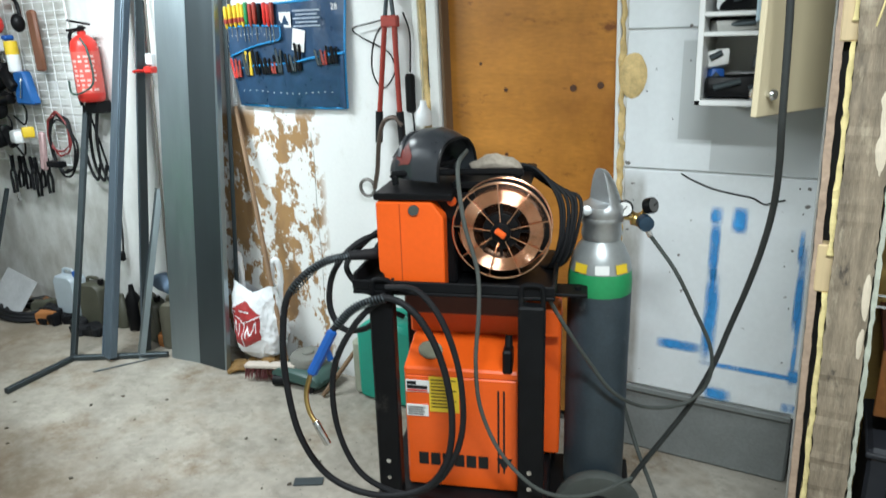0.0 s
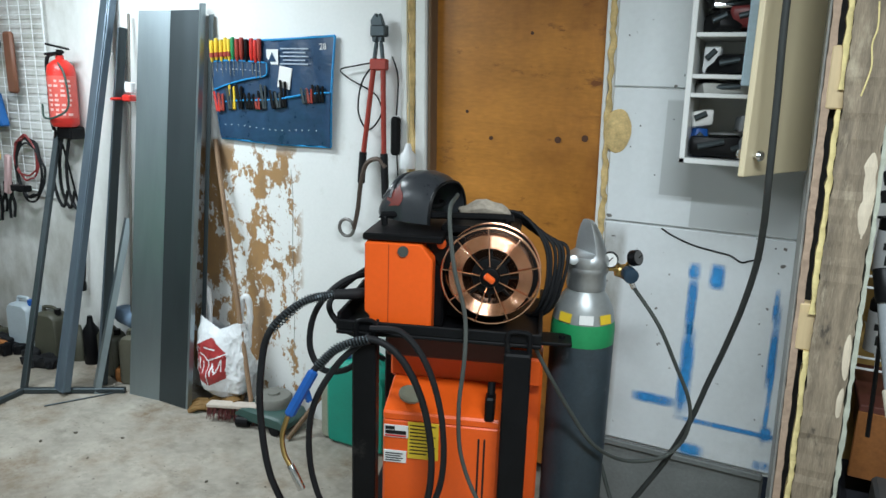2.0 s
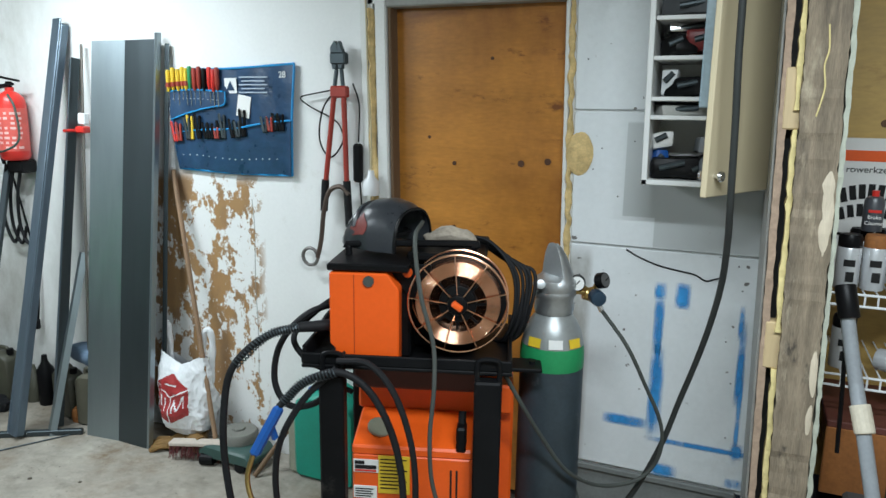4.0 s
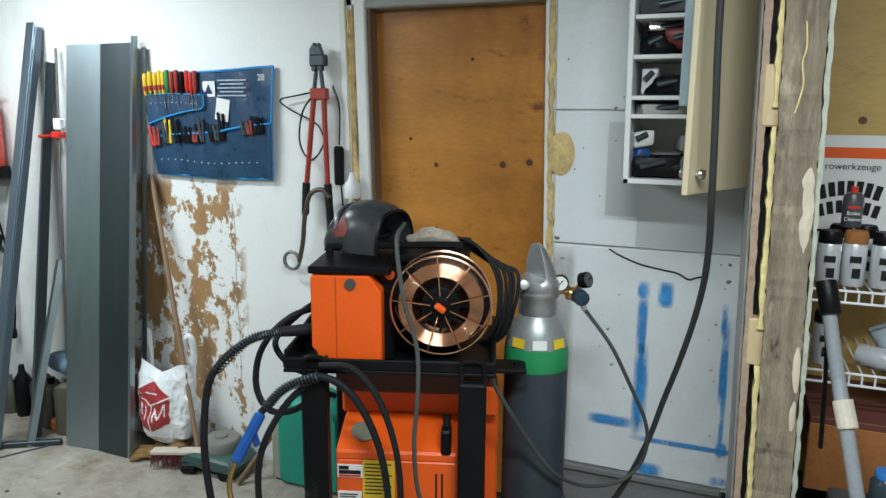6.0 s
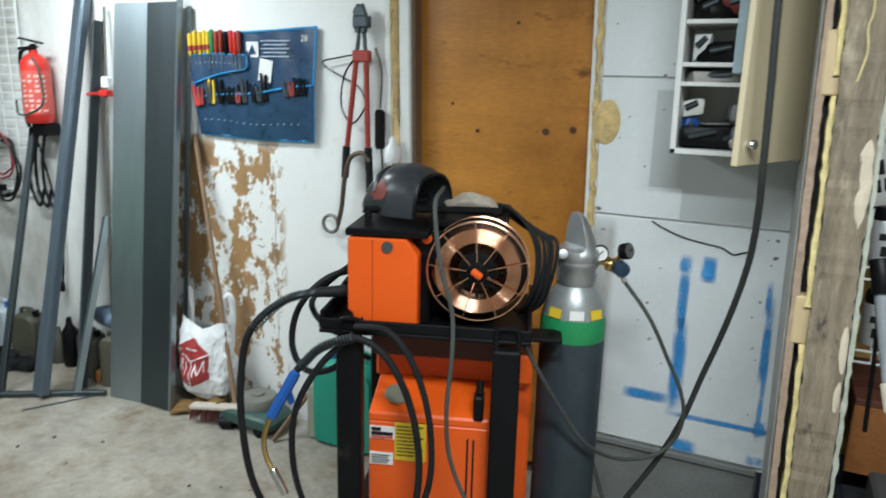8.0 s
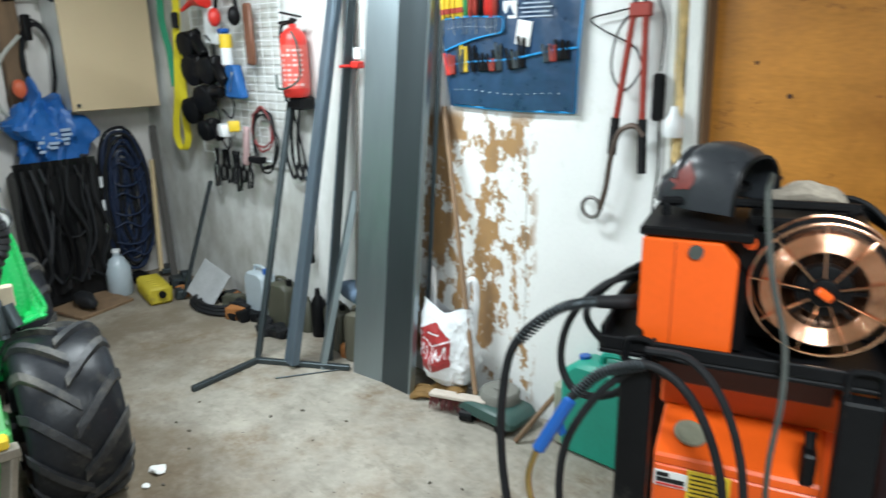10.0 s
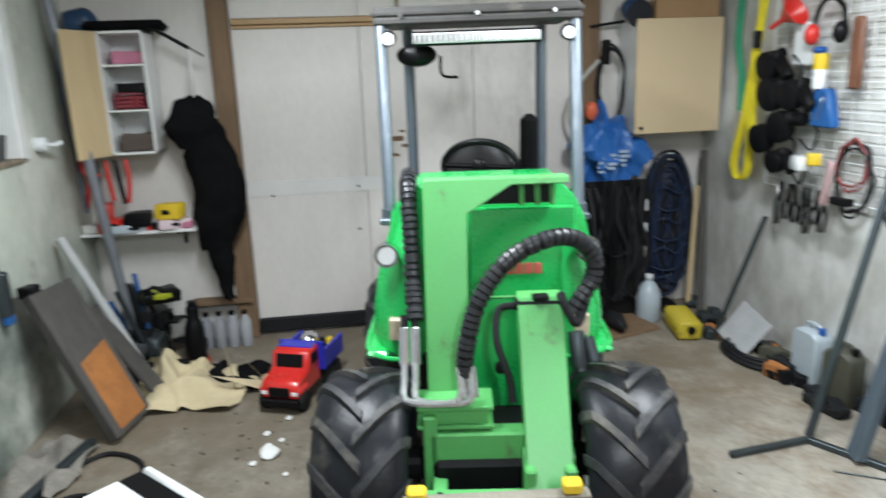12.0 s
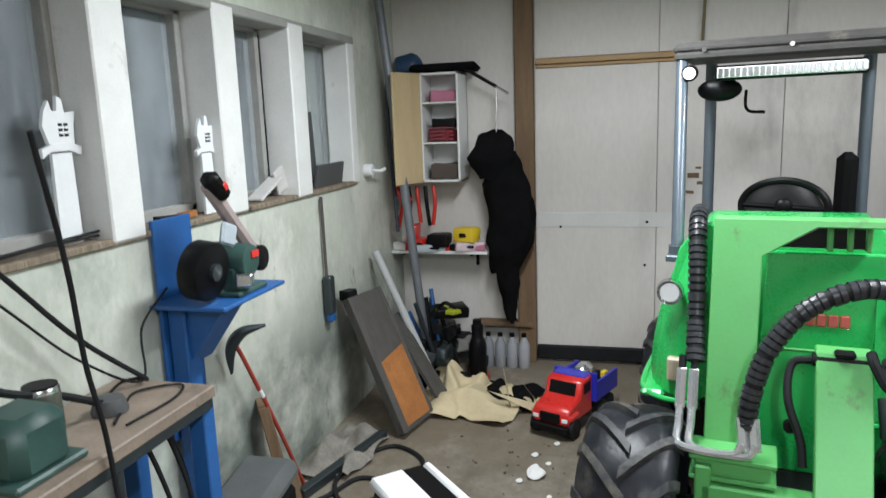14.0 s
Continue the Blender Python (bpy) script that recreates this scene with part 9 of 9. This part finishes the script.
for x in (-1.22, 0.5):
    for y in (-4.22, -3.95):
        part("leg", span((x - 0.03, y - 0.03, 0.0), (x + 0.03, y + 0.03, 0.90), 0.004), BLUE_PAINT, bench, "blue steel leg")
part("lower_shelf", span((-1.25, -4.24, 0.30), (0.55, -3.93, 0.325), 0.003), BLUE_PAINT, bench, "blue lower shelf")
puck = thing("magnet_puck", (-0.95, -4.1, 0.945), 0, "round dark puck with cable on the bench", "puck")
part("puck", lathe([(0, 0), (0.05, 0), (0.052, 0.01), (0.04, 0.045), (0, 0.05)], 24, Matrix.Translation((-0.98, -4.08, 0.945))), SHEET_DARK, puck, smooth=True)
part("cable", tube([(-0.94, -4.1, 0.965), (-1.05, -4.15, 0.96), (-1.18, -4.2, 0.955), (-1.24, -4.16, 0.95)], 0.005, 6), BLACK_PLASTIC, puck)
jar = thing("paint_can", (-0.77, -4.1, 0.945), 0, "small paint can with dark label on the bench", "can")
part("can", lathe([(0, 0), (0.045, 0), (0.047, 0.004), (0.047, 0.145), (0.044, 0.15), (0, 0.15)], 24, Matrix.Translation((-0.79, -4.12, 0.945))), CHROME, jar, smooth=True)
part("label", lathe([(0.0475, 0.02), (0.0478, 0.025), (0.0478, 0.13), (0.0475, 0.135)], 24, Matrix.Translation((-0.79, -4.12, 0.945))), mat("can_label", (0.07, 0.075, 0.06), 0.5, var=0.5, size=25), jar, "dark label", smooth=True)
part("lid", rod((-0.79, -4.12, 1.09), (-0.79, -4.12, 1.10), 0.043, 24), BLACK_METAL, jar)
gm = thing("bench_vice", (-0.62, -4.05, 0.945), 0, "dark green cast bench tool", "vice")
part("body", rough_up(box((0.17, 0.16, 0.16), (-0.63, -4.03, 1.025), bev=0.03), 0.006), GREEN_DARK, gm, smooth=True)
part("foot", span((-0.74, -4.12, 0.945), (-0.52, -3.94, 0.965), 0.006), GREEN_DARK, gm)
for pts, r in (([(-0.55, -3.8, 1.75), (-0.66, -3.86, 1.45), (-0.70, -3.88, 1.2), (-0.74, -3.885, 1.0), (-0.76, -3.885, 0.7), (-0.76, -3.885, 0.40)], 0.0065),
               ([(-0.55, -4.2, 1.62), (-0.80, -4.22, 1.40), (-1.02, -4.2, 1.15), (-1.20, -4.12, 0.96)], 0.008),
               ([(-0.50, -4.15, 1.25), (-0.68, -4.12, 1.12), (-0.82, -4.1, 1.06), (-0.96, -4.08, 0.98)], 0.011),
               ([(-0.60, -4.2, 1.5), (-0.82, -4.21, 1.28), (-1.02, -4.2, 1.08), (-1.2, -4.14, 0.955), (-1.3, -4.2, 1.1), (-1.45, -4.2, 1.2)], 0.004),
               ([(-0.9, -4.0, 0.95), (-1.0, -4.05, 0.952), (-1.12, -4.1, 0.952), (-1.2, -4.0, 0.952), (-1.1, -3.95, 0.951), (-0.9, -3.96, 0.951)], 0.004)):
    t = thing("bench_cable", pts[-1], 0, "dark cable trailing down over the bench", "cable", "cables over the bench")
    part("cable", tube(pts, r, 8), RUBBER, t, smooth=True)
for k, (x, y) in enumerate(((-1.10, -3.97), (-1.16, -4.02), (-1.0, -3.96))):
    t = thing("hanging_cable", (x, y, 0.3), 0, "dark cable hanging below the bench", "cable", "cables below the bench")
    part("cable", tube([(x + 0.05, y, 0.90), (x, y + 0.01, 0.75), (x - 0.03, y + 0.02, 0.6), (x - 0.06, y, 0.36)], 0.008, 6), RUBBER, t, smooth=True)
wbag = thing("black_tool_bag", (-1.0, -4.08, 0.325), 0, "black bag lying on the bench's lower shelf", "bag")
part("bag", rough_up(box((0.36, 0.26, 0.22), (-1.0, -4.08, 0.445), bev=0.06), 0.03, 7), BLACK_CLOTH, wbag, smooth=True)
part("red_tab", box((0.06, 0.02, 0.08), (-0.86, -3.95, 0.50), bev=0.006), RED, wbag, "red tab")
for x, m in ((-0.72, BROWN_POST), (-0.55, BLACK_METAL)):
    t = thing("scrap_bundle", (x, -4.05, 0.325), 0, "dark scrap lying on the bench's lower shelf", "scrap")
    part("lump", lump((x, -4.06, 0.40), (0.18, 0.2, 0.14), m, 0.03, 8), m, t)
hb = thing("grey_cushion", (-1.65, -4.1, 0), 0, "grey padded machine cover standing under the stand", "cover")
part("pad", rough_up(box((0.34, 0.26, 0.10), (-1.68, -4.07, 0.325), (0, 10, 0), 0.04), 0.010, 6), mat("grey_fabric", (0.085, 0.09, 0.09), 0.8, bump=0.2), hb, smooth=True)
part("base", rough_up(span((-1.83, -4.17, 0.0), (-1.53, -3.96, 0.285), 0.02), 0.006), BLACK_PLASTIC, hb)
part("badge", box((0.16, 0.004, 0.055), (-1.66, -3.955, 0.19), (0, -12, 0), 0.001), RED, hb, "red badge drawn plain")
pick = thing("pick_hammer", (-2.0, -4.2, 0), 0, "red-handled slag pick leaning on the wall", "pick hammer")
part("handle", tube([(-2.25, -4.15, 0.02), (-2.10, -4.17, 0.36), (-1.91, -4.20, 0.76), (-1.865, -4.21, 0.85)], 0.0095, 10), TOOL_RED, pick, "red handle", smooth=True)
part("band", rod((-2.0, -4.185, 0.575), (-1.98, -4.189, 0.615), 0.0105, 10), WHITE_PLASTIC, pick, "pale band")
part("head", tube([(-1.89, -4.08, 0.94), (-1.85, -4.17, 0.915), (-1.845, -4.225, 0.84), (-1.86, -4.24, 0.73)], 0.020, 8, radii=lambda f: 0.006 + 0.02 * math.sin(math.pi * f)), DARK_STEEL, pick, "steel pick head", smooth=True)
br = thing("wooden_block", (-2.1, -4.2, 0), 0, "dark brown wooden offcut leaning on the wall", "offcut")
part("block", rough_up(beam((-2.10, -4.17, 0.12), (-2.06, -4.23, 0.52), 0.13, 0.05), 0.006), BROWN_POST, br)
part("base", rough_up(beam((-2.12, -4.15, 0.0), (-2.11, -4.18, 0.13), 0.16, 0.10), 0.006), BROWN_POST, br)
lev = thing("hanging_strap", (-2.9, -4.26, 0.68), 0, "brown strap with blue ratchet hanging on the wall", "strap")
part("strap", beam((-2.90, -4.262, 1.36), (-2.895, -4.255, 0.85), 0.02, 0.008), PLANK_GREY, lev)
part("ratchet", rough_up(span((-2.93, -4.27, 0.70), (-2.86, -4.22, 0.92), 0.01), 0.006), DARK_STEEL, lev, "steel ratchet")
part("hook", span((-2.925, -4.262, 0.66), (-2.865, -4.225, 0.72), 0.008), BLUE_PAINT, lev, "blue end")
fc = thing("floor_cable", (-2.3, -3.95, 0), 0, "black cable lying in loops on the floor", "cable")
part("cable", tube([(-2.05, -4.1, 0.012), (-2.2, -4.0, 0.012), (-2.38, -3.92, 0.012), (-2.36, -3.78, 0.012), (-2.2, -3.78, 0.012), (-2.16, -3.92, 0.014), (-2.34, -4.02, 0.014), (-2.6, -3.98, 0.012), (-2.75, -3.85, 0.012), (-2.62, -3.66, 0.012), (-2.35, -3.62, 0.012)], 0.012, 8), RUBBER, fc, smooth=True)
part("cable", tube([(-2.1, -3.85, 0.012), (-2.2, -3.68, 0.012), (-2.1, -3.6, 0.012), (-1.95, -3.7, 0.012), (-2.0, -3.85, 0.012)], 0.010, 8), RUBBER, fc, smooth=True)
fb = thing("floor_bar", (-2.5, -4.0, 0), 0, "flat dark steel bar lying on the floor", "steel bar")
part("bar", beam((-2.15, -4.12, 0.03), (-2.85, -3.95, 0.03), 0.05, 0.05), DARK_STEEL, fb)

wb = thing("white_tool_box", (-1.8, -3.3, 0), 0, "white box with black central stripe on the floor", "box")
wb.matrix_world = pose(-1.735, -3.375, 0, 0, 0, 43)
part("body", span((-0.215, -0.13, 0.0), (0.215, 0.13, 0.31), 0.02), BLACK_PLASTIC, wb, "dark body", local=True)
part("lid", span((-0.226, -0.140, 0.305), (0.226, 0.015, 0.35), 0.014), WHITE_PLASTIC, wb, "white lid half", local=True, smooth=True)
part("lid", span((-0.226, 0.095, 0.305), (0.226, 0.140, 0.35), 0.014), WHITE_PLASTIC, wb, "white lid half", local=True, smooth=True)
part("stripe", span((-0.22, 0.013, 0.30), (0.22, 0.097, 0.345), 0.004), BLACK_PLASTIC, wb, "black stripe", local=True)
dish = thing("white_dish", (-1.75, -3.85, 0), 0, "white round lid lying on the floor", "lid")
part("dish", lathe([(0, 0.08), (0.08, 0.08), (0.09, 0.095), (0, 0.105)], 24, Matrix.Translation((-1.86, -3.72, 0))), WHITE_PLASTIC, dish, smooth=True)
part("tub", lathe([(0, 0), (0.07, 0), (0.085, 0.08), (0, 0.08)], 24, Matrix.Translation((-1.86, -3.72, 0))), WHITE_PLASTIC, dish, "white tub", smooth=True)

# things on the window ledge: white cut-out figures with a crenellated head
def cutout(x, y, z, h, label):
    t = thing("plywood_cutout", (x, y, z), 0, label, "cut-out")
    w = h * 0.34
    part("blade", prism([(-w * 0.28, 0), (w * 0.30, 0), (w * 0.26, h * 0.62), (-w * 0.26, h * 0.62)], 0.012, None, 0.001), WHITE_PLASTIC, t, local=True)
    part("guard", prism([(-w * 0.5, h * 0.60), (-w * 0.2, h * 0.635), (w * 0.3, h * 0.63), (w * 0.5, h * 0.59), (w * 0.5, h * 0.65), (w * 0.2, h * 0.685), (-w * 0.25, h * 0.69), (-w * 0.52, h * 0.66)], 0.016, None, 0.001), WHITE_PLASTIC, t, "curved crosspiece", local=True)
    part("top", prism([(-w * 0.36, h * 0.68), (w * 0.30, h * 0.68), (w * 0.42, h * 0.80), (w * 0.34, h * 0.90), (w * 0.20, h * 0.97), (w * 0.14, h * 0.90), (w * 0.02, h * 0.90), (-w * 0.02, h * 1.0), (-w * 0.14, h * 0.98), (-w * 0.18, h * 0.89), (-w * 0.46, h * 0.90), (-w * 0.38, h * 0.80)], 0.014, None, 0.001), WHITE_PLASTIC, t, "crenellated top", local=True)
    part("cut_slot", join(*[box((w * 0.09, 0.02, h * 0.018), (-w * 0.16 + w * 0.14 * (k % 2), 0, h * (0.74 + 0.035 * (k // 2))), bev=0) for k in range(6)]), INK, t, "dark cut slots", local=True)
    return t
cutout(-1.20, -4.34, 1.40, 0.46, "white cut-out castle-topped blade standing on the ledge")
c2 = cutout(-1.93, -4.31, 1.40, 0.40, "smaller white cut-out blade standing on the ledge")
lt = thing("plywood_cutout", (-2.45, -4.33, 1.40), 0, "white cut-out lying aslant on the ledge", "cut-out")
part("piece", beam((-2.30, -4.32, 1.41), (-2.55, -4.33, 1.50), 0.08, 0.014), mat("pale_grey_board", (0.55, 0.54, 0.52), 0.6), lt)
part("piece", box((0.10, 0.014, 0.12), (-2.58, -4.33, 1.48), (0, 20, 0), 0.003), mat("pale_grey_board", (0.55, 0.54, 0.52), 0.6), lt)
pad = thing("tablet_panel", (-3.05, -4.3, 1.40), 0, "small dark panel leaning in the window", "panel")
part("panel", box((0.36, 0.02, 0.13), (-3.12, -4.30, 1.465), (-10, 0, 0), 0.004), SHEET_DARK, pad)
part("stand", box((0.06, 0.03, 0.40), (-3.10, -4.40, 1.62), (0, 4, 0), 0.004), SHEET_DARK, pad)
wl = thing("wall_lamp_socket", (-3.6, -4.22, 1.42), 0, "white wall socket with short lead", "socket")
part("base", rod((-3.62, -4.28, 1.45), (-3.62, -4.22, 1.45), 0.04, 20, bev=0.006), WHITE_PLASTIC, wl, smooth=True)
part("stub", tube([(-3.62, -4.23, 1.45), (-3.68, -4.20, 1.44), (-3.73, -4.18, 1.45)], 0.012, 8), WHITE_PLASTIC, wl, smooth=True)
random.seed(31)
led = thing("ledge_cables", (-1.4, -4.3, 1.40), 0, "tangle of thin wires along the window ledge", "wires")
for k in range(4):
    part("wire", tube([(-0.4 - 0.3 * j, -4.30 + random.uniform(-.05, .04), 1.408 + random.uniform(0, 0.02)) for j in range(4)], 0.004, 6), RUBBER, led)
for x, m in ((-1.78, RUST), (-2.15, WHITE_PLASTIC), (-1.66, BLACK_METAL)):
    t = thing("ledge_scrap", (x, -4.32, 1.40), 0, "small scrap lying on the window ledge", "scrap")
    part("piece", lump((x, -4.32, 1.414), (0.10, 0.05, 0.026), m, 0.006), m, t)
